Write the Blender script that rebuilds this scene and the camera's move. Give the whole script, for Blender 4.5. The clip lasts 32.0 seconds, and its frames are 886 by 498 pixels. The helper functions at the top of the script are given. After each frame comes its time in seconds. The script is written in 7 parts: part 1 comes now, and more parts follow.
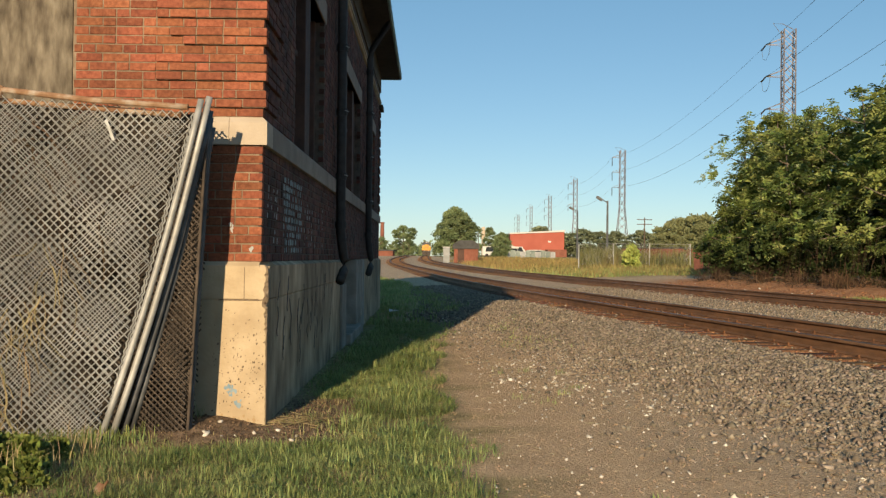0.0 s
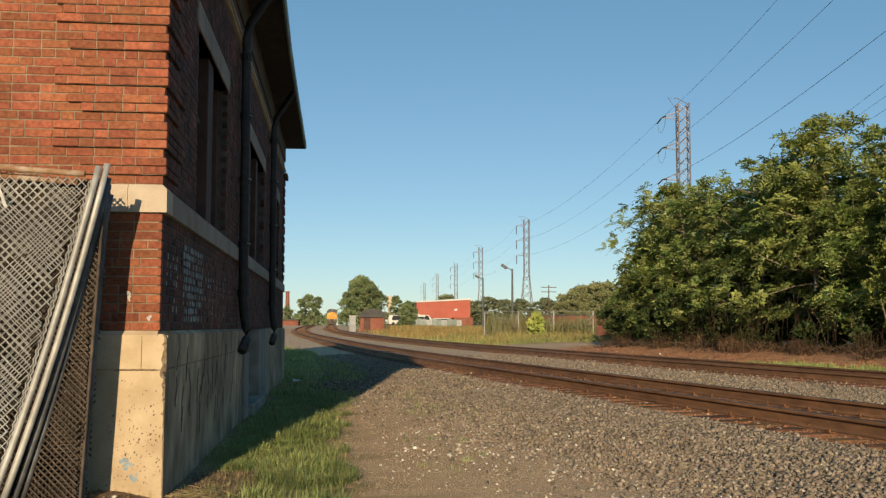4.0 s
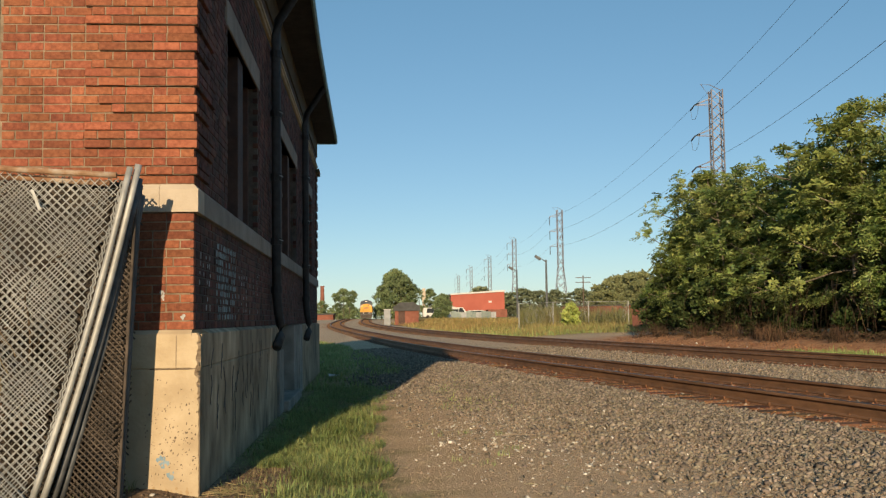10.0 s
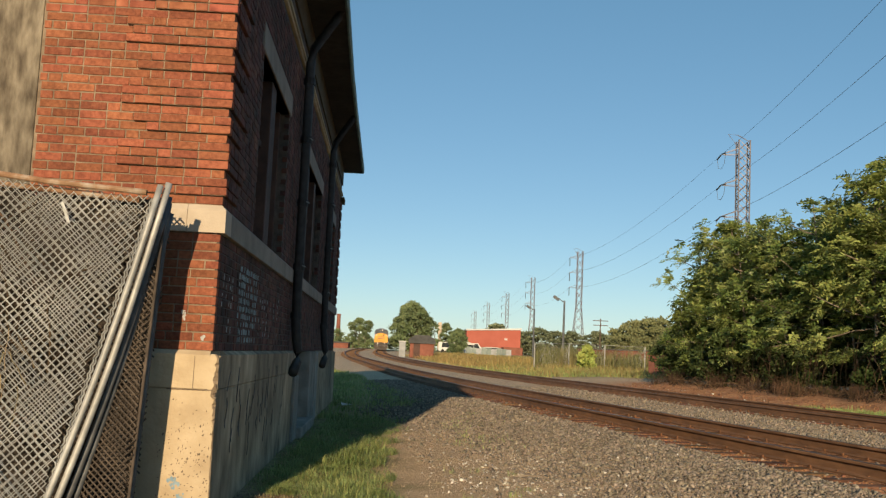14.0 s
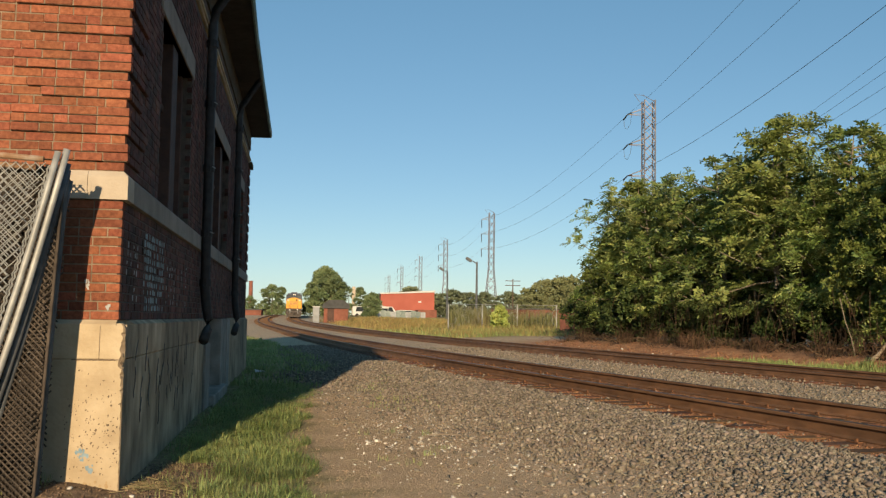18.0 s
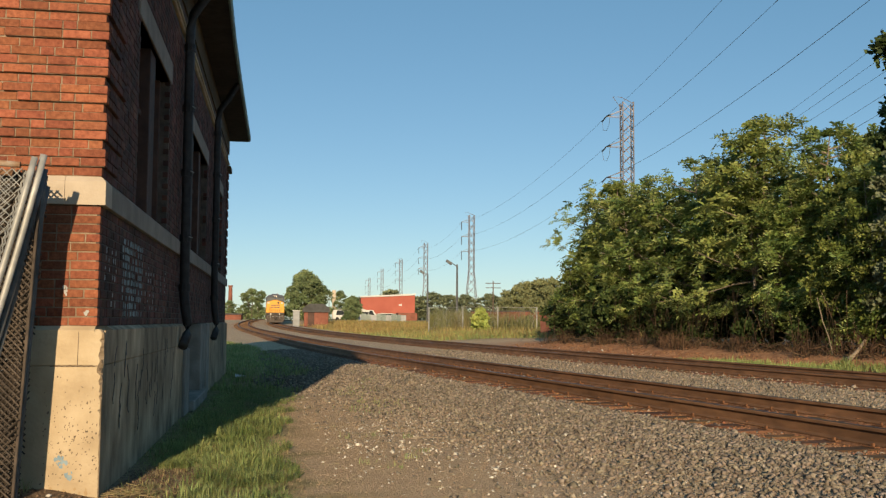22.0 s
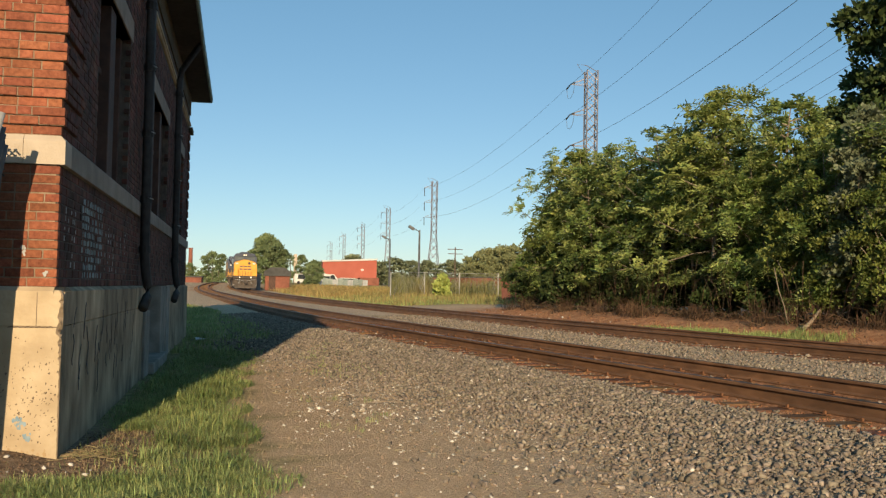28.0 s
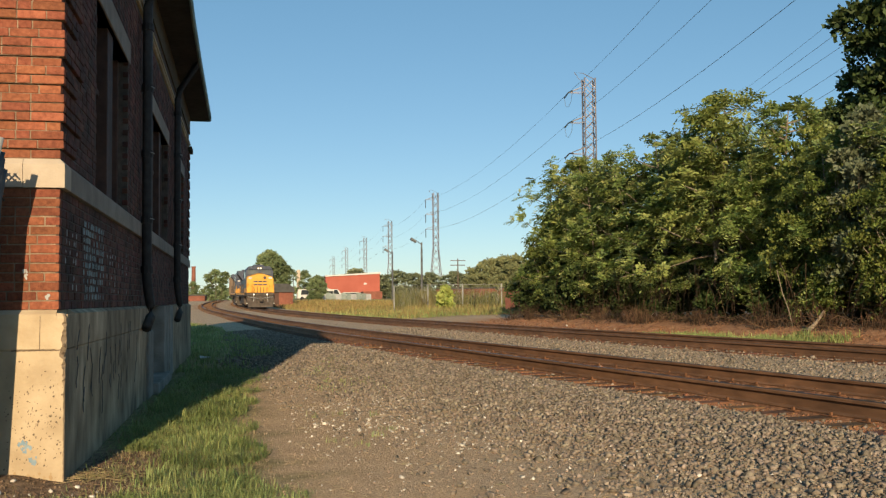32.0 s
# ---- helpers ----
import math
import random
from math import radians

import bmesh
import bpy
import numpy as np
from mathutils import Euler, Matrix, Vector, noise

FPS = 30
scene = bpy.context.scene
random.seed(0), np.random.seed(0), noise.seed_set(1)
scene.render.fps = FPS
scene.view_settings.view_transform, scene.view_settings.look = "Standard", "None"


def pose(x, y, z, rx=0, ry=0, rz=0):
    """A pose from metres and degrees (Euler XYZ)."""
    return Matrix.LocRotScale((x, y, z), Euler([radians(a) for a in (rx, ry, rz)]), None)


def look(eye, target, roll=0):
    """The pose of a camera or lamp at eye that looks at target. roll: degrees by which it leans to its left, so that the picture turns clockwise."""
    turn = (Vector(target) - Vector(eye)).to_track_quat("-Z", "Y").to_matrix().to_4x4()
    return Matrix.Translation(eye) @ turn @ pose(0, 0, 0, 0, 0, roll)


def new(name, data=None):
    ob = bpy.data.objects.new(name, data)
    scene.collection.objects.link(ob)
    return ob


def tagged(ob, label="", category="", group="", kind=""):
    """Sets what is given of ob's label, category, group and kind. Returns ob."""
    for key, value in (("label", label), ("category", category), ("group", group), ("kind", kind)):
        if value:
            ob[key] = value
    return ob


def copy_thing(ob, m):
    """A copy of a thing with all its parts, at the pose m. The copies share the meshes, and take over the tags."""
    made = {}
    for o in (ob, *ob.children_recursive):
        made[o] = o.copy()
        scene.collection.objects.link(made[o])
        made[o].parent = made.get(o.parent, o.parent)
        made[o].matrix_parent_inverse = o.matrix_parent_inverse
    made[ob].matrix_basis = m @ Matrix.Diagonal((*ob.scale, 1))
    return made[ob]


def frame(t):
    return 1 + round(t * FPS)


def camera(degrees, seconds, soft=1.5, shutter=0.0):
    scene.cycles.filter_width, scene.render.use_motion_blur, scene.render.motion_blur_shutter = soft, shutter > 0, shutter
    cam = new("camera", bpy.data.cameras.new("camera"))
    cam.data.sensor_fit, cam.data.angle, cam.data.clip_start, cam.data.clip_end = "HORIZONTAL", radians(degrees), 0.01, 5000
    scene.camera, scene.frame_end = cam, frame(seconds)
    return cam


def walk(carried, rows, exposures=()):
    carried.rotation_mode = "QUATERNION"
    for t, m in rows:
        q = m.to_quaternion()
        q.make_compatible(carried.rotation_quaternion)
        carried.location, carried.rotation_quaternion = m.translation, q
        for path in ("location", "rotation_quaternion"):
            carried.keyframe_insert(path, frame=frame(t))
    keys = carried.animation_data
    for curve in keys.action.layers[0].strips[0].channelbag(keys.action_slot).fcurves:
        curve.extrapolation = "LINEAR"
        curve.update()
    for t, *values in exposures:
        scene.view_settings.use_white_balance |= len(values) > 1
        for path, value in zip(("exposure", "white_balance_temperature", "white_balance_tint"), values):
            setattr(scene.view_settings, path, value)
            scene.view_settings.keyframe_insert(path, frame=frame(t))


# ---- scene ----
PATH = [
    (0, (1.35, -7.596, 1.291), (1.343, -5.596, 1.307), 0.6),
    (0.5, (1.354, -7.609, 1.292), (1.358, -5.609, 1.311), 0.7),
    (1, (1.365, -7.593, 1.3), (1.382, -5.593, 1.306), 0.3),
    (1.5, (1.381, -7.628, 1.322), (1.409, -5.632, 1.437), -0.5),
    (2, (1.394, -7.699, 1.296), (1.431, -5.71, 1.508), -1.4),
    (2.5, (1.394, -7.661, 1.284), (1.49, -5.667, 1.402), -1.2),
    (3, (1.383, -7.63, 1.292), (1.527, -5.639, 1.429), -0.2),
    (3.5, (1.379, -7.642, 1.281), (1.553, -5.655, 1.434), -0.2),
    (5.5, (1.377, -7.633, 1.274), (1.533, -5.643, 1.397), 1.0),
    (6, (1.376, -7.652, 1.275), (1.523, -5.66, 1.375), 1.0),
    (6.5, (1.378, -7.652, 1.28), (1.519, -5.659, 1.372), 0.8),
    (7, (1.391, -7.654, 1.277), (1.523, -5.662, 1.393), 0.1),
    (7.5, (1.386, -7.641, 1.274), (1.534, -5.65, 1.394), -0.2),
    (8, (1.388, -7.65, 1.273), (1.535, -5.66, 1.397), -0.7),
    (8.5, (1.388, -7.64, 1.277), (1.537, -5.649, 1.39), -0.6),
    (9, (1.393, -7.627, 1.282), (1.538, -5.635, 1.385), -0.7),
    (9.5, (1.394, -7.599, 1.291), (1.531, -5.607, 1.41), -0.4),
    (10, (1.397, -7.611, 1.296), (1.508, -5.619, 1.434), -0.8),
    (10.5, (1.388, -7.638, 1.296), (1.502, -5.648, 1.455), -0.9),
    (11, (1.383, -7.64, 1.296), (1.505, -5.65, 1.453), -1.0),
    (11.5, (1.385, -7.638, 1.295), (1.506, -5.647, 1.441), -1.0),
    (12, (1.384, -7.633, 1.294), (1.517, -5.642, 1.433), -0.9),
    (12.5, (1.384, -7.622, 1.295), (1.526, -5.631, 1.426), -0.6),
    (13, (1.385, -7.609, 1.291), (1.532, -5.618, 1.417), -1.5),
    (13.5, (1.372, -7.563, 1.287), (1.517, -5.572, 1.407), -0.8),
    (14, (1.358, -7.574, 1.303), (1.429, -5.586, 1.508), 2.6),
    (14.5, (1.358, -7.605, 1.304), (1.578, -5.632, 1.545), 2.9),
    (16.5, (1.383, -7.57, 1.285), (1.732, -5.606, 1.431), 2.4),
    (17, (1.391, -7.567, 1.291), (1.659, -5.59, 1.422), 1.7),
    (17.5, (1.383, -7.59, 1.291), (1.643, -5.612, 1.426), 1.0),
    (18, (1.383, -7.595, 1.288), (1.629, -5.615, 1.426), 0.9),
    (18.5, (1.383, -7.592, 1.289), (1.622, -5.61, 1.407), 0.9),
    (19, (1.38, -7.588, 1.288), (1.616, -5.605, 1.395), 1.1),
    (19.5, (1.379, -7.598, 1.292), (1.62, -5.615, 1.402), 1.2),
    (20, (1.373, -7.611, 1.29), (1.622, -5.629, 1.395), 1.2),
    (20.5, (1.375, -7.612, 1.29), (1.629, -5.631, 1.407), 0.7),
    (21, (1.383, -7.615, 1.292), (1.631, -5.634, 1.415), 0.5),
    (21.5, (1.387, -7.604, 1.291), (1.647, -5.626, 1.428), 0.6),
    (22, (1.385, -7.611, 1.289), (1.67, -5.636, 1.433), 0.4),
    (22.5, (1.385, -7.62, 1.293), (1.691, -5.649, 1.443), 0.3),
    (23, (1.383, -7.625, 1.295), (1.702, -5.657, 1.457), 0.1),
    (23.5, (1.381, -7.627, 1.292), (1.716, -5.663, 1.464), 0.1),
    (24, (1.38, -7.63, 1.293), (1.728, -5.669, 1.469), -0.3),
    (24.5, (1.376, -7.632, 1.289), (1.714, -5.67, 1.478), 0.1),
    (26.5, (1.393, -7.638, 1.283), (1.743, -5.672, 1.398), 0.3),
    (27, (1.385, -7.636, 1.284), (1.755, -5.673, 1.366), 0.5),
    (27.5, (1.379, -7.636, 1.289), (1.765, -5.675, 1.361), 1.0),
    (28, (1.374, -7.62, 1.288), (1.734, -5.654, 1.365), 1.1),
    (28.5, (1.383, -7.621, 1.286), (1.72, -5.651, 1.371), 0.7),
    (29, (1.384, -7.615, 1.286), (1.722, -5.646, 1.376), 0.5),
    (29.5, (1.387, -7.621, 1.286), (1.729, -5.652, 1.376), 0.1),
    (30, (1.389, -7.613, 1.287), (1.733, -5.645, 1.378), -0.1),
    (30.5, (1.387, -7.626, 1.29), (1.732, -5.658, 1.376), -0.3),
    (31, (1.38, -7.633, 1.291), (1.73, -5.666, 1.383), -0.3),
    (31.5, (1.376, -7.628, 1.289), (1.735, -5.663, 1.383), -0.5),
    (32, (1.386, -7.634, 1.291), (1.741, -5.668, 1.391), -0.5),
]
cam = camera(47.4, 32.0, soft=1.3)
walk(cam, [(t, look(eye, target, roll)) for t, eye, target, roll in PATH], [(0.0, 0.07), (1.0, 0.05), (2.0, -0.15), (3.0, -0.04), (6.0, 0.0), (24.0, 0.0), (27.0, 0.08), (32.0, 0.10)])

# ---- world and sun: a low evening sun, almost along the long wall ----
SUN_WAY = Vector((0.136, 0.98, -0.275)).normalized()
world = bpy.data.worlds.new("evening_sky")
scene.world = world
world.use_nodes = True
wt = world.node_tree
sky = wt.nodes.new("ShaderNodeTexSky")
sky.sky_type, sky.sun_disc = "NISHITA", False
sky.sun_elevation, sky.sun_rotation = radians(19), radians(188.5)
sky.air_density, sky.dust_density, sky.ozone_density = 0.8, 0.2, 1.6
wt.nodes["Background"].inputs[1].default_value = 0.109
tint = wt.nodes.new("ShaderNodeMix")
tint.data_type, tint.blend_type = "RGBA", "MULTIPLY"
tint.inputs[0].default_value, tint.inputs[7].default_value = 1.0, (0.66, 0.66, 0.63, 1)
air = wt.nodes.new("ShaderNodeMix")  # even blue air light over the whole dome
air.data_type, air.blend_type = "RGBA", "ADD"
air.inputs[0].default_value, air.inputs[7].default_value = 1.0, (0.27, 1.13, 1.79, 1)
wt.links.new(sky.outputs[0], tint.inputs[6])
wt.links.new(tint.outputs[2], air.inputs[6])
wt.links.new(air.outputs[2], wt.nodes["Background"].inputs[0])
sun = new("sun", bpy.data.lights.new("sun", "SUN"))
sun.data.energy, sun.data.angle, sun.data.color = 6.6, radians(0.5), (1.0, 0.77, 0.48)
sun.matrix_world = look((0, 0, 40), Vector((0, 0, 40)) + SUN_WAY)
scene.view_settings.exposure = 0.0


# ---- materials ----
def mat(name, cols, scale=8.0, rough=0.85, bump=0.3, bscale=None, metal=0.0, rnd="", rv=0.25, rh=0.02, moving=False, stain=0.35, sscale=None, stretch=None, spec=0.3, thin=0.0):
    m = bpy.data.materials.new(name)
    m.use_nodes = True
    nt = m.node_tree
    n, l = nt.nodes, nt.links
    bs = n["Principled BSDF"]
    co = n.new("ShaderNodeTexCoord").outputs["Object"] if moving else n.new("ShaderNodeNewGeometry").outputs["Position"]
    if stretch:
        mp = n.new("ShaderNodeMapping")
        mp.inputs["Scale"].default_value = stretch
        l.new(co, mp.inputs["Vector"])
        co = mp.outputs[0]

    def noise_node(s, detail=5.0):
        q = n.new("ShaderNodeTexNoise")
        q.inputs["Scale"].default_value, q.inputs["Detail"].default_value = s, detail
        l.new(co, q.inputs["Vector"])
        return q.outputs["Fac"]

    ramp = n.new("ShaderNodeValToRGB")
    el = ramp.color_ramp.elements
    while len(el) < len(cols):
        el.new(0.5)
    for i, c in enumerate(cols):
        el[i].position, el[i].color = 0.3 + 0.4 * i / max(1, len(cols) - 1), (*c, 1)
    l.new(noise_node(scale), ramp.inputs[0])
    col = ramp.outputs[0]
    hsv = n.new("ShaderNodeHueSaturation")
    mr = n.new("ShaderNodeMapRange")
    mr.inputs["From Min"].default_value, mr.inputs["From Max"].default_value = 0.3, 0.7
    mr.inputs["To Min"].default_value, mr.inputs["To Max"].default_value = 1 - stain, 1 + stain * 0.5
    l.new(noise_node(sscale or scale * 0.14, 3.0), mr.inputs["Value"])
    val = mr.outputs[0]
    if rnd:
        src = n.new("ShaderNodeObjectInfo").outputs["Random"] if rnd == "object" else n.new("ShaderNodeNewGeometry").outputs["Random Per Island"]
        r2 = n.new("ShaderNodeMapRange")
        r2.inputs["To Min"].default_value, r2.inputs["To Max"].default_value = 1 - rv, 1 + rv
        l.new(src, r2.inputs["Value"])
        mu = n.new("ShaderNodeMath")
        mu.operation = "MULTIPLY"
        l.new(val, mu.inputs[0])
        l.new(r2.outputs[0], mu.inputs[1])
        val = mu.outputs[0]
        wn = n.new("ShaderNodeTexWhiteNoise")
        wn.noise_dimensions = "1D"
        l.new(src, wn.inputs["W"])
        r3 = n.new("ShaderNodeMapRange")
        r3.inputs["To Min"].default_value, r3.inputs["To Max"].default_value = 0.5 - rh, 0.5 + rh
        l.new(wn.outputs["Value"], r3.inputs["Value"])
        l.new(r3.outputs[0], hsv.inputs["Hue"])
    l.new(val, hsv.inputs["Value"])
    l.new(col, hsv.inputs["Color"])
    l.new(hsv.outputs[0], bs.inputs["Base Color"])
    bs.inputs["Roughness"].default_value, bs.inputs["Metallic"].default_value = rough, metal
    bs.inputs["Specular IOR Level"].default_value = spec
    if bump:
        b = n.new("ShaderNodeBump")
        b.inputs["Strength"].default_value, b.inputs["Distance"].default_value = bump, 0.02
        l.new(noise_node(bscale or scale * 3, 6.0), b.inputs["Height"])
        l.new(b.outputs[0], bs.inputs["Normal"])
    if thin:
        tr = n.new("ShaderNodeBsdfTranslucent")
        l.new(hsv.outputs[0], tr.inputs["Color"])
        mx = n.new("ShaderNodeMixShader")
        mx.inputs[0].default_value = thin
        l.new(bs.outputs[0], mx.inputs[1])
        l.new(tr.outputs[0], mx.inputs[2])
        l.new(mx.outputs[0], n["Material Output"].inputs["Surface"])
    return m


def glow(name, col, strength):
    m = bpy.data.materials.new(name)
    m.use_nodes = True
    bs = m.node_tree.nodes["Principled BSDF"]
    bs.inputs["Base Color"].default_value = (*col, 1)
    bs.inputs["Emission Color"].default_value = (*col, 1)
    bs.inputs["Emission Strength"].default_value = strength
    return m


M = {}
M["brick"] = mat("red_brick", [(0.162, 0.053, 0.028), (0.226, 0.075, 0.039), (0.28, 0.10, 0.053)], 32, 0.9, 0.45, 60, rnd="object", rv=0.26, rh=0.007, stain=0.22, sscale=2.2)
M["brick_far"] = mat("red_brick_joined", [(0.175, 0.053, 0.030), (0.26, 0.084, 0.047), (0.325, 0.118, 0.068)], 9, 0.9, 0.35, 60, rnd="island", rv=0.22, rh=0.012, stain=0.2)
# Long-wall copies of brick and mortar, darkened and greyed for that wall's shade.
M["brick_shade"] = mat("shade_darkened_brick", [(0.045, 0.028, 0.023), (0.10, 0.044, 0.033), (0.16, 0.064, 0.045)], 4, 0.9, 0.35, 60, rnd="island", rv=0.3, rh=0.012, stain=0.35, sscale=0.9)
M["brick_shade_one"] = mat("shade_darkened_brick_single", [(0.045, 0.028, 0.023), (0.10, 0.044, 0.033), (0.16, 0.064, 0.045)], 4, 0.9, 0.35, 60, rnd="object", rv=0.3, rh=0.012, stain=0.35, sscale=0.9)
M["shade_mortar"] = mat("shade_darkened_mortar", [(0.065, 0.054, 0.047), (0.14, 0.114, 0.095)], 10, 0.95, 0.4, 80)
# Side plinth concrete: its own streaks, plus the side's shade in the base tone.
M["stained"] = mat("streaked_shade_toned_concrete", [(0.19, 0.136, 0.084), (0.36, 0.266, 0.173), (0.49, 0.374, 0.25)], 4, 0.9, 0.4, 30, stain=0.45, sscale=0.9, stretch=(1, 1, 0.6))
M["mortar"] = mat("mortar", [(0.16, 0.115, 0.078), (0.29, 0.222, 0.157)], 14, 0.95, 0.4, 80)
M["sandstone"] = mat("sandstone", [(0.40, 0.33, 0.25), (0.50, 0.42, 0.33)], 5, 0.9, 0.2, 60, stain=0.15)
# Long-wall copy of the sandstone, its shade put into the colour.
M["shadestone"] = mat("shade_darkened_sandstone", [(0.23, 0.19, 0.155), (0.33, 0.275, 0.225)], 4, 0.9, 0.2, 60, stain=0.25)
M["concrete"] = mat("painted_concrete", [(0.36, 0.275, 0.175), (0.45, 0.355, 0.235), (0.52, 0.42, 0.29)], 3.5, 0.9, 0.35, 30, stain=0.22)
M["concrete_grey"] = mat("grey_concrete", [(0.20, 0.18, 0.155), (0.33, 0.30, 0.26)], 4, 0.9, 0.35, 30, stain=0.4)
M["pit"] = mat("chipped_concrete", [(0.12, 0.085, 0.06), (0.21, 0.16, 0.115)], 20, 0.95, 0.3)
M["bluepaint"] = mat("faded_blue_paint", [(0.18, 0.28, 0.36), (0.30, 0.38, 0.42)], 18, 0.8, 0.2)
M["rustpaint"] = mat("rust_stain", [(0.38, 0.26, 0.14), (0.46, 0.34, 0.20)], 14, 0.9, 0.2)
M["darkpaint"] = mat("dark_spray_paint", [(0.03, 0.03, 0.035), (0.07, 0.07, 0.08)], 10, 0.7, 0.1)
M["whitepaint"] = mat("white_spray_paint", [(0.28, 0.28, 0.28), (0.44, 0.44, 0.43)], 10, 0.7, 0.1)
M["paleblue"] = mat("pale_blue_spray_paint", [(0.17, 0.22, 0.23), (0.29, 0.35, 0.36)], 10, 0.7, 0.1)
M["plywood"] = mat("weathered_plywood", [(0.07, 0.055, 0.04), (0.15, 0.125, 0.092), (0.24, 0.205, 0.155)], 16, 0.9, 0.8, 40, stretch=(1, 1, 0.3), stain=0.3)
M["window"] = mat("dark_window_board", [(0.027, 0.023, 0.023), (0.05, 0.041, 0.039)], 4, 0.8, 0.2)
M["frame"] = mat("old_window_frame", [(0.055, 0.032, 0.026), (0.095, 0.052, 0.039)], 8, 0.8, 0.2)
M["frieze"] = mat("yellowed_moulding", [(0.42, 0.36, 0.24), (0.52, 0.45, 0.31)], 8, 0.8, 0.1)
M["fasciab"] = mat("brown_fascia_board", [(0.065, 0.05, 0.028), (0.11, 0.083, 0.045)], 6, 0.85, 0.2)
M["soffit"] = mat("dark_soffit_boards", [(0.03, 0.029, 0.028), (0.052, 0.05, 0.047)], 8, 0.9, 0.2)
M["gutter"] = mat("green_copper_edge", [(0.10, 0.16, 0.14), (0.18, 0.25, 0.22)], 10, 0.6, 0.1)
M["roof"] = mat("slate_roof", [(0.05, 0.05, 0.055), (0.09, 0.09, 0.095)], 5, 0.8, 0.3)
M["pipe"] = mat("black_iron_downspout", [(0.024, 0.022, 0.022), (0.045, 0.042, 0.041)], 12, 0.6, 0.15)
M["galv"] = mat("galvanised_pipe", [(0.30, 0.30, 0.29), (0.42, 0.42, 0.405)], 12, 0.55, 0.08, metal=0.3, stain=0.35)
M["wire"] = mat("chain_link_wire", [(0.34, 0.345, 0.335), (0.48, 0.48, 0.465)], 12, 0.55, 0.0, metal=0.35)
# Wire deep in the stack: the gloom between panels is put into its colour.
M["darkwire"] = mat("shade_darkened_wire", [(0.045, 0.035, 0.028), (0.10, 0.077, 0.06)], 12, 0.8, 0.0)
M["rust"] = mat("rusty_pipe", [(0.14, 0.065, 0.033), (0.25, 0.15, 0.088), (0.38, 0.33, 0.275)], 9, 0.85, 0.2, 60)
M["darkpipe"] = mat("dark_steel_pipe", [(0.07, 0.073, 0.08), (0.13, 0.135, 0.14)], 12, 0.55, 0.08, metal=0.3)
M["rail"] = mat("rusty_rail_steel", [(0.125, 0.066, 0.037), (0.225, 0.118, 0.064)], 10, 0.8, 0.15, 60, stain=0.3, stretch=(1, 0.25, 1))
M["railtop"] = mat("dull_rail_head", [(0.07, 0.055, 0.05), (0.11, 0.085, 0.075)], 8, 0.42, 0.05, metal=0.7)
M["tie"] = mat("weathered_tie_wood", [(0.07, 0.035, 0.019), (0.14, 0.066, 0.033)], 10, 0.95, 0.5, 40, rnd="object", rv=0.35)
M["tie_far"] = mat("far_tie_wood", [(0.08, 0.048, 0.028), (0.15, 0.085, 0.048)], 10, 0.95, 0.5, 40, rnd="island", rv=0.3)
M["plate"] = mat("rusty_tie_plate", [(0.13, 0.058, 0.028), (0.20, 0.092, 0.044)], 20, 0.85, 0.3)
M["stone"] = mat("ballast_stone", [(0.135, 0.11, 0.084), (0.198, 0.163, 0.127), (0.275, 0.232, 0.185)], 14, 0.92, 0.4, 60, rnd="island", rv=0.42, rh=0.022, stain=0.15)
M["dirtstone"] = mat("earthy_gravel", [(0.22, 0.152, 0.10), (0.31, 0.222, 0.15), (0.40, 0.306, 0.218)], 14, 0.95, 0.25, 60, rnd="island", rv=0.3, rh=0.015, stain=0.15)
M["rustystone"] = mat("rust_dusted_stone", [(0.19, 0.088, 0.044), (0.29, 0.143, 0.074)], 14, 0.95, 0.25, 60, rnd="island", rv=0.3, rh=0.015)
M["rustdirt"] = mat("packed_rusty_dirt", [(0.12, 0.055, 0.028), (0.22, 0.105, 0.054), (0.30, 0.155, 0.085)], 18, 0.95, 0.8, 70, stain=0.35, sscale=1.5)
M["soilclod"] = mat("dark_soil_clods", [(0.085, 0.055, 0.035), (0.20, 0.135, 0.088)], 14, 0.95, 0.4, 60, rnd="island", rv=0.35, rh=0.012)
M["palestone"] = mat("pale_stone", [(0.46, 0.42, 0.36), (0.64, 0.60, 0.54)], 14, 0.9, 0.25, 60, rnd="island", rv=0.2, rh=0.01)
M["grass"] = mat("grass_blades", [(0.175, 0.23, 0.068), (0.345, 0.385, 0.15)], 1.9, 0.75, 0.0, rnd="island", rv=0.35, rh=0.035, stain=0.25, sscale=0.5, thin=0.3)
M["drygrass"] = mat("dry_grass_blades", [(0.30, 0.235, 0.12), (0.42, 0.34, 0.185)], 1.4, 0.8, 0.0, rnd="island", rv=0.35, rh=0.03, stain=0.25, thin=0.25)
M["fieldgrass"] = mat("tall_field_grass", [(0.20, 0.205, 0.07), (0.35, 0.275, 0.105), (0.235, 0.225, 0.08)], 0.25, 0.8, 0.0, rnd="island", rv=0.3, rh=0.03, stain=0.25, sscale=0.08, thin=0.25)
M["strawgrass"] = mat("orange_straw_grass", [(0.30, 0.21, 0.078), (0.39, 0.275, 0.105), (0.20, 0.19, 0.068)], 0.3, 0.8, 0.0, rnd="island", rv=0.3, rh=0.02, stain=0.2, sscale=0.1, thin=0.25)
M["weedgrass"] = mat("brown_field_weeds", [(0.13, 0.13, 0.055), (0.19, 0.19, 0.075), (0.25, 0.20, 0.092)], 0.3, 0.85, 0.0, rnd="island", rv=0.3, rh=0.02, thin=0.2)
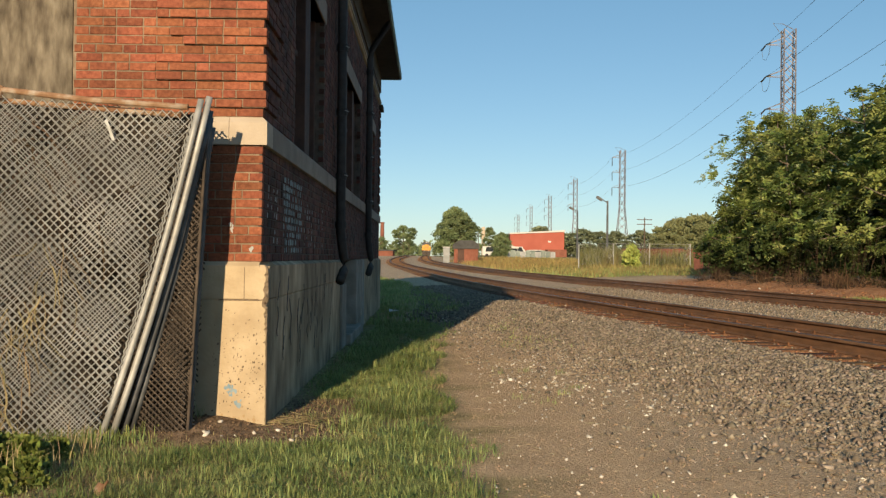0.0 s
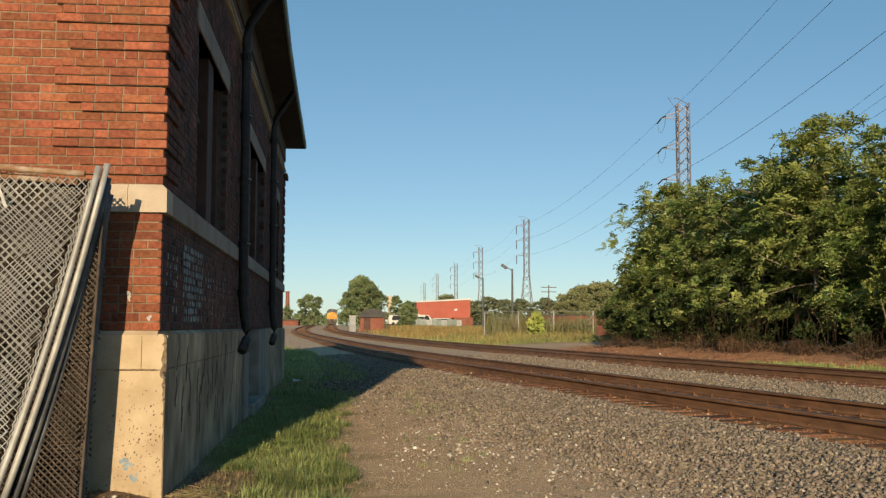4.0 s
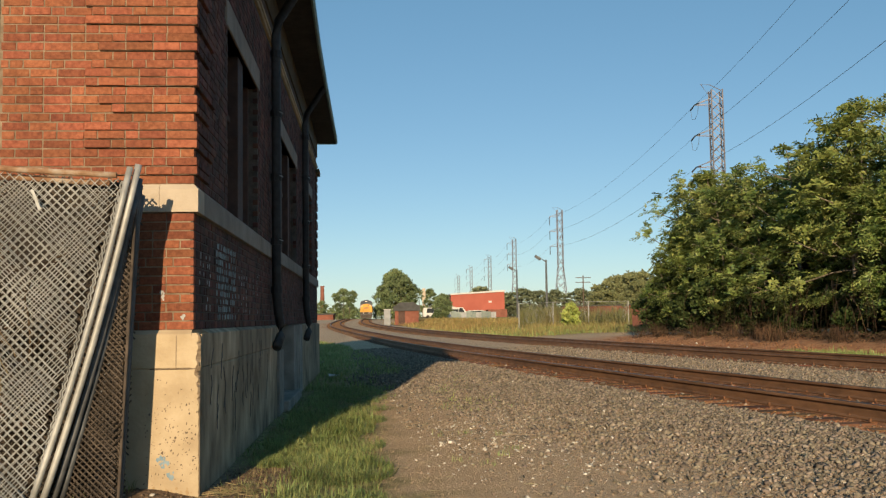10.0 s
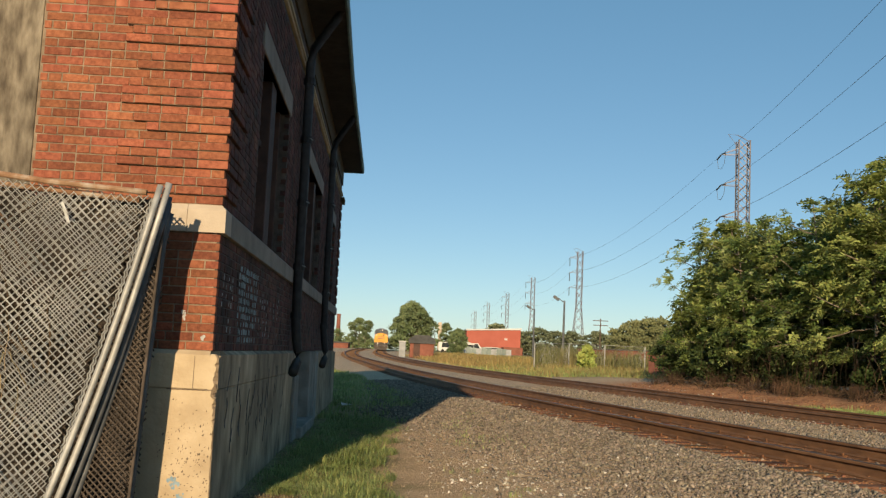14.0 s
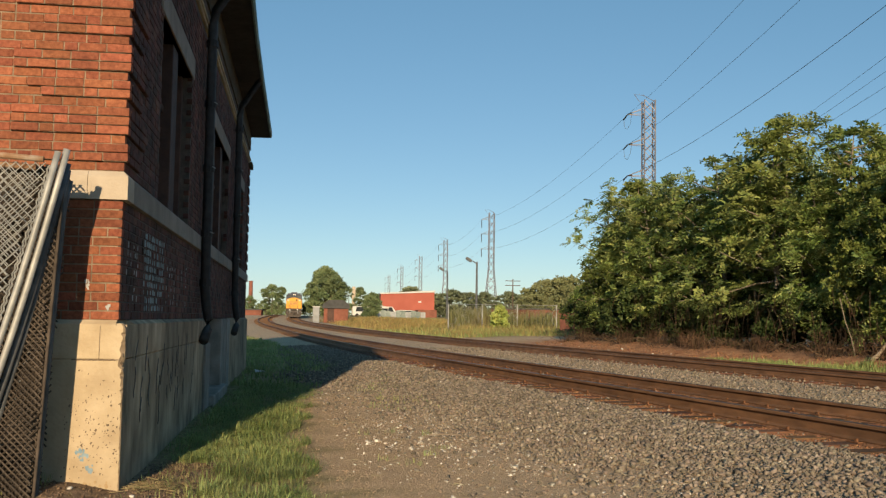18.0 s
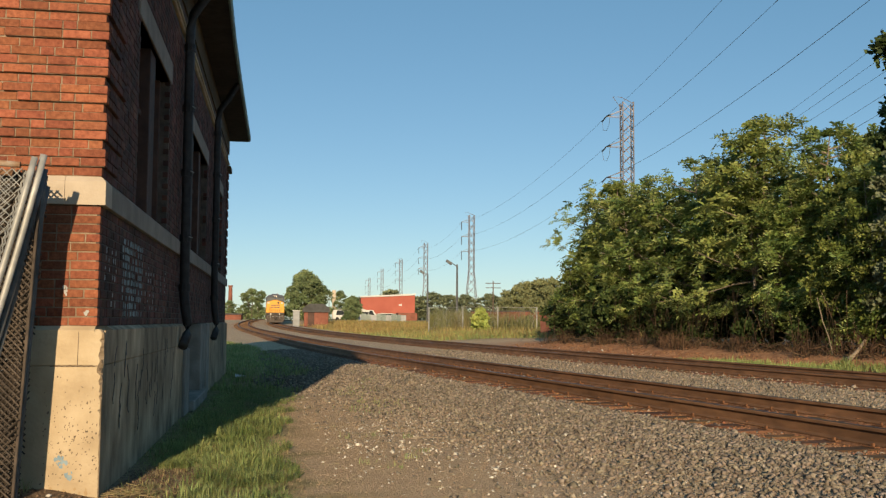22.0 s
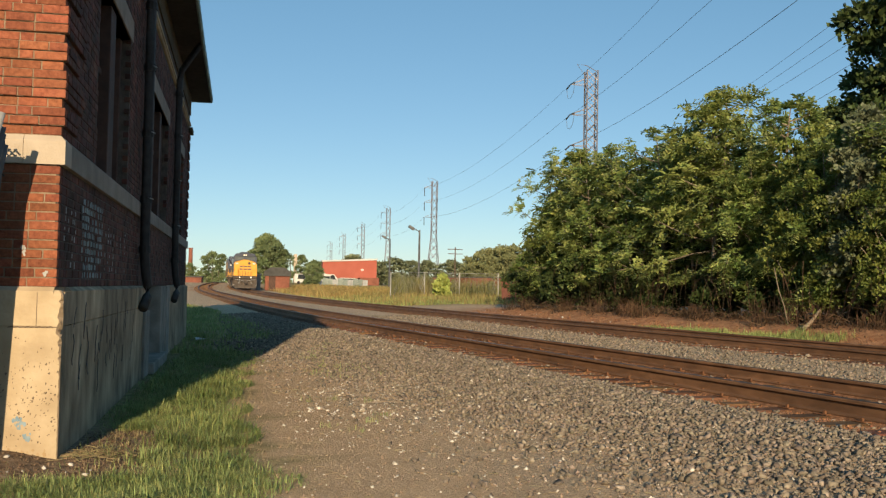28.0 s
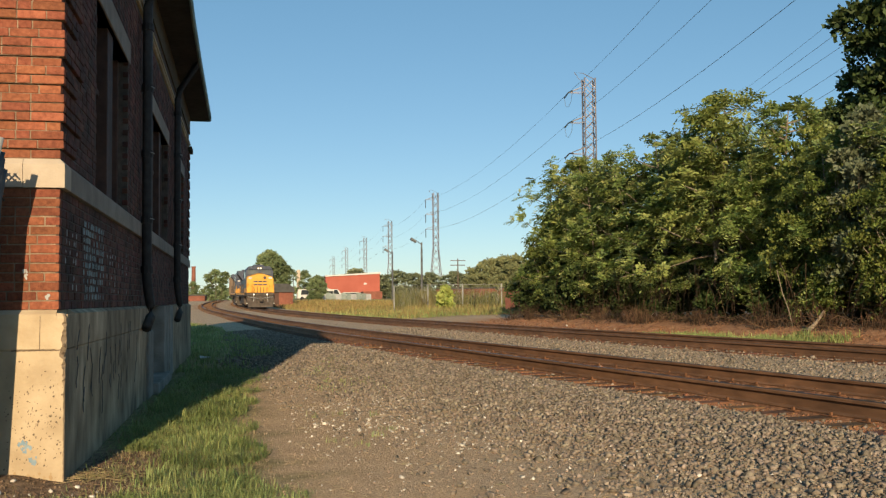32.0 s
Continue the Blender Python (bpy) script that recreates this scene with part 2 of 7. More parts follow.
M["leaf"] = mat("tree_leaves", [(0.066, 0.118, 0.032), (0.18, 0.24, 0.063), (0.38, 0.41, 0.15)], 1.5, 0.48, 0.0, rnd="island", rv=0.40, rh=0.022, stain=0.3, sscale=0.3, thin=0.28, spec=0.45)
M["leafvine"] = mat("vine_leaves", [(0.078, 0.115, 0.025), (0.15, 0.185, 0.042), (0.24, 0.265, 0.07)], 1.2, 0.55, 0.0, rnd="island", rv=0.40, rh=0.02, stain=0.3, sscale=0.4, thin=0.28)
# Dark leaves: the ivy tree's own tone, canopy shade on the shrubs.
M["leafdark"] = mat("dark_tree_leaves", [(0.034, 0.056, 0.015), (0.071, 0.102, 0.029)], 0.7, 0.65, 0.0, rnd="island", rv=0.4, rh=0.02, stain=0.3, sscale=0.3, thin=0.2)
# Far leaves: distance haze is mixed into both colours as paleness.
M["leafmid"] = mat("haze_toned_tree_leaves", [(0.11, 0.155, 0.07), (0.20, 0.245, 0.115)], 0.4, 0.7, 0.0, rnd="island", rv=0.35, rh=0.02, stain=0.3, sscale=0.15, thin=0.2)
M["leaffar"] = mat("haze_paled_leaves", [(0.14, 0.165, 0.095), (0.23, 0.255, 0.15)], 0.4, 0.7, 0.0, rnd="island", rv=0.35, rh=0.02, stain=0.3, sscale=0.15, thin=0.2)
M["leafyellow"] = mat("bright_young_leaves", [(0.19, 0.24, 0.06), (0.31, 0.34, 0.115)], 0.7, 0.6, 0.0, rnd="island", rv=0.35, rh=0.02, stain=0.2, thin=0.3)
M["leaffield"] = mat("bright_bush_leaves", [(0.29, 0.36, 0.08), (0.45, 0.49, 0.15)], 0.7, 0.6, 0.0, rnd="island", rv=0.3, rh=0.02, stain=0.15, thin=0.3)
M["leafpale"] = mat("pale_olive_leaves", [(0.15, 0.165, 0.072), (0.245, 0.255, 0.125)], 0.5, 0.7, 0.0, rnd="island", rv=0.35, rh=0.02, stain=0.25, sscale=0.3, thin=0.25)
M["leafsilver"] = mat("pale_grey_green_leaves", [(0.11, 0.135, 0.075), (0.20, 0.225, 0.135)], 0.7, 0.6, 0.0, rnd="island", rv=0.35, rh=0.02, stain=0.2, thin=0.25)
M["bark"] = mat("bark", [(0.07, 0.05, 0.035), (0.16, 0.125, 0.09)], 6, 0.95, 0.5, 30, stretch=(1, 1, 0.3))
M["stembark"] = mat("grey_stem_bark", [(0.15, 0.12, 0.09), (0.28, 0.235, 0.18)], 5, 0.9, 0.3, 30)
M["palebark"] = mat("bleached_wood", [(0.21, 0.16, 0.115), (0.31, 0.25, 0.185)], 6, 0.9, 0.3, 30)
M["hangvine"] = mat("hanging_dead_vines", [(0.022, 0.013, 0.008), (0.05, 0.029, 0.017), (0.125, 0.073, 0.042)], 0.9, 0.95, 0.0, rnd="island", rv=0.4, rh=0.015)
M["twig"] = mat("dead_vines", [(0.045, 0.028, 0.017), (0.11, 0.07, 0.042)], 2, 0.95, 0.0, rnd="island", rv=0.4, rh=0.015)
M["steel"] = mat("grey_tower_steel", [(0.19, 0.17, 0.18), (0.27, 0.245, 0.255)], 2, 0.6, 0.0, metal=0.3)
M["insul"] = mat("dark_insulators", [(0.02, 0.015, 0.015), (0.035, 0.03, 0.03)], 5, 0.3, 0.0)
M["wirefar"] = mat("power_line_cable", [(0.10, 0.105, 0.11), (0.14, 0.145, 0.15)], 5, 0.6, 0.0)
M["redwall"] = mat("red_painted_wall", [(0.29, 0.075, 0.052), (0.35, 0.10, 0.07)], 0.4, 0.8, 0.1, stain=0.15)
M["white"] = mat("white_paint", [(0.42, 0.42, 0.41), (0.52, 0.52, 0.51)], 2, 0.5, 0.05, stain=0.12)
M["grey"] = mat("grey_paint", [(0.24, 0.25, 0.26), (0.33, 0.34, 0.35)], 2, 0.6, 0.1)
M["yardgreen"] = mat("weathered_green_sheet", [(0.13, 0.165, 0.15), (0.22, 0.25, 0.235)], 1.5, 0.7, 0.1, stain=0.3)
M["shedbrick"] = mat("shed_brick", [(0.17, 0.062, 0.042), (0.24, 0.095, 0.065)], 3, 0.9, 0.2)
M["asphaltroof"] = mat("tar_roof", [(0.05, 0.05, 0.05), (0.08, 0.08, 0.08)], 2, 0.9, 0.2)
M["glass"] = mat("dark_glass", [(0.02, 0.025, 0.03), (0.035, 0.04, 0.045)], 2, 0.08, 0.0, spec=0.6)
M["yellow"] = mat("yellow_engine_paint", [(0.56, 0.25, 0.018), (0.64, 0.30, 0.028)], 2, 0.45, 0.05, moving=True, stain=0.12)
M["blue"] = mat("dark_blue_engine_paint", [(0.018, 0.028, 0.055), (0.035, 0.045, 0.08)], 2, 0.45, 0.05, moving=True, stain=0.2)
M["under"] = mat("sooty_underframe", [(0.05, 0.042, 0.036), (0.115, 0.09, 0.072)], 3, 0.85, 0.2, moving=True)
M["cargrey"] = mat("freight_car_paint", [(0.12, 0.085, 0.06), (0.20, 0.145, 0.10)], 2, 0.8, 0.2, moving=True)
M["trainglass"] = mat("windscreen_glass", [(0.05, 0.06, 0.07), (0.08, 0.09, 0.10)], 2, 0.05, 0.0, moving=True, spec=0.8)
M["silver"] = mat("worn_grey_steel", [(0.30, 0.30, 0.30), (0.42, 0.42, 0.41)], 4, 0.5, 0.1, metal=0.3, moving=True)
M["lit"] = glow("lit_headlight", (1.0, 0.93, 0.78), 0.55)
M["tyre"] = mat("black_rubber", [(0.015, 0.015, 0.015), (0.03, 0.03, 0.03)], 5, 0.8, 0.1)


# ---- mesh helpers ----
class Shape:
    """Collects vertices and faces of one mesh."""

    def __init__(self):
        self.v, self.f = [], []

    def raw(self, verts, faces):
        k = len(self.v)
        self.v.extend(tuple(p) for p in verts)
        self.f.extend(tuple(i + k for i in q) for q in faces)
        return self

    def box(self, x0, x1, y0, y1, z0, z1, b=0.0):
        if b <= 0:
            c = [(x, y, z) for x in (x0, x1) for y in (y0, y1) for z in (z0, z1)]
            return self.raw(c, [(0, 1, 3, 2), (4, 6, 7, 5), (0, 4, 5, 1), (2, 3, 7, 6), (0, 2, 6, 4), (1, 5, 7, 3)])
        lo, hi, vs, idx = (x0, y0, z0), (x1, y1, z1), [], {}
        for sx in (0, 1):
            for sy in (0, 1):
                for sz in (0, 1):
                    for ax in range(3):
                        p = []
                        for a, s in enumerate((sx, sy, sz)):
                            e = (lo, hi)[s][a]
                            p.append(e if a == ax else e + (b if s == 0 else -b))
                        idx[(sx, sy, sz, ax)] = len(vs)
                        vs.append(p)
        fs = []
        for ax in range(3):
            o = [a for a in range(3) if a != ax]
            for s in (0, 1):
                q = []
                for u, w in ((0, 0), (1, 0), (1, 1), (0, 1)):
                    k = [0, 0, 0]
                    k[ax], k[o[0]], k[o[1]] = s, u, w
                    q.append(idx[(*k, ax)])
                fs.append(q if (s == 1) == (ax != 1) else q[::-1])
            for u in (0, 1):
                for w in (0, 1):
                    k0, k1 = [0, 0, 0], [0, 0, 0]
                    k0[ax], k1[ax] = 0, 1
                    for k in (k0, k1):
                        k[o[0]], k[o[1]] = u, w
                    fs.append([idx[(*k0, o[0])], idx[(*k1, o[0])], idx[(*k1, o[1])], idx[(*k0, o[1])]])
        for sx in (0, 1):
            for sy in (0, 1):
                for sz in (0, 1):
                    fs.append([idx[(sx, sy, sz, a)] for a in range(3)])
        return self.raw(vs, fs)

    def tube(self, pts, r, n=8, r1=None):
        pts = [Vector(p) for p in pts]
        rings = []
        for i, p in enumerate(pts):
            d = (pts[min(i + 1, len(pts) - 1)] - pts[max(i - 1, 0)]).normalized()
            a = d.cross(Vector((0, 0, 1)) if abs(d.z) < 0.9 else Vector((0, 1, 0))).normalized()
            c = d.cross(a)
            rr = r if r1 is None else r + (r1 - r) * i / (len(pts) - 1)
            rings.append([p + (a * math.cos(k * math.tau / n) + c * math.sin(k * math.tau / n)) * rr for k in range(n)])
        faces = [(i * n + k, i * n + (k + 1) % n, (i + 1) * n + (k + 1) % n, (i + 1) * n + k) for i in range(len(pts) - 1) for k in range(n)]
        faces += [tuple(range(n))[::-1], tuple((len(pts) - 1) * n + k for k in range(n))]
        return self.raw([q for ring in rings for q in ring], faces)

    def disc(self, c, axis, r, w, n=18):
        """A wheel or drum: centre, axis, radius, width."""
        c, axis = Vector(c), Vector(axis).normalized()
        return self.tube([c - axis * w / 2, c + axis * w / 2], r, n)

    def prism(self, outline, axis, a, b):
        """An outline in the two other axes, drawn out along one axis from a to b."""
        n = len(outline)

        def place(u, w, t):
            return {"x": (t, u, w), "y": (u, t, w), "z": (u, w, t)}[axis]

        vs = [place(u, w, a) for u, w in outline] + [place(u, w, b) for u, w in outline]
        fs = [tuple(range(n))[::-1], tuple(range(n, 2 * n))] + [(i, (i + 1) % n, n + (i + 1) % n, n + i) for i in range(n)]
        return self.raw(vs, fs)

    def mesh(self, name, material, smooth=False):
        me = bpy.data.meshes.new(name)
        me.from_pydata(self.v, [], self.f)
        me.materials.append(material)
        b = bmesh.new()
        b.from_mesh(me)
        bmesh.ops.recalc_face_normals(b, faces=b.faces)
        b.to_mesh(me)
        b.free()
        if smooth:
            me.shade_smooth()
        return me


def part(name, shape, material, parent=None, label="", smooth=False):
    ob = new(name, shape if isinstance(shape, bpy.types.Mesh) else shape.mesh(name, material, smooth))
    ob.parent = parent
    if label:
        ob["label"] = label
    return ob


def thing(name, label, category, at=(0, 0, 0), group="", kind="", turn=0.0):
    ob = new(name)
    ob.empty_display_size = 0.2
    ob.matrix_world = pose(*at, 0, 0, turn)
    return tagged(ob, label, category, group, kind)


def bulk(name, verts, faces, material, smooth=False):
    """A large joined mesh from numpy arrays, faces all of one size."""
    me = bpy.data.meshes.new(name)
    k = faces.shape[1]
    me.vertices.add(len(verts))
    me.vertices.foreach_set("co", np.ascontiguousarray(verts, dtype=np.float32).ravel())
    me.loops.add(faces.size)
    me.loops.foreach_set("vertex_index", np.ascontiguousarray(faces, dtype=np.int32).ravel())
    me.polygons.add(len(faces))
    me.polygons.foreach_set("loop_start", np.arange(0, faces.size, k, dtype=np.int32))
    me.update(calc_edges=True)
    me.validate()
    me.materials.append(material)
    if smooth:
        me.shade_smooth()
    return me


RNG = np.random.default_rng(7)


# ---- the lie of the land ----
def near_x(y):
    """x of the near track's centre line."""
    return line_x(y) + 1.2 * step(20, 80, y)


def line_x(y):
    y = np.asarray(y, float)
    return np.where(y < 200, 7.8 - 0.16 * y + 0.00037 * y * y, -9.4 - 0.018 * (y - 200))


GAP = 6.3  # from the near track's centre line to the far one's, narrowing by 1.2 m as they recede
RAIL_TOP = 0.32


def far_x(y):
    return line_x(y) + GAP


def step(a, b, x):
    t = np.clip((np.asarray(x, float) - a) / (b - a), 0, 1)
    return t * t * (3 - 2 * t)


def rise(y):
    """The line climbs gently as it recedes."""
    return 1.5 * step(40, 330, y)


def wobble(x, y, s):
    return np.sin(x * 1.7 / s + 1.3) * np.cos(y * 1.3 / s + 0.4) * 0.5 + np.sin(x * 0.6 / s - y * 0.9 / s + 2.1) * 0.5


def ground_z(x, y):
    x, y = np.asarray(x, float), np.asarray(y, float)
    u = x - near_x(y)
    z = 0.125 * step(-4.2, -1.5, u)
    z = z - 0.06 * step(1.6, 2.8, u) + 0.06 * step(3.4, 4.6, u)
    z = z - 0.11 * step(GAP + 1.5, GAP + 3.2, u)
    bank = 0.38 * step(GAP + 4.2, GAP + 6.6, u) * (1 - step(40, 56, y)) * step(-60, -20, y)
    field = 0.45 * step(GAP + 3.5, GAP + 9.0, u) * step(40, 80, y)
    z = z + bank + field + rise(y)
    z = z + 0.08 * (1 - step(-0.42, 0.06, x)) * step(-1.0, -0.15, y) * (1 - step(0.5, 1.5, y)) * step(-3, -1.2, x)  # soil heaped against the end wall
    z = z + 0.012 * wobble(x, y, 0.6) * (1 - step(-3.0, -2.0, u))
    return z


# ---- ground ----
def spread(marks):
    out = []
    for a, b, d in marks:
        out += list(np.arange(a, b, d))
    return np.array(out + [marks[-1][1]])


def grass_edge(y):
    """x to which the grass beside the wall reaches."""
    return np.interp(y, [-5, -2, -0.7, 0.8, 2.1, 7.4, 10.4, 12.6, 14.6, 16.0, 17.4, 22, 30, 40, 60], [1.65, 1.6, 1.52, 1.36, 1.22, 1.24, 1.42, 0.95, 0.6, 1.25, 1.68, 1.3, 0.3, -0.8, -4])


def gravel_edge(y):
    """Offset from the near track at which the ballast begins."""
    return np.interp(y, [-8, 0, 8, 11, 14, 19, 30, 45, 58, 80], [-5.2, -5.2, -4.8, -5.2, -5.4, -4.4, -3.6, -2.8, -6, -10])


def make_ground():
    xs = spread([(-2600, -200, 300), (-200, -40, 20), (-40, -6, 2), (-6, -1.6, 0.35), (-1.6, 1.6, 0.08), (1.6, 30, 0.35), (30, 80, 2.5), (80, 200, 20), (200, 2600, 300)])
    ys = spread([(-400, -40, 30), (-40, -9, 2), (-9, -1.8, 0.4), (-1.8, 1.6, 0.1), (1.6, 40, 0.4), (40, 130, 1.5), (130, 400, 12), (400, 4000, 300)])
    gx, gy = np.meshgrid(xs, ys)
    gz = ground_z(gx, gy)
    verts = np.stack([gx, gy, gz], -1).reshape(-1, 3)
    w, h = len(xs), len(ys)
    i = (np.arange(h - 1)[:, None] * w + np.arange(w - 1)[None]).ravel()
    faces = np.stack([i, i + 1, i + w + 1, i + w], -1)
    m = bpy.data.materials.new("trackside_ground")
    me = bulk("ground", verts, faces, m, True)
    x, y = verts[:, 0], verts[:, 1]
    u = x - near_x(y)
    jag = 0.35 * wobble(x, y, 0.35) + 0.25 * wobble(x, y, 0.12)
    low = gravel_edge(y)
    gravel = step(low - 0.5, low + 1.1, u + jag) * (1 - step(GAP + 2.8, GAP + 4.2, u + jag))
    edge = grass_edge(y)
    grass = 1 - step(edge - 0.35, edge + 0.35, x + jag)
    grass = np.maximum(grass * (1 - gravel), step(GAP + 4, GAP + 6.5, u) * step(55, 62, y))
    grass = np.maximum(grass, step(45, 70, np.abs(x)))
    bare = step(-0.95, -0.7, x + 0.3 * jag) * (1 - step(0.6, 0.95, x + 0.4 * jag)) * step(-0.95, -0.65, y + 0.4 * jag) * (1 - step(1.3, 2.2, y + jag))
    # Second patch, before the fence: dark soil colour painted where a shadow falls.
    bare = np.maximum(bare, step(-2.4, -2.0, x) * (1 - step(-1.0, -0.7, x + 0.4 * jag)) * step(-2.7, -2.3, y) * (1 - step(-1.2, -0.95, y)))
    grass = grass * (1 - bare)
    rusty = np.maximum(1 - step(1.15, 1.5, np.abs(u + 0.3 * jag)), 1 - step(1.15, 1.5, np.abs(x - far_x(y) + 0.3 * jag)))
    red = step(GAP + 2.4, GAP + 3.4, u + jag) * (1 - step(42, 54, y))
    red = np.maximum(red, 0.95 * rusty)
    at = me.color_attributes.new("zone", "FLOAT_COLOR", "POINT")
    at.data.foreach_set("color", np.stack([grass, gravel, red, bare], -1).astype(np.float32).ravel())
    m.use_nodes = True
    n, l = m.node_tree.nodes, m.node_tree.links
    bs = n["Principled BSDF"]
    pos = n.new("ShaderNodeNewGeometry").outputs["Position"]
    zone = n.new("ShaderNodeVertexColor")
    zone.layer_name = "zone"
    sep = n.new("ShaderNodeSeparateColor")
    l.new(zone.outputs[0], sep.inputs[0])

    def tex(scale, c0, c1, lo=0.35, hi=0.65, detail=8):
        t = n.new("ShaderNodeTexNoise")
        t.inputs["Scale"].default_value, t.inputs["Detail"].default_value = scale, detail
        l.new(pos, t.inputs["Vector"])
        r = n.new("ShaderNodeValToRGB")
        r.color_ramp.elements[0].position, r.color_ramp.elements[1].position = lo, hi
        r.color_ramp.elements[0].color, r.color_ramp.elements[1].color = (*c0, 1), (*c1, 1)
        l.new(t.outputs["Fac"], r.inputs[0])
        return r.outputs[0], t.outputs["Fac"]

    def mix(f, a, b):
        q = n.new("ShaderNodeMix")
        q.data_type = "RGBA"
        l.new(f, q.inputs[0])
        l.new(a, q.inputs[6])
        l.new(b, q.inputs[7])
        return q.outputs[2]

    dirt, _ = tex(2.2, (0.42, 0.272, 0.148), (0.60, 0.412, 0.24))
    fine, h1 = tex(60, (0.16, 0.105, 0.06), (0.66, 0.46, 0.275), 0.38, 0.62)
    peb = n.new("ShaderNodeTexVoronoi")
    peb.inputs["Scale"].default_value = 42
    l.new(pos, peb.inputs["Vector"])
    pr = n.new("ShaderNodeValToRGB")
    pr.color_ramp.elements[0].color, pr.color_ramp.elements[1].color = (0.26, 0.195, 0.13, 1), (0.52, 0.415, 0.30, 1)
    ps = n.new("ShaderNodeSeparateColor")
    l.new(peb.outputs["Color"], ps.inputs[0])
    l.new(ps.outputs[0], pr.inputs[0])
    half = n.new("ShaderNodeValue")
    half.outputs[0].default_value = 0.45
    soil = mix(half.outputs[0], dirt, fine)
    third = n.new("ShaderNodeValue")
    third.outputs[0].default_value = 0.33
    soil = mix(third.outputs[0], soil, pr.outputs[0])
    grav = mix(half.outputs[0], pr.outputs[0], fine)
    turf, _ = tex(7, (0.12, 0.11, 0.045), (0.29, 0.235, 0.115))
    redd, _ = tex(3, (0.27, 0.125, 0.063), (0.44, 0.235, 0.125))
    c = mix(sep.outputs[1], soil, grav)
    c = mix(sep.outputs[2], c, redd)
    c = mix(sep.outputs[0], c, turf)
    # Dark soil: damp earth at the wall corner, painted shadow before the fence.
    damp, _ = tex(14, (0.10, 0.066, 0.042), (0.27, 0.185, 0.12))
    c = mix(zone.outputs["Alpha"], c, damp)
    l.new(c, bs.inputs["Base Color"])
    bs.inputs["Roughness"].default_value = 0.95
    bs.inputs["Specular IOR Level"].default_value = 0.2
    bp = n.new("ShaderNodeBump")
    bp.inputs["Strength"].default_value, bp.inputs["Distance"].default_value = 0.9, 0.022
    l.new(h1, bp.inputs["Height"])
    b2 = n.new("ShaderNodeBump")
    b2.inputs["Strength"].default_value, b2.inputs["Distance"].default_value = 0.3, 0.012
    b2.invert = True
    l.new(peb.outputs["Distance"], b2.inputs["Height"])
    l.new(bp.outputs[0], b2.inputs["Normal"])
    l.new(b2.outputs[0], bs.inputs["Normal"])
    tagged(new("ground", me), "brown dirt and gravel beside the tracks, grass near the wall", "ground", kind="structure")


make_ground()


# ---- the brick building ----
WALL_X, WALL_Y, LENGTH, WIDTH = -0.05, 0.04, 17.9, 9.0  # outer brick faces; the plinth corner stands at the origin
DEEP = 13.4  # length of the full-width part; a narrow wing carries the long wall on
TURN = 1.0  # degrees by which the long wall turns away from the y axis
PLINTH, BAND0, BAND1, EAVE = 1.24, 2.125, 2.335, 5.85
COURSE, BRICK = 0.0677, 0.203
OPENINGS = [(1.86, 4.42), (6.75, 10.75), (13.6, 15.6)]
SILL_Z, HEAD_Z = BAND1, 4.07

building = thing("station_building", "old red brick railway building with sandstone band and concrete plinth", "building")


WALLS = {}


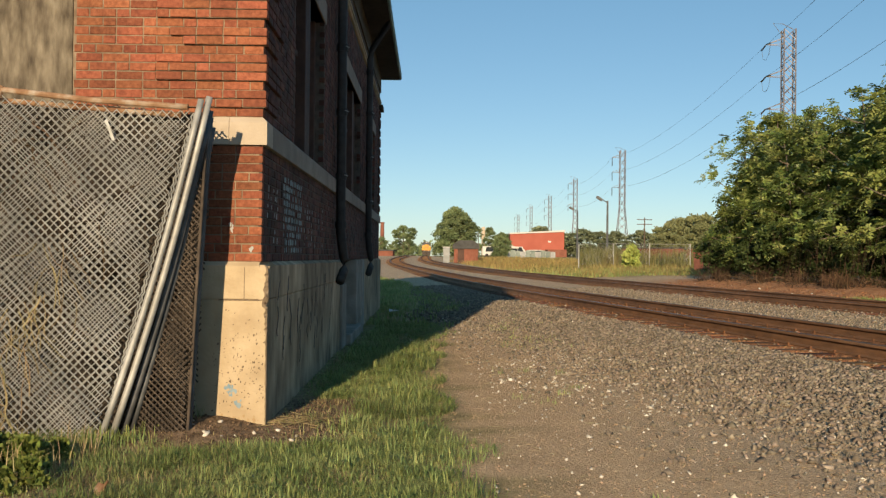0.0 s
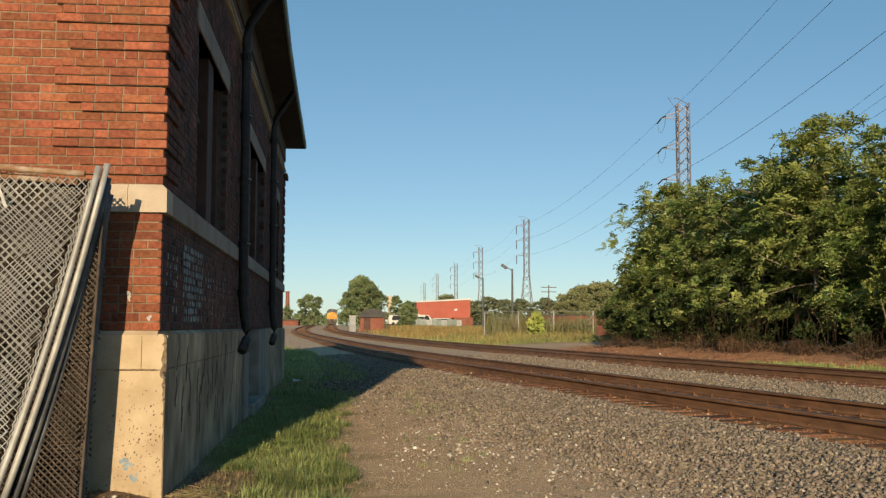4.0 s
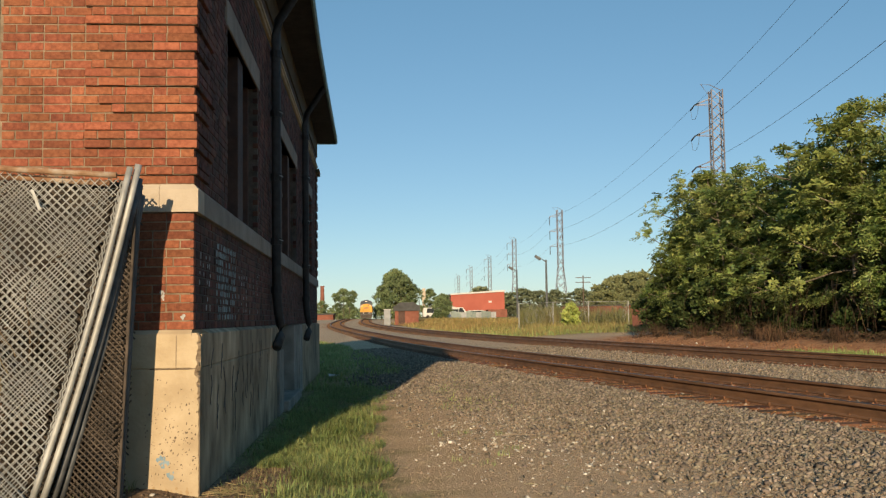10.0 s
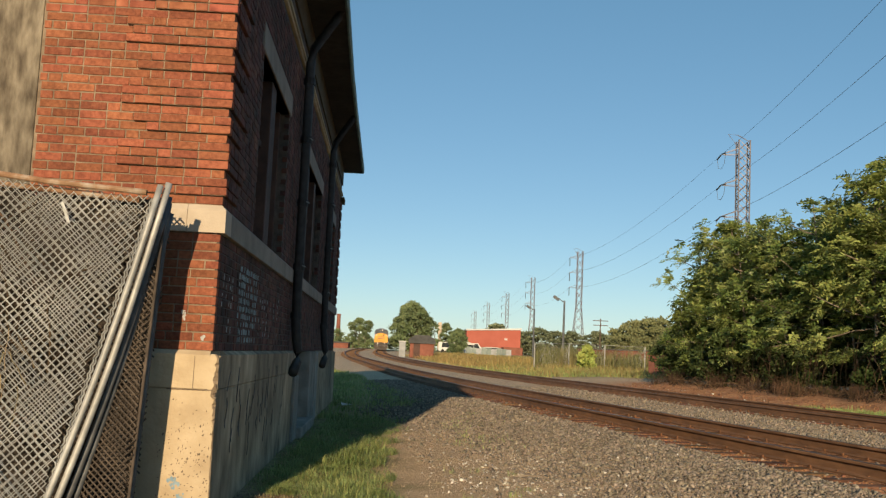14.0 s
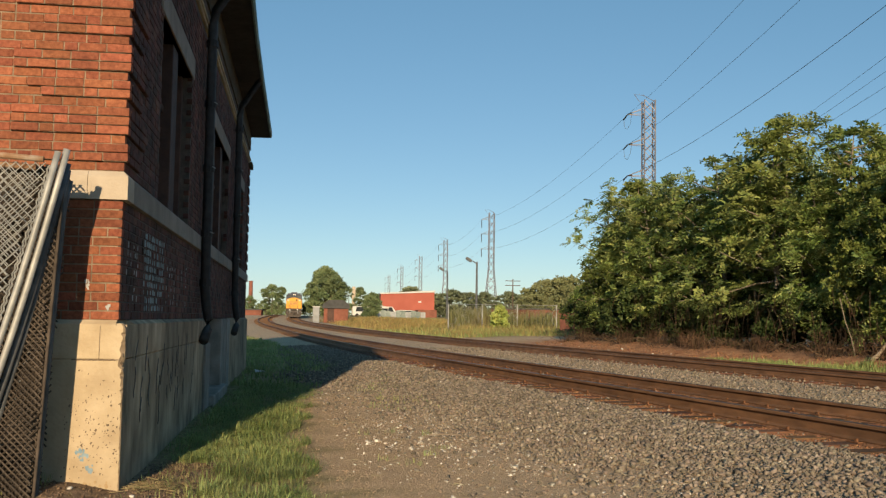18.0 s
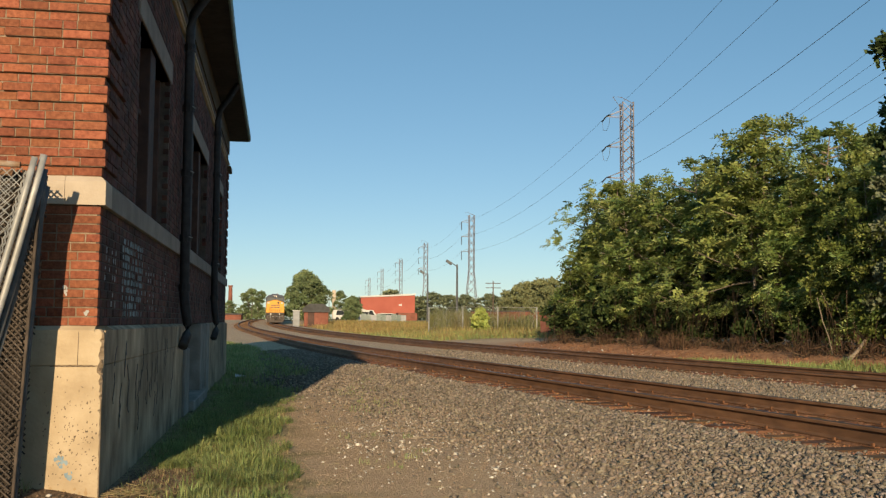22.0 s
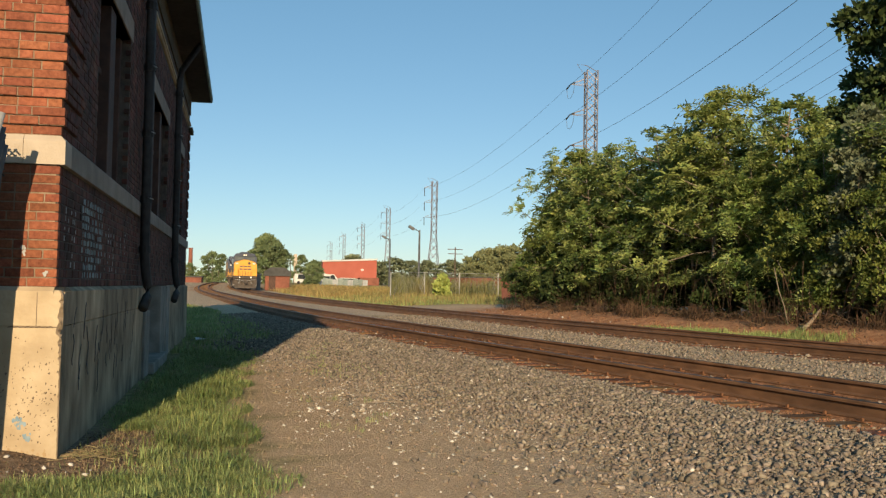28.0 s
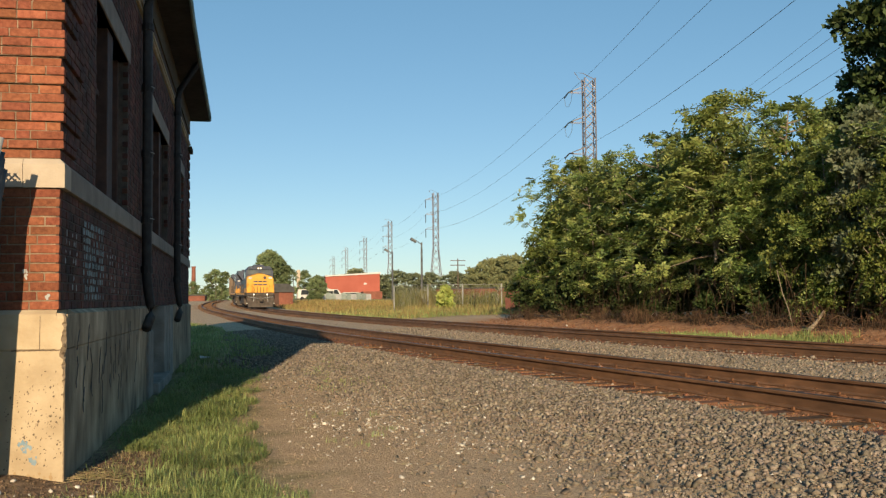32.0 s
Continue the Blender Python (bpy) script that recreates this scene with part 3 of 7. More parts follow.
def make_building():
    # solid core in mortar colour, a little behind the brick faces; the side wall has real window openings
    s = Shape()
    cx, cy, t = WALL_X - 0.006, WALL_Y + 0.006, 0.35
    s.box(cx - t, cx, cy, LENGTH - 0.05, PLINTH, BAND1 - 0.002)
    WALLS["side"] = part("wall", s, M["shade_mortar"], building, "brick long wall facing the tracks, darkened in colour for its shade")
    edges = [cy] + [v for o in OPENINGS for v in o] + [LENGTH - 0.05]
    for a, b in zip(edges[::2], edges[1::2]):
        part("pier", Shape().box(cx - t, cx, a, b, BAND1 - 0.002, HEAD_Z), M["shade_mortar"], building)
    part("upper_wall", Shape().box(cx - t, cx, cy, LENGTH - 0.05, HEAD_Z, EAVE), M["shade_mortar"], building)
    WALLS["end"] = part("wall", Shape().box(-1.49, cx - t, cy, cy + t, PLINTH, EAVE), M["mortar"], building, "sunlit red brick end wall")
    part("sill_wall", Shape().box(-3.31, -1.49, cy, cy + t, PLINTH, BAND1 + 0.05), M["mortar"], building)
    part("upper_wall", Shape().box(-3.31, -1.49, cy, cy + t, HEAD_Z + 0.05, EAVE), M["brick_far"], building)
    part("wall", Shape().box(-WIDTH, -3.31, cy, cy + t, PLINTH, EAVE), M["brick_far"], building)
    part("corner_core", Shape().box(cx - t - 0.001, cx - 0.02, cy - 0.0005, cy + 0.02, PLINTH, EAVE), M["mortar"], building)
    part("wall", Shape().box(-WIDTH, -1.6, DEEP - 0.05 - t, DEEP - 0.05, 0, EAVE), M["brick_far"], building)
    part("wall", Shape().box(-WIDTH, -WIDTH + t, cy + t, DEEP - 0.05 - t, 0, EAVE), M["brick_far"], building)
    part("wall", Shape().box(-1.6, -1.3, DEEP - 0.05, LENGTH - 0.05, 0, EAVE), M["brick_far"], building)
    part("wall", Shape().box(-1.3, cx - t, LENGTH - 0.05 - t, LENGTH - 0.05, 0, EAVE), M["brick_far"], building)
    # plinth with a sloped top edge
    s = Shape()
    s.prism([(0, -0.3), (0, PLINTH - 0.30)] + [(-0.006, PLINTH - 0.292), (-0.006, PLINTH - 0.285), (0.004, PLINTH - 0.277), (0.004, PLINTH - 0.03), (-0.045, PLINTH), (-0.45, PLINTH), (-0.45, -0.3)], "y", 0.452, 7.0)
    part("plinth", s, M["stained"], building, "stained, streaked concrete plinth darkened for the wall's shade")
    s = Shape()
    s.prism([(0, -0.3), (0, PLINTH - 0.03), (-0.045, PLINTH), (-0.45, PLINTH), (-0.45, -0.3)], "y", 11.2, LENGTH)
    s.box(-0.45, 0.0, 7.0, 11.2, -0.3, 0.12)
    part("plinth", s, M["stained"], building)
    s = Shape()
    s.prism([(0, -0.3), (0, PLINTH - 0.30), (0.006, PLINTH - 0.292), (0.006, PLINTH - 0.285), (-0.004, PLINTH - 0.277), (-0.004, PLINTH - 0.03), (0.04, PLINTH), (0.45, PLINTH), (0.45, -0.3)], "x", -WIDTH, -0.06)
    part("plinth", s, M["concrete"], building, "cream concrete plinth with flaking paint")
    part("plinth_face", Shape().box(-0.02, 0.003, 0.070, 0.451, -0.3, PLINTH - 0.285).box(-0.02, 0.007, 0.070, 0.451, PLINTH - 0.278, PLINTH - 0.032), M["stained"], building, "dirty side face of the corner block, darkened for shade")
    # the corner edge is chipped and crumbling, most of all at the joint
    g = random.Random(21)
    front, flank = Shape(), Shape()
    rows = []
    for k in range(66):
        z = -0.05 + 0.0195 * k
        bite = 0.004 + 0.004 * g.random() + 0.030 * math.exp(-((z - 0.93) / 0.035) ** 2) + 0.016 * math.exp(-((z - 1.03) / 0.07) ** 2) * g.uniform(0.6, 1.4) + 0.012 * math.exp(-((z - 0.80) / 0.06) ** 2) * g.uniform(0.3, 1.3)
        if g.random() < 0.12:
            bite += g.uniform(0.003, 0.012)
        out = 0.005 if z > PLINTH - 0.28 else 0.0
        top = max(0.0, (z - (PLINTH - 0.05)) / 0.05) * 0.04
        rows.append((z, bite, out, top))
    for (z0, b0, o0, t0), (z1, b1, o1, t1) in zip(rows, rows[1:]):
        front.raw([(-0.061, t0 - o0, z0), (-b0 - t0, t0 - o0, z0), (-b1 - t1, t1 - o1, z1), (-0.061, t1 - o1, z1)], [(0, 1, 2, 3)])
        flank.raw([(-b0 - t0, t0 - o0, z0), (0.002 + o0 - t0, b0 * 1.3 + t0, z0), (0.002 + o1 - t1, b1 * 1.3 + t1, z1), (-b1 - t1, t1 - o1, z1), (0.002 + o0 - t0, 0.071, z0), (0.002 + o1 - t1, 0.071, z1)], [(0, 1, 2, 3), (1, 4, 5, 2)])
    front.raw([(-0.061, 0.04, PLINTH), (-0.05, 0.04, PLINTH), (-0.05, 0.45, PLINTH), (-0.061, 0.45, PLINTH)], [(0, 1, 2, 3)])
    part("corner_edge", front, M["concrete"], building, "chipped cream concrete corner")
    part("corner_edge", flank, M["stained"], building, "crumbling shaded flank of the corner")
    # basement window: a deep dark recess between concrete posts, with a sill
    bw = part("basement_window", Shape().box(-0.34, -0.30, 7.0, 11.2, 0.12, PLINTH), M["window"], building, "dark boarded basement window")
    for y0, y1, x1 in ((6.3, 6.98, 0.035), (9.2, 10.25, 0.02), (10.55, 11.22, 0.02)):
        part("jamb", Shape().box(-0.30, x1, y0, y1, 0.0, PLINTH - (0.34 if y0 < 7 else 0.01), 0.012), M["concrete_grey"], building, "grey concrete window post")
    part("sill", Shape().box(-0.30, 0.11, 6.99, 9.6, 0.0, 0.16, 0.015), M["concrete_grey"], building)
    for k in range(4):
        part("window_bar", Shape().box(-0.28, -0.25, 7.3 + 0.45 * k, 7.35 + 0.45 * k, 0.16, PLINTH), M["frame"], bw)
    # sandstone band in blocks with a weathered slope on top
    y = 0.0
    while y < LENGTH - 0.1:
        e = min(y + 1.5, LENGTH)
        s = Shape()
        s.prism([(-0.30, BAND0), (-0.018, BAND0), (-0.018, BAND1 - 0.04), (-0.056, BAND1), (-0.30, BAND1)], "y", y + (0.31 if y == 0 else 0.002), e - 0.002)
        part("band_stone", s, M["shadestone"], building, "sandstone darkened in colour for the wall's shade")
        y = e
    for a, b in ((-0.30, -0.0185), (-1.5, -0.303), (-2.9, -1.503), (-4.4, -2.903), (-5.9, -4.403), (-7.4, -5.903), (-WIDTH, -7.403)):
        s = Shape()
        if b > -0.02:
            z0, z1 = BAND0 - 0.001, BAND1 + 0.001
            s.raw([(a, 0.012, z0), (-0.014, 0.012, z0), (-0.014, 0.30, z0), (a, 0.30, z0), (a, 0.012, z1 - 0.04), (-0.014, 0.012, z1 - 0.04), (-0.014, 0.30, z1 - 0.04), (a, 0.30, z1 - 0.04), (a, 0.046, z1), (-0.052, 0.046, z1), (-0.052, 0.30, z1), (a, 0.30, z1)],
                  [(0, 1, 2, 3), (0, 1, 5, 4), (1, 2, 6, 5), (4, 5, 9, 8), (5, 6, 10, 9), (8, 9, 10, 11), (2, 3, 7, 11, 10, 6), (0, 4, 8, 11, 7, 3)])
        else:
            s.prism([(0.012, BAND0), (0.30, BAND0), (0.30, BAND1), (0.046, BAND1), (0.012, BAND1 - 0.04)], "x", a, b)
        part("band_stone", s, M["sandstone"], building)
    # windows with lintels
    for k, (a, b) in enumerate(OPENINGS):
        s = Shape()
        s.box(-0.30, WALL_X + 0.012, a - 0.13, b + 0.11, HEAD_Z, HEAD_Z + 0.25, 0.006)
        part("lintel", s, M["shadestone"], building, "pale stone lintel")
        win = part("window", Shape().box(-0.27, -0.24, a, b, SILL_Z, HEAD_Z), M["window"], building, "dark boarded window")
        posts = [(a, a + 0.10), (b - 0.10, b)] + ([(a + 1.05, a + 1.45)] if k == 0 else [(a + 1.15, a + 1.45), (b - 1.45, b - 1.15)] if k == 1 else [])
        for y0, y1 in posts:
            wide = y1 - y0 > 0.2
            part("mullion" if wide else "window_frame", Shape().box(-0.24, -0.09 if wide else -0.16, y0, y1, SILL_Z, HEAD_Z, 0.008), M["frame"], win, "dull red painted mullion" if wide else "")
        part("transom", Shape().box(-0.24, -0.17, a + 0.101, posts[-1][0] - 0.001 if k == 0 else b - 0.101, SILL_Z + 1.02, SILL_Z + 1.09, 0.008), M["frame"], win)
    # frieze mouldings, fascia board, eaves, roof
    for z in (5.04, 5.15):
        part("moulding", Shape().box(WALL_X - 0.02, WALL_X + 0.035, 0.0, LENGTH + 0.03, z, z + 0.035, 0.008), M["frieze"], building, "yellowed moulding")
    part("fascia_board", Shape().box(WALL_X - 0.02, WALL_X + 0.02, 0.0, LENGTH, 5.42, EAVE - 0.004), M["fasciab"], building)
    part("cornice", Shape().box(WALL_X, WALL_X + 0.09, LENGTH - 0.5, LENGTH + 0.09, 4.94, 5.06, 0.01), M["fasciab"], building)
    o = 0.42
    x1, x0, y0, y1 = WALL_X + o, -WIDTH - o, WALL_Y - o, LENGTH + o
    # the eave towards the tracks sags a little
    line = [(0.515, y0), (0.51, 4.8), (0.50, 6.0), (0.46, 9.2), (0.45, 12.2), (0.45, y1)]
    part("soffit", Shape().prism([(xa - 0.03, ya) for xa, ya in line] + [(-2.0, y1), (-2.0, DEEP + 0.36), (x0, DEEP + 0.36), (x0, y0)], "z", EAVE, EAVE + 0.05), M["soffit"], building)
    s = Shape()
    q = [(-0.028, -0.02), (0.0, -0.02), (0.02, 0.01), (0.02, 0.12), (-0.028, 0.13)]
    s.raw([(xa + u, ya, EAVE + w) for xa, ya in line for u, w in q],
          [(i * 5 + k, i * 5 + (k + 1) % 5, i * 5 + 5 + (k + 1) % 5, i * 5 + 5 + k) for i in range(len(line) - 1) for k in range(5)] + [(0, 1, 2, 3, 4), tuple(5 * (len(line) - 1) + k for k in range(5))])
    part("gutter", s, M["gutter"], building, "weathered green copper roof edge")
    part("gutter", Shape().box(x0 - 0.02, 0.485, y0 - 0.024, y0 - 0.002, EAVE - 0.02, EAVE + 0.13, 0.008), M["gutter"], building)
    part("gutter", Shape().box(-2.0, 0.42, y1 + 0.002, y1 + 0.024, EAVE - 0.02, EAVE + 0.13, 0.008), M["gutter"], building)
    rz, xm, yb = 12.0, -4.5, DEEP + 0.36
    s = Shape()
    e = EAVE + 0.055
    s.raw([(x0, y0, e), (x1, y0, e), (x1, yb, e), (x0, yb, e), (xm, y0 + 3.9, rz), (xm, yb - 2.4, rz)], [(0, 1, 4), (1, 2, 5, 4), (2, 3, 5), (3, 0, 4, 5), (0, 3, 2, 1)])
    part("roof", s, M["roof"], building, "hipped slate roof")
    part("wing_roof", Shape().prism([(-1.96, e), (x1, e), (-0.8, e + 0.9)], "y", yb + 0.002, y1), M["roof"], building)
    # rainwater pipes
    for yy in (5.75, 11.9):
        s = Shape()
        xx = WALL_X + 0.095
        s.tube([(0.41, yy + 0.06, EAVE + 0.02), (0.38, yy + 0.06, EAVE - 0.06), (xx + 0.03, yy + 0.02, EAVE - 0.55), (xx, yy, EAVE - 0.75), (xx, yy, 1.62), (xx + 0.02, yy + 0.02, 1.42), (xx + 0.05, yy + 0.05, 1.24), (xx + 0.05, yy, 1.10), (xx + 0.02, yy - 0.2, 0.96)], 0.062, 10)
        dp = part("downspout", s, M["pipe"], building, "black iron rainwater pipe", True)
        for z in (1.66, 2.3, 3.15, 4.0, 4.8):
            part("pipe_collar", Shape().tube([(xx, yy, z), (xx, yy, z + 0.09)], 0.077, 10), M["pipe"], dp)
        for z in (2.36, 3.21, 4.06):
            part("wire_clip", Shape().tube([(xx + 0.05, yy - 0.075, z), (xx + 0.09, yy - 0.02, z - 0.01), (xx + 0.07, yy + 0.05, z)], 0.006, 5), M["galv"], dp)
    # boarded opening in the end wall under a stone lintel
    part("plywood_board", Shape().box(-3.3, -1.50, 0.060, 0.085, BAND1 + 0.06, HEAD_Z - 0.002, 0.004), M["plywood"], building, "weathered plywood over an opening")
    part("lintel", Shape().box(-3.45, -1.375, 0.026, 0.09, HEAD_Z + 0.06, HEAD_Z + 0.31, 0.006), M["sandstone"], building, "pale sandstone lintel over the boarded opening")
    # Dark strip standing in for the recess shadow under the lintel.
    part("head_board", Shape().box(-3.3, -1.49, 0.058, 0.1, HEAD_Z, HEAD_Z + 0.058), M["window"], building)


make_building()

# ---- railway tracks ----
RAIL_H = 0.160  # a light rail section
PROFILE = [(u, w * RAIL_H / 0.192) for u, w in [(-0.075, 0.0), (0.075, 0.0), (0.075, 0.013), (0.012, 0.032), (0.010, 0.140), (0.038, 0.152), (0.038, 0.182), (0.029, 0.192), (-0.029, 0.192), (-0.038, 0.182), (-0.038, 0.152), (-0.010, 0.140), (-0.012, 0.032), (-0.075, 0.013)]]


def slope_at(fx, y):
    return float((fx(y + 0.5) - fx(y - 0.5)))


def sweep(profile, fx, off, z, ys):
    n, vs = len(profile), []
    for y in ys:
        m = slope_at(fx, y)
        k = 1 / math.hypot(1, m)
        px, py = float(fx(y)) + off * k, y - off * m * k
        vs += [(px + u * k, py - u * m * k, z + w + float(rise(py))) for u, w in profile]
    fs = [(i * n + k, i * n + (k + 1) % n, (i + 1) * n + (k + 1) % n, (i + 1) * n + k) for i in range(len(ys) - 1) for k in range(n)]
    return vs, fs


def make_track(fx, label, y_near, n_ties):
    tr = thing("railway_track", label, "railway track", group="pair of railway tracks")
    ys = list(np.arange(-40, 320, 2.0)) + list(np.arange(320, 700, 20.0))
    for off in (-0.755, 0.755):
        s = Shape().raw(*sweep(PROFILE, fx, off, RAIL_TOP - RAIL_H, ys))
        r = part("rail", s, M["rail"], tr, "rusty steel rail")
        s = Shape().raw(*sweep([(-0.027, RAIL_H + 0.001), (0.027, RAIL_H + 0.001), (0.027, RAIL_H + 0.003), (-0.027, RAIL_H + 0.003)], fx, off, RAIL_TOP - RAIL_H, ys))
        part("running_surface", s, M["railtop"], r, "dull worn rail head")
        s = Shape().raw(*sweep([(-0.17, -0.07), (0.17, -0.07), (0.065, -0.003), (-0.065, -0.003)], fx, off, RAIL_TOP - RAIL_H, ys))
        tagged(part("packed_dirt", s, M["rustdirt"], tr, "rusty dirt packed under the rail"), kind="stuff")
    base = Shape().box(-1.3, 1.3, -0.115, 0.115, -0.16, 0, 0.012).mesh("tie", M["tie"])
    plate = Shape().box(-0.10, 0.10, -0.09, 0.09, 0, 0.014, 0.004)
    plate.box(-0.095, -0.072, -0.06, -0.03, 0.014, 0.045)
    plate.box(0.072, 0.095, 0.03, 0.06, 0.014, 0.045)
    plate = plate.mesh("tie_plate", M["plate"])
    top = RAIL_TOP - RAIL_H - 0.014
    far = Shape()
    for i in range(n_ties + 340):
        y = y_near + i * 0.53
        x, m = float(fx(y)), slope_at(fx, y)
        a = -math.degrees(math.atan(m)) + random.uniform(-1, 1)
        if i < n_ties:
            t = part("tie", base, None, tr)
            t.matrix_world = pose(x + random.uniform(-0.06, 0.06), y, top + float(rise(y)) - random.uniform(0, 0.008), 0, 0, a)
            if i < 60:
                for off in (-0.755, 0.755):
                    p = part("tie_plate", plate, None, t)
                    p.matrix_local = pose(off, 0, 0.001)
        else:
            mt = pose(x, y, top + float(rise(y)), 0, 0, a)
            far.raw([mt @ Vector((u, w, z)) for u in (-1.3, 1.3) for w in (-0.115, 0.115) for z in (-0.16, 0)], [(0, 1, 3, 2), (4, 6, 7, 5), (0, 4, 5, 1), (2, 3, 7, 6), (1, 5, 7, 3)])
    tagged(part("tie_row", far, M["tie_far"], tr), kind="stuff")


make_track(near_x, "rusty rails on weathered wooden ties in grey ballast", -6.0, 130)
make_track(far_x, "second rusty track beyond the first, curving out of sight", -2.0, 110)


# ---- loose stones ----
def icosa():
    p = (1 + 5**0.5) / 2
    v = np.array([(-1, p, 0), (1, p, 0), (-1, -p, 0), (1, -p, 0), (0, -1, p), (0, 1, p), (0, -1, -p), (0, 1, -p), (p, 0, -1), (p, 0, 1), (-p, 0, -1), (-p, 0, 1)], float)
    f = np.array([(0, 11, 5), (0, 5, 1), (0, 1, 7), (0, 7, 10), (0, 10, 11), (1, 5, 9), (5, 11, 4), (11, 10, 2), (10, 7, 6), (7, 1, 8), (3, 9, 4), (3, 4, 2), (3, 2, 6), (3, 6, 8), (3, 8, 9), (4, 9, 5), (2, 4, 11), (6, 2, 10), (8, 6, 7), (9, 8, 1)])
    return v / np.linalg.norm(v[0]), f


def turns(n, tilt=math.pi):
    """Random rotation matrices."""
    a, b, c = RNG.uniform(0, math.tau, n), RNG.uniform(-tilt, tilt, n), RNG.uniform(-tilt, tilt, n)
    z, o = np.zeros(n), np.ones(n)
    ra = np.stack([np.cos(a), -np.sin(a), z, np.sin(a), np.cos(a), z, z, z, o], -1).reshape(-1, 3, 3)
    rb = np.stack([o, z, z, z, np.cos(b), -np.sin(b), z, np.sin(b), np.cos(b)], -1).reshape(-1, 3, 3)
    rc = np.stack([np.cos(c), z, np.sin(c), z, o, z, -np.sin(c), z, np.cos(c)], -1).reshape(-1, 3, 3)
    return ra @ rb @ rc


def octa():
    return np.array([(1, 0, 0), (-1, 0, 0), (0, 1, 0), (0, -1, 0), (0, 0, 1), (0, 0, -1)], float), np.array([(0, 2, 4), (2, 1, 4), (1, 3, 4), (3, 0, 4), (2, 0, 5), (1, 2, 5), (3, 1, 5), (0, 3, 5)])


def shard():
    """A rough block with its corners cut unevenly."""
    v = np.array([(x, y, z) for x in (-1, 1) for y in (-1, 1) for z in (-1, 1)], float) * 0.72
    return v, np.array([(0, 1, 3), (0, 3, 2), (4, 6, 7), (4, 7, 5), (0, 4, 5), (0, 5, 1), (2, 3, 7), (2, 7, 6), (0, 2, 6), (0, 6, 4), (1, 5, 7), (1, 7, 3)])


def stones(name, xy, lo, hi, material, label, sink=0.3, small=False):
    v, f = octa() if hi < 0.04 else shard() if small else icosa()
    k = len(v)
    n = len(xy)
    size = (lo + (hi - lo) * RNG.random(n) ** 1.6)[:, None] * RNG.uniform(0.3, 1.35, (n, 3)) / 2
    pts = v[None] * RNG.uniform(0.45, 1.3, (n, k, 1)) * size[:, None]
    pts = np.einsum("nij,nkj->nki", turns(n), pts) * np.array([1, 1, 0.85])
    z = ground_z(xy[:, 0], xy[:, 1]) + size.mean(1) * (1 - 2 * sink)
    pts += np.stack([xy[:, 0], xy[:, 1], z], -1)[:, None]
    faces = (f[None] + k * np.arange(n)[:, None, None]).reshape(-1, 3)
    tagged(new(name, bulk(name, pts.reshape(-1, 3), faces, material)), label, "gravel", kind="stuff")


def scatter(n, x0, x1, y0, y1):
    return np.stack([RNG.uniform(x0, x1, n), RNG.uniform(y0, y1, n)], -1)


def clumped(n, x0, x1, y0, y1, spread_m, k=12):
    c = scatter(max(1, n // k), x0, x1, y0, y1)
    p = np.repeat(c, k, 0) + RNG.normal(0, spread_m, (len(c) * k, 2))
    return p


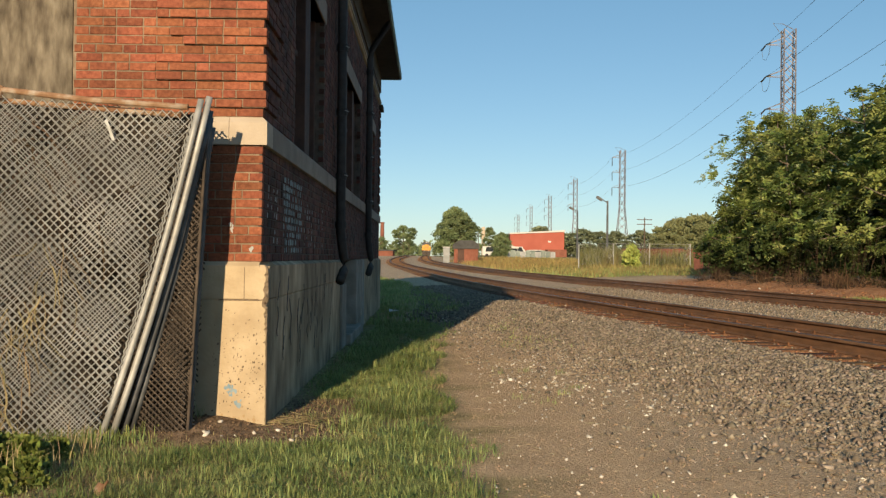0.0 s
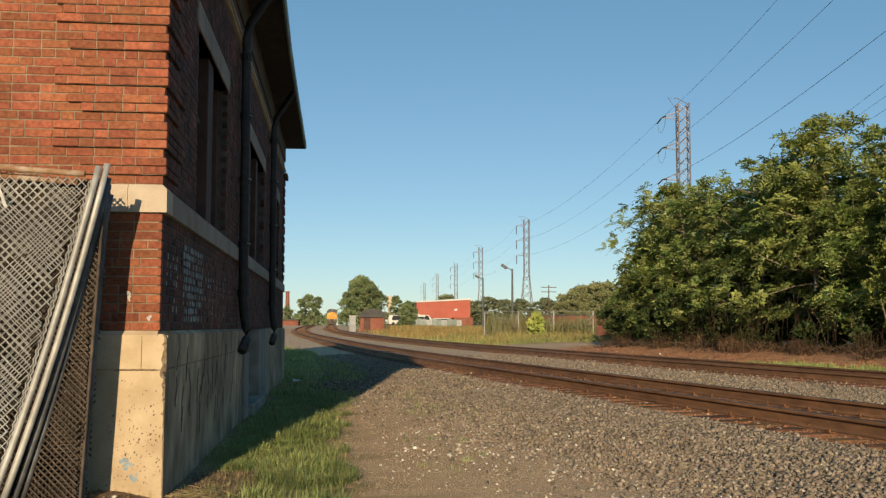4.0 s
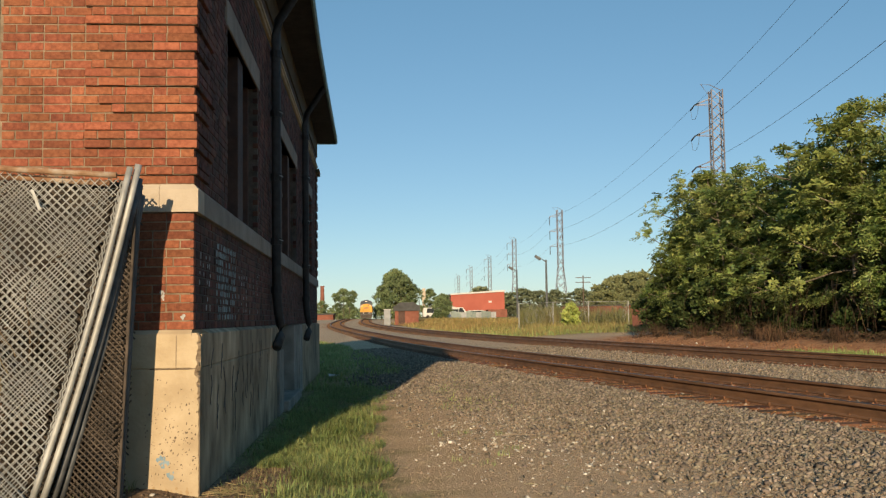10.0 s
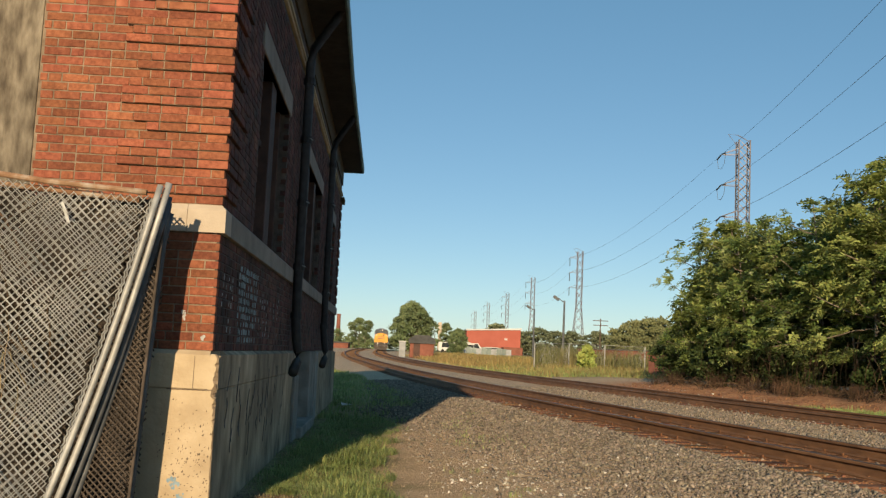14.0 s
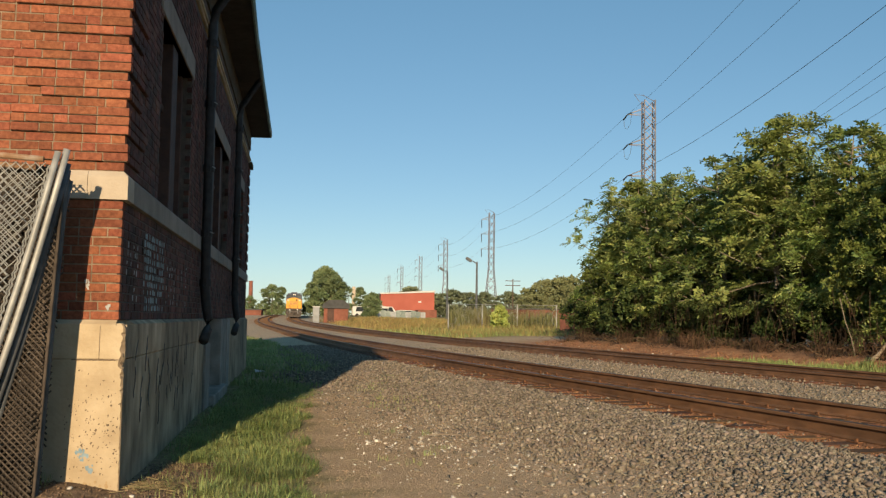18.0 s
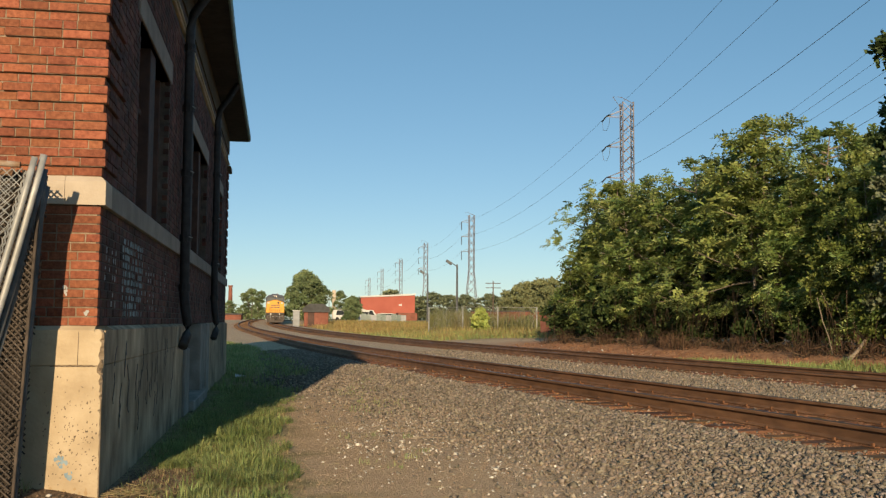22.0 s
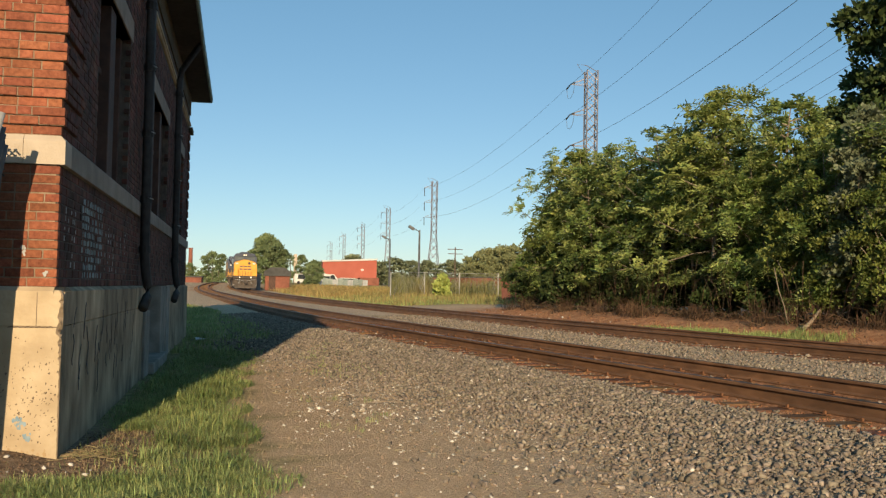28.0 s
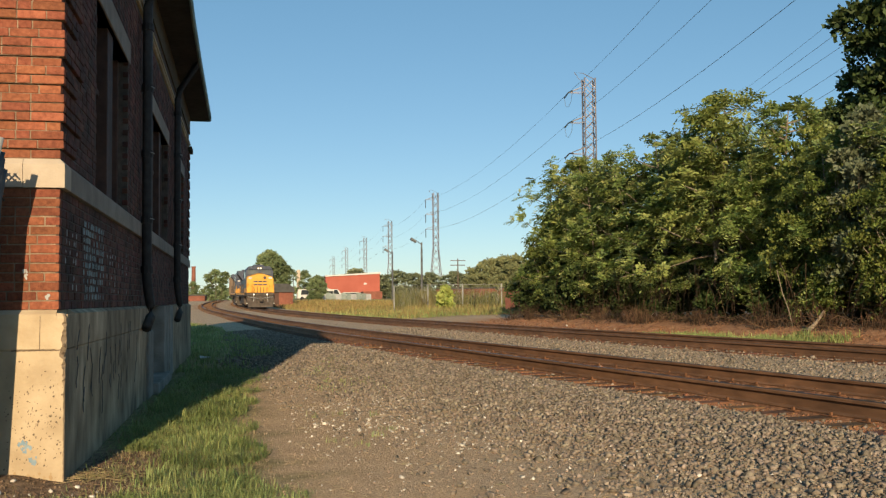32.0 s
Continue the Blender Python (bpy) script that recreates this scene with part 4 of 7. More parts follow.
def make_ballast():
    def strip(n, u0, u1, y0, y1):
        p = scatter(n, u0, u1, y0, y1)
        p[:, 0] += near_x(p[:, 1])
        return p

    a = strip(56000, -5.4, -1.34, -5, 11)
    keep = RNG.random(len(a)) < 0.04 + 0.96 * step(-4.8, -2.5, a[:, 0] - near_x(a[:, 1]))
    b = strip(15000, -5.3, -1.36, 11, 34)
    c = strip(12000, 1.3, GAP - 1.36, -3, 34)
    d = strip(6000, -1.2, 1.2, -6, 20)
    e = strip(7000, GAP - 1.2, GAP + 3.4, -4, 34)
    def dry(q):
        return q[q[:, 0] - near_x(q[:, 1]) > gravel_edge(q[:, 1]) + 0.2]

    b = dry(b)
    stones("track_ballast", a[keep], 0.022, 0.064, M["stone"], "grey brown crushed stone ballast beside the rails", 0.3, True)
    stones("track_ballast", np.concatenate([b, c, e]), 0.04, 0.075, M["stone"], "grey brown crushed stone ballast between the tracks", 0.3, True)
    d, dusted = d[: len(d) // 3], d[len(d) // 3 :]
    stones("track_ballast", dusted, 0.03, 0.062, M["rustystone"], "rust-dusted crushed stone between the rails", 0.45, True)
    stones("track_ballast", d, 0.04, 0.07, M["stone"], "crushed stone ballast between the rails", 0.45, True)
    p = np.concatenate([scatter(30000, 1.3, 5.2, -5, 9), scatter(6000, 1.6, 4.2, 8, 16)])
    stones("path_gravel", p, 0.005, 0.022, M["dirtstone"], "small gravel trodden into the dirt path", 0.3, True)
    rs = np.concatenate([strip(5600, -1.36, -0.86, -5, 14)] + [strip(4200, s * 0.755 + a, s * 0.755 + b, -5, 24) for s in (-1, 1) for a, b in ((-0.66, -0.09), (0.1, 0.5))] + [strip(1500, GAP + s * 0.755 + a, GAP + s * 0.755 + b, 0, 26) for s in (-1, 1) for a, b in ((-0.55, -0.1),)])
    stones("track_ballast", rs, 0.012, 0.038, M["rustystone"], "rust-stained stones along the rails", 0.4, True)
    bk = strip(5000, GAP + 2.6, GAP + 5.6, 6, 46)
    stones("bank_rubble", bk, 0.02, 0.10, M["rustystone"], "orange-brown dirt clods and rubble on the bank", 0.45, True)
    stones("pale_stones", strip(70, GAP + 3.0, GAP + 5.2, 8, 44), 0.05, 0.15, M["palestone"], "pale litter stones lying on the bank", 0.4)
    stones("pale_stones", np.concatenate([scatter(520, 1.7, 4.8, -3, 8), clumped(520, 2.0, 3.8, 1.0, 6, 0.28, 20)]), 0.008, 0.034, M["palestone"], "pale stone chips scattered over the dirt", 0.3, True)
    q = np.concatenate([scatter(230, 1.6, 4.5, -3.5, 7), scatter(90, 1.8, 3.4, 1.0, 5), strip(260, -5, -1.2, -4, 16)])
    stones("pale_stones", q, 0.014, 0.052, M["palestone"], "scattered pale limestone pieces on the dirt", 0.35, True)

    cl = np.concatenate([scatter(1500, -0.9, 0.75, -0.85, -0.02), scatter(500, 0.04, 0.6, 0.0, 1.5)])
    stones("soil_clods", cl, 0.006, 0.035, M["soilclod"], "crumbs of dark soil round the wall corner", 0.35, True)
    stones("pale_stones", np.concatenate([scatter(14, -0.8, -0.45, -0.45, -0.15), scatter(10, -0.5, 0.3, -0.6, -0.2)]), 0.015, 0.06, M["palestone"], "broken bits of pale concrete by the fence", 0.3)


make_ballast()


# ---- grass ----
def blades(name, xy, lo, hi, width, material, label, lean=0.5, category="grass"):
    n = len(xy)
    h = lo + (hi - lo) * RNG.random(n) * (0.55 + 0.45 * step(-0.8, 0.8, wobble(xy[:, 0], xy[:, 1], 0.16) + wobble(xy[:, 1], xy[:, 0], 0.5)))
    a, bend = RNG.uniform(0, math.tau, n), RNG.uniform(0.1, lean, n)
    w = width * RNG.uniform(0.6, 1.3, n)
    d = np.stack([np.cos(a), np.sin(a), 0 * a], -1)
    s = np.stack([-np.sin(a), np.cos(a), 0 * a], -1) * (w / 2)[:, None]
    base = np.stack([xy[:, 0], xy[:, 1], ground_z(xy[:, 0], xy[:, 1]) - 0.01], -1)
    up = np.array([0, 0, 1.0])
    mid = base + d * (h * bend * 0.35)[:, None] + up * (h * 0.6)[:, None]
    tip = base + d * (h * bend * 1.1)[:, None] + up * (h * (1 - bend * 0.35))[:, None]
    pts = np.stack([base - s, base + s, mid - s * 0.75, mid + s * 0.75, tip], 1).reshape(-1, 3)
    k = 5 * np.arange(n)[:, None]
    faces = np.concatenate([k + np.array([[0, 1, 3]]), k + np.array([[0, 3, 2]]), k + np.array([[2, 3, 4]])], 0)
    tagged(new(name, bulk(name, pts, faces, material)), label, category, kind="stuff")


def make_grass():
    p = np.concatenate([clumped(26000, 0.05, 1.9, -4.5, 12, 0.10), clumped(40000, 0.05, 1.9, -4.5, 12, 0.035, 40), clumped(16000, 0.2, 1.4, -4.5, -0.6, 0.10), clumped(16000, 0.2, 1.4, -4.5, -0.7, 0.035, 36), clumped(22000, 0.2, 1.5, -0.6, 6, 0.06, 24)])
    e = grass_edge(p[:, 1])
    ok = (p[:, 0] < e + 0.25 * wobble(p[:, 0], p[:, 1], 0.3)) & ~((p[:, 0] < 0.02 - 0.0175 * p[:, 1]) & (p[:, 1] > -0.05))
    bare = (p[:, 0] > -0.9) & (p[:, 0] < 0.66 + 0.15 * wobble(p[:, 0], p[:, 1], 0.2)) & (p[:, 1] > -0.8 + 0.1 * wobble(p[:, 0], p[:, 1], 0.15)) & (p[:, 1] < 1.5)
    thin = RNG.random(len(p)) < 0.05
    patch = RNG.random(len(p)) < 0.42 + 0.55 * step(-0.35, 0.35, wobble(p[:, 0], p[:, 1], 0.22) + 0.5 * wobble(p[:, 1], p[:, 0], 0.09))
    p = p[ok & (~bare | thin) & patch]
    blades("grass", p, 0.02, 0.145, 0.0054, M["grass"], "uneven green grass along the foot of the wall", 1.9)
    tu = np.concatenate([clumped(2400, 0.55, 1.3, -0.6, 7, 0.045, 22), clumped(1000, 0.1, 1.5, -4.0, -0.9, 0.045, 22), clumped(700, 0.1, 0.5, 2.5, 9, 0.04, 20)])
    tu = tu[(tu[:, 0] < grass_edge(tu[:, 1])) & (tu[:, 0] > 0.06)]
    blades("grass_tussocks", tu, 0.07, 0.21, 0.008, M["grass"], "longer tussocks of green grass in the verge", 1.6)
    low = np.concatenate([clumped(24000, -2.4, 0.3, -4.0, -0.75, 0.10), clumped(24000, -2.4, 0.3, -4.0, -0.85, 0.03, 30)])
    low = low[(low[:, 1] < -0.85) | (low[:, 0] < -0.6)]
    low = low[(RNG.random(len(low)) < 0.3) | ~((low[:, 0] < -0.85) & (low[:, 1] < -1.05) & (low[:, 1] > -2.6))]
    low = low[RNG.random(len(low)) < 0.25 + 0.75 * step(-0.3, 0.4, wobble(low[:, 0], low[:, 1], 0.17) + 0.6 * wobble(low[:, 1], low[:, 0], 0.07))]
    blades("grass", low, 0.02, 0.13, 0.0050, M["grass"], "patchy short grass before the leaning fence panels", 1.9)
    far = clumped(42000, -5.0, 2.2, 11, 62, 0.16)
    far = far[(far[:, 0] < grass_edge(far[:, 1]) + 0.25 * wobble(far[:, 0], far[:, 1], 0.3) + 0.2) & ((far[:, 0] > 0.05 - 0.0175 * far[:, 1]) | (far[:, 1] > 18.0))]
    blades("grass", far, 0.05, 0.22, 0.016, M["grass"], "strip of green grass past the corner of the building", 0.8)
    q = clumped(11000, 0.05, 1.4, -4.0, 9, 0.07, 10)
    q = q[(q[:, 0] < grass_edge(q[:, 1]) + 0.1)]
    blades("dry_grass", np.concatenate([q, clumped(9000, -2.4, 1.0, -4.2, -0.6, 0.09, 10)]), 0.02, 0.085, 0.006, M["drygrass"], "dry straw-coloured grass among the green", 2.2)
    w = np.concatenate([clumped(2400, -2.6, -1.3, -2.0, -0.9, 0.1, 10), clumped(260, -1.1, -0.7, -0.9, -0.7, 0.06, 10), clumped(120, -0.8, -0.4, -0.6, -0.1, 0.05, 10)])
    blades("weeds", w, 0.05, 0.15, 0.007, M["grass"], "tall weeds at the foot of the fence", 0.5)
    s = np.concatenate([clumped(160, 1.9, 3.2, -2.5, 4, 0.05, 16), clumped(500, 2.2, 3.2, 6, 14, 0.1, 16)])
    blades("grass", s, 0.03, 0.10, 0.008, M["grass"], "sparse green tufts growing through the gravel path")


make_grass()


# ---- leaning chain-link panels and loose pipes ----
def make_fence():
    fence = thing("chain_link_fence", "stacked sagging chain-link fence panels leaning by the brick wall", "fence")
    FY = -0.62

    def edge_x(z):  # the right edge leans with the pipes
        return -0.385 - (2.30 - z) * 0.268

    for layer in range(2):
        s = Shape()
        y0 = FY - 0.04 + 0.05 * layer
        sh = layer * 0.029
        d, r = (0.063, 0.058)[layer], 0.0034

        def sag(x, z):
            return y0 + 0.03 * math.sin(x * 2.3 + layer) * math.sin(z * 1.7 + layer * 2) - 0.05 * (1 - z / 2.3)

        for k in range(-60, 110):
            for sgn in (1, -1):
                pts = []
                z = 0.02
                while z < 2.62:
                    x = -3.6 + sh + k * d + (z * sgn if sgn > 0 else -z + 2.3)
                    top = 2.30 + 0.088 * (-(x + 0.44)) - 0.04 * (layer % 2)
                    if -3.2 < x < edge_x(z) - 0.03 * layer and z < top:
                        off = 0.004 if (int(z / d) + k) % 2 else -0.004
                        pts.append((x, sag(x, z) + off * sgn, z))
                    z += d
                if len(pts) > 1:
                    s.tube(pts, r, 4)
        part("chain_link_mesh", s, M["wire"], fence, "grey diamond wire mesh")
    for layer in range(2):
        zz = np.linspace(0.03, 2.27, 84)
        part("selvage", Shape().tube([(edge_x(z) + 0.004 - 0.03 * layer + 0.011 * (k % 2), FY - 0.055 + 0.05 * layer - 0.05 * (1 - z / 2.3), z) for k, z in enumerate(zz)], 0.0055, 4), M["wire"], fence, "knuckled wire edge of the panel")
    # the rest of the stack stands upright behind, almost touching the wall
    for layer in range(8):
        s = Shape()
        wide = layer > 5
        d, r, y0 = (0.066 if wide else 0.046 + 0.0033 * layer), (0.0038 if wide else 0.0058), (-0.94 + 0.06 * layer if wide else -0.52 + 0.028 * layer)
        for k in range(-50, 60):
            for sgn in (1, -1):
                pts, z = [], 0.02
                while z < 2.62:
                    x = -2.2 + 0.37 * layer * d + k * d + (z if sgn > 0 else 2.3 - z)
                    if (-2.6 if wide or layer < 4 else -0.70 - (2.33 - z) * 0.25) < x < (-0.62 - (2.33 - z) * 0.22 if wide else -0.335 - (2.33 - z) * 0.053) and z < 2.30 - 0.06 * (x + 0.44):
                        pts.append((x, y0 + 0.012 * math.sin(3 * x + 2 * z + layer) + (0.004 if (k + int(z / d)) % 2 else -0.004) * sgn, z))
                    z += d
                if len(pts) > 1:
                    s.tube(pts, r, 3)
        part("chain_link_mesh", s, M["darkwire"], fence, "upright dull wire mesh of the stack" if wide else "wire mesh deep in the stack, darkened in colour as shade")
    # Extra dark layers added to block the sun and fill the stack's shadow.
    for layer in range(4):
        s, d, y0 = Shape(), 0.034 + 0.003 * layer, -0.46 + 0.06 * layer
        for k in range(-60, 75):
            for sgn in (1, -1):
                pts, z = [], 0.02
                while z < 2.3:
                    x = -1.6 + 0.3 * layer * d + k * d + (z if sgn > 0 else 2.3 - z)
                    if -1.15 < x < -0.338 - (2.33 - z) * 0.053:
                        pts.append((x, y0 + 0.01 * math.sin(4 * x + 3 * z + layer), z))
                    z += d
                if len(pts) > 1:
                    s.tube(pts, 0.007, 3)
        part("chain_link_mesh", s, M["darkwire"], fence, "wire mesh deep in the stack, darkened in colour as shade")
    # Two posts added only to give the stack's shadow on the wall a crisp edge.
    part("end_post", Shape().tube([(-0.468, -0.43, -0.05), (-0.340, -0.43, 2.27)], 0.021, 8), M["darkpipe"], fence, "dark steel post added to sharpen the stack's shadow edge")
    part("end_post", Shape().tube([(-0.462, -0.50, -0.05), (-0.342, -0.50, 2.28)], 0.011, 8), M["darkwire"], fence)
    # top rails
    part("top_rail", Shape().tube([(-3.2, FY - 0.06, 2.52), (-1.9, FY - 0.05, 2.43), (-1.1, FY - 0.05, 2.345), (-0.44, FY - 0.04, 2.305)], 0.021, 10), M["rust"], fence, "rust-streaked top rail")
    part("top_rail", Shape().tube([(-3.2, FY + 0.02, 2.44), (-1.6, FY + 0.02, 2.335), (-0.50, FY + 0.02, 2.255)], 0.020, 10), M["rust"], fence, "rusty lower rail")
    part("rail_clamp", Shape().tube([(-1.75, FY - 0.05, 2.36), (-1.73, FY - 0.05, 2.44)], 0.028, 10), M["rust"], fence)
    part("rag", Shape().raw([(-1.0, FY - 0.09, 2.2), (-0.982, FY - 0.085, 2.21), (-0.95, FY - 0.10, 2.14), (-0.925, FY - 0.09, 2.07), (-0.945, FY - 0.1, 2.065), (-0.972, FY - 0.09, 2.135)], [(0, 1, 2, 5), (5, 2, 3, 4)]), M["white"], fence, "scrap of white plastic caught in the wire")
    # leaning pipes
    pipes = [(-1.01, -0.35, FY - 0.10, 2.36, 0.022, "galv"), (-0.95, -0.305, FY - 0.05, 2.385, 0.024, "galv"), (-0.90, -0.315, FY + 0.03, 2.30, 0.022, "darkpipe"),
             (-0.86, -0.325, FY + 0.08, 2.26, 0.022, "darkpipe"), (-0.78, -0.33, FY + 0.16, 2.20, 0.024, "darkpipe"), (-0.68, -0.36, FY + 0.2, 2.15, 0.022, "darkpipe")]
    for xb, xt, y, zt, r, mname in pipes:
        pts = [(xb + (xt - xb) * (t + 0.06 * math.sin(math.pi * t)), y + 0.06 * t, -0.02 + (zt + 0.02) * t) for t in np.linspace(0, 1, 9)]
        ob = part("fence_pipe", Shape().tube(pts, r, 12), M[mname], None, "", True)
        tagged(ob, "galvanised steel fence pipe leaning against stacked panels" if mname == "galv" else "dark steel fence pipe leaning against stacked panels", "pipe", "loose fence pipes")


make_fence()


def make_dry_vines():
    """Dead stalks behind and in the wire mesh."""
    s = Shape()
    r = random.Random(4)
    for _ in range(90):
        x, y, z = r.uniform(-3.2, -1.0), r.uniform(-0.62, -0.58), r.uniform(-0.1, 1.9)
        pts, a = [(x, y, z)], r.uniform(-0.5, 0.5)
        for _ in range(7):
            a += r.uniform(-0.5, 0.5)
            x, z = x + 0.16 * math.sin(a), z + 0.19 * abs(math.cos(a)) * r.uniform(0.5, 1)
            pts.append((x, y, z))
        s.tube([q for q in pts if q[2] < 2.3 and q[0] < -0.55 - (2.3 - q[2]) * 0.268] or pts[:2], r.uniform(0.003, 0.008), 3)
    tagged(new("dead_vines", s.mesh("dead_vines", M["twig"])), "dry vine stalks grown through the fence wire", "vines", kind="stuff")

    s = Shape()
    for cx, cz, n in ((-1.55, 0.75, 26), (-1.35, 1.15, 16), (-2.1, 0.5, 30), (-1.75, 0.25, 30), (-2.6, 0.6, 26)):
        for _ in range(n):
            x, z, a = cx + r.gauss(0, 0.09), cz + r.gauss(0, 0.16), r.uniform(-0.8, 0.8)
            pts = [(x, -0.70 - r.random() * 0.03, z)]
            for _ in range(4):
                a += r.uniform(-0.5, 0.5)
                x, z = x + 0.05 * math.sin(a), z - 0.07 * math.cos(a)
                pts.append((x, pts[0][1], max(0.0, z)))
            s.tube(pts, r.uniform(0.0018, 0.004), 3)
    tagged(new("dead_vines", s.mesh("dead_vines", M["drygrass"])), "straw-coloured dry stalks tangled in the fence wire", "vines", kind="stuff")


make_dry_vines()


# ---- trees ----
def frond_block(n, pos, out, size, pairs=5):
    """Pinnate leaves: each is a drooping stalk line of paired leaflets. Returns vertices and quads."""
    side = np.cross(out, np.array([0, 0, 1.0]) + RNG.normal(0, 0.25, (n, 3)))
    side /= np.linalg.norm(side, axis=1, keepdims=True) + 1e-6
    vs = []
    for k in range(pairs):
        t = (k + 0.6) / pairs
        c = pos + out * (size * t)[:, None] - np.array([0, 0, 1.0]) * (size * 0.45 * t * t)[:, None]
        ln, wd = size * 0.32 * (1 - 0.5 * abs(t - 0.45)), size * 0.072
        for sg in (-1, 1):
            tipv = side * sg * 0.85 + out * 0.4 + RNG.normal(0, 0.22, (n, 3)) - np.array([0, 0, 0.25])
            tip = c + tipv * ln[:, None]
            mid = c + tipv * (ln * 0.45)[:, None]
            ww = out * wd[:, None]
            vs += [c, mid + ww, tip, mid - ww]
    v = np.stack(vs, 1).reshape(-1, 3)
    return v, np.arange(len(v)).reshape(-1, 4)


def leaf_block(n, pos, out, size):
    """Single broad leaves in small bunches of three."""
    vs = []
    for _ in range(3):
        d = out + RNG.normal(0, 0.6, (n, 3))
        d /= np.linalg.norm(d, axis=1, keepdims=True)
        s = np.cross(d, RNG.normal(0, 1, (n, 3)))
        s /= np.linalg.norm(s, axis=1, keepdims=True) + 1e-6
        p = pos + RNG.normal(0, 0.25, (n, 3)) * size[:, None]
        vs += [p, p + (d * 0.5 + s * 0.33) * size[:, None], p + d * size[:, None], p + (d * 0.5 - s * 0.33) * size[:, None]]
    v = np.stack(vs, 1).reshape(-1, 3)
    return v, np.arange(len(v)).reshape(-1, 4)


def crown(name, h, r, base, n, size, material, seed, pinnate=True, lumps=16, flat=1.0):
    """A crown of uneven leafy lumps between base and h; also gives the lump centres for the limbs."""
    g = random.Random(seed)
    cs = []
    for i in range(lumps):
        t = (i + 0.5) / lumps
        z = base + (h - base) * t
        rr = r * (math.sin(math.pi * min(1, 0.18 + 0.80 * t)) ** 0.7) * flat
        a = i * 2.4 + g.uniform(-0.5, 0.5)
        q = rr * g.uniform(0.35, 0.9) * (1 if t < 0.9 else 0.25)
        lr = r * g.uniform(0.22, 0.40) * (1.0 - 0.35 * t)
        cs.append((q * math.cos(a), q * math.sin(a), min(z, h - lr * 0.6), lr))
    vs, fs, k = [], [], 0
    w = np.array([c[3] ** 2 for c in cs])
    for c, share in zip(cs, w / w.sum()):
        m = max(8, int(n * share))
        d = RNG.normal(0, 1, (m, 3))
        d[:, 2] = np.where(RNG.random(m) < 0.72, np.abs(d[:, 2]) + 0.15, d[:, 2])
        d /= np.linalg.norm(d, axis=1, keepdims=True)
        if pinnate:  # rosettes of seven fronds round a twig's end
            d = np.repeat(d[: m // 7 + 1], 7, 0)[:m]
        rad = c[3] * RNG.uniform(0.55, 1.15, m) ** 0.6 * np.where(RNG.random(m) < 0.1, 1.35, 1.0)
        p = np.array(c[:3]) + d * rad[:, None] * np.array([1, 1, 0.8])
        sz = size * RNG.uniform(0.6, 1.35, m)
        if pinnate:
            rad = np.repeat(rad[: m // 7 + 1], 7)[:m]
            p = np.array(c[:3]) + d * rad[:, None] * np.array([1, 1, 0.8])
        o = d * (0.45 if pinnate else 0.8) + RNG.normal(0, 0.55 if pinnate else 0.35, (m, 3)) + np.array([0, 0, 0.25])
        o /= np.linalg.norm(o, axis=1, keepdims=True)
        v, f = (frond_block if pinnate else leaf_block)(m, p, o, sz)
        vs.append(v)
        fs.append(f + k)
        k += len(v)
    return bulk(name, np.concatenate(vs), np.concatenate(fs), material), cs


def limbs(h, cs, r0, seed):
    g = random.Random(seed)
    s = Shape()
    top = [(0, 0, -0.15)]
    for i in range(1, 6):
        top.append((g.uniform(-0.12, 0.12) * i * 0.5, g.uniform(-0.12, 0.12) * i * 0.5, h * 0.75 * i / 5))
    s.tube(top, r0, 8, r0 * 0.25)
    for c in cs:
        k = min(4, max(1, int(c[2] / h * 5)))
        a = Vector(top[k - 1]) * 0.5 + Vector(top[k]) * 0.5
        b = Vector(c[:3])
        mid = (a + b) / 2 + Vector((g.uniform(-0.2, 0.2), g.uniform(-0.2, 0.2), -0.1 * (b - a).length))
        s.tube([a, mid, b], r0 * 0.38, 5, r0 * 0.1)
    return s


def tree_kind(name, h, r, base, n, size, material, seed, label, category="tree", pinnate=True, lumps=16, trunk=0.16, flat=1.0, bark="bark"):
    t = thing(name, label, category, group="")
    me, cs = crown("crown", h, r, base, n, size, material, seed, pinnate, lumps, flat)
    part("crown", me, None, t)
    part("trunk", limbs(h, cs, trunk, seed), M[bark], t)
    return t


def put(t, x, y, s=1.0, turn=0.0, sz=None, label="", group=""):
    ob = copy_thing(t, pose(x, y, float(ground_z(x, y)) - 0.05, 0, 0, turn))
    ob.scale = (s, s, sz or s)
    if label:
        ob["label"] = label
    if group:
        ob["group"] = group
    return ob


def retire(t):
    """Takes a pattern thing out of the scene once it has been copied."""
    for o in (*t.children_recursive, t):
        bpy.data.objects.remove(o)


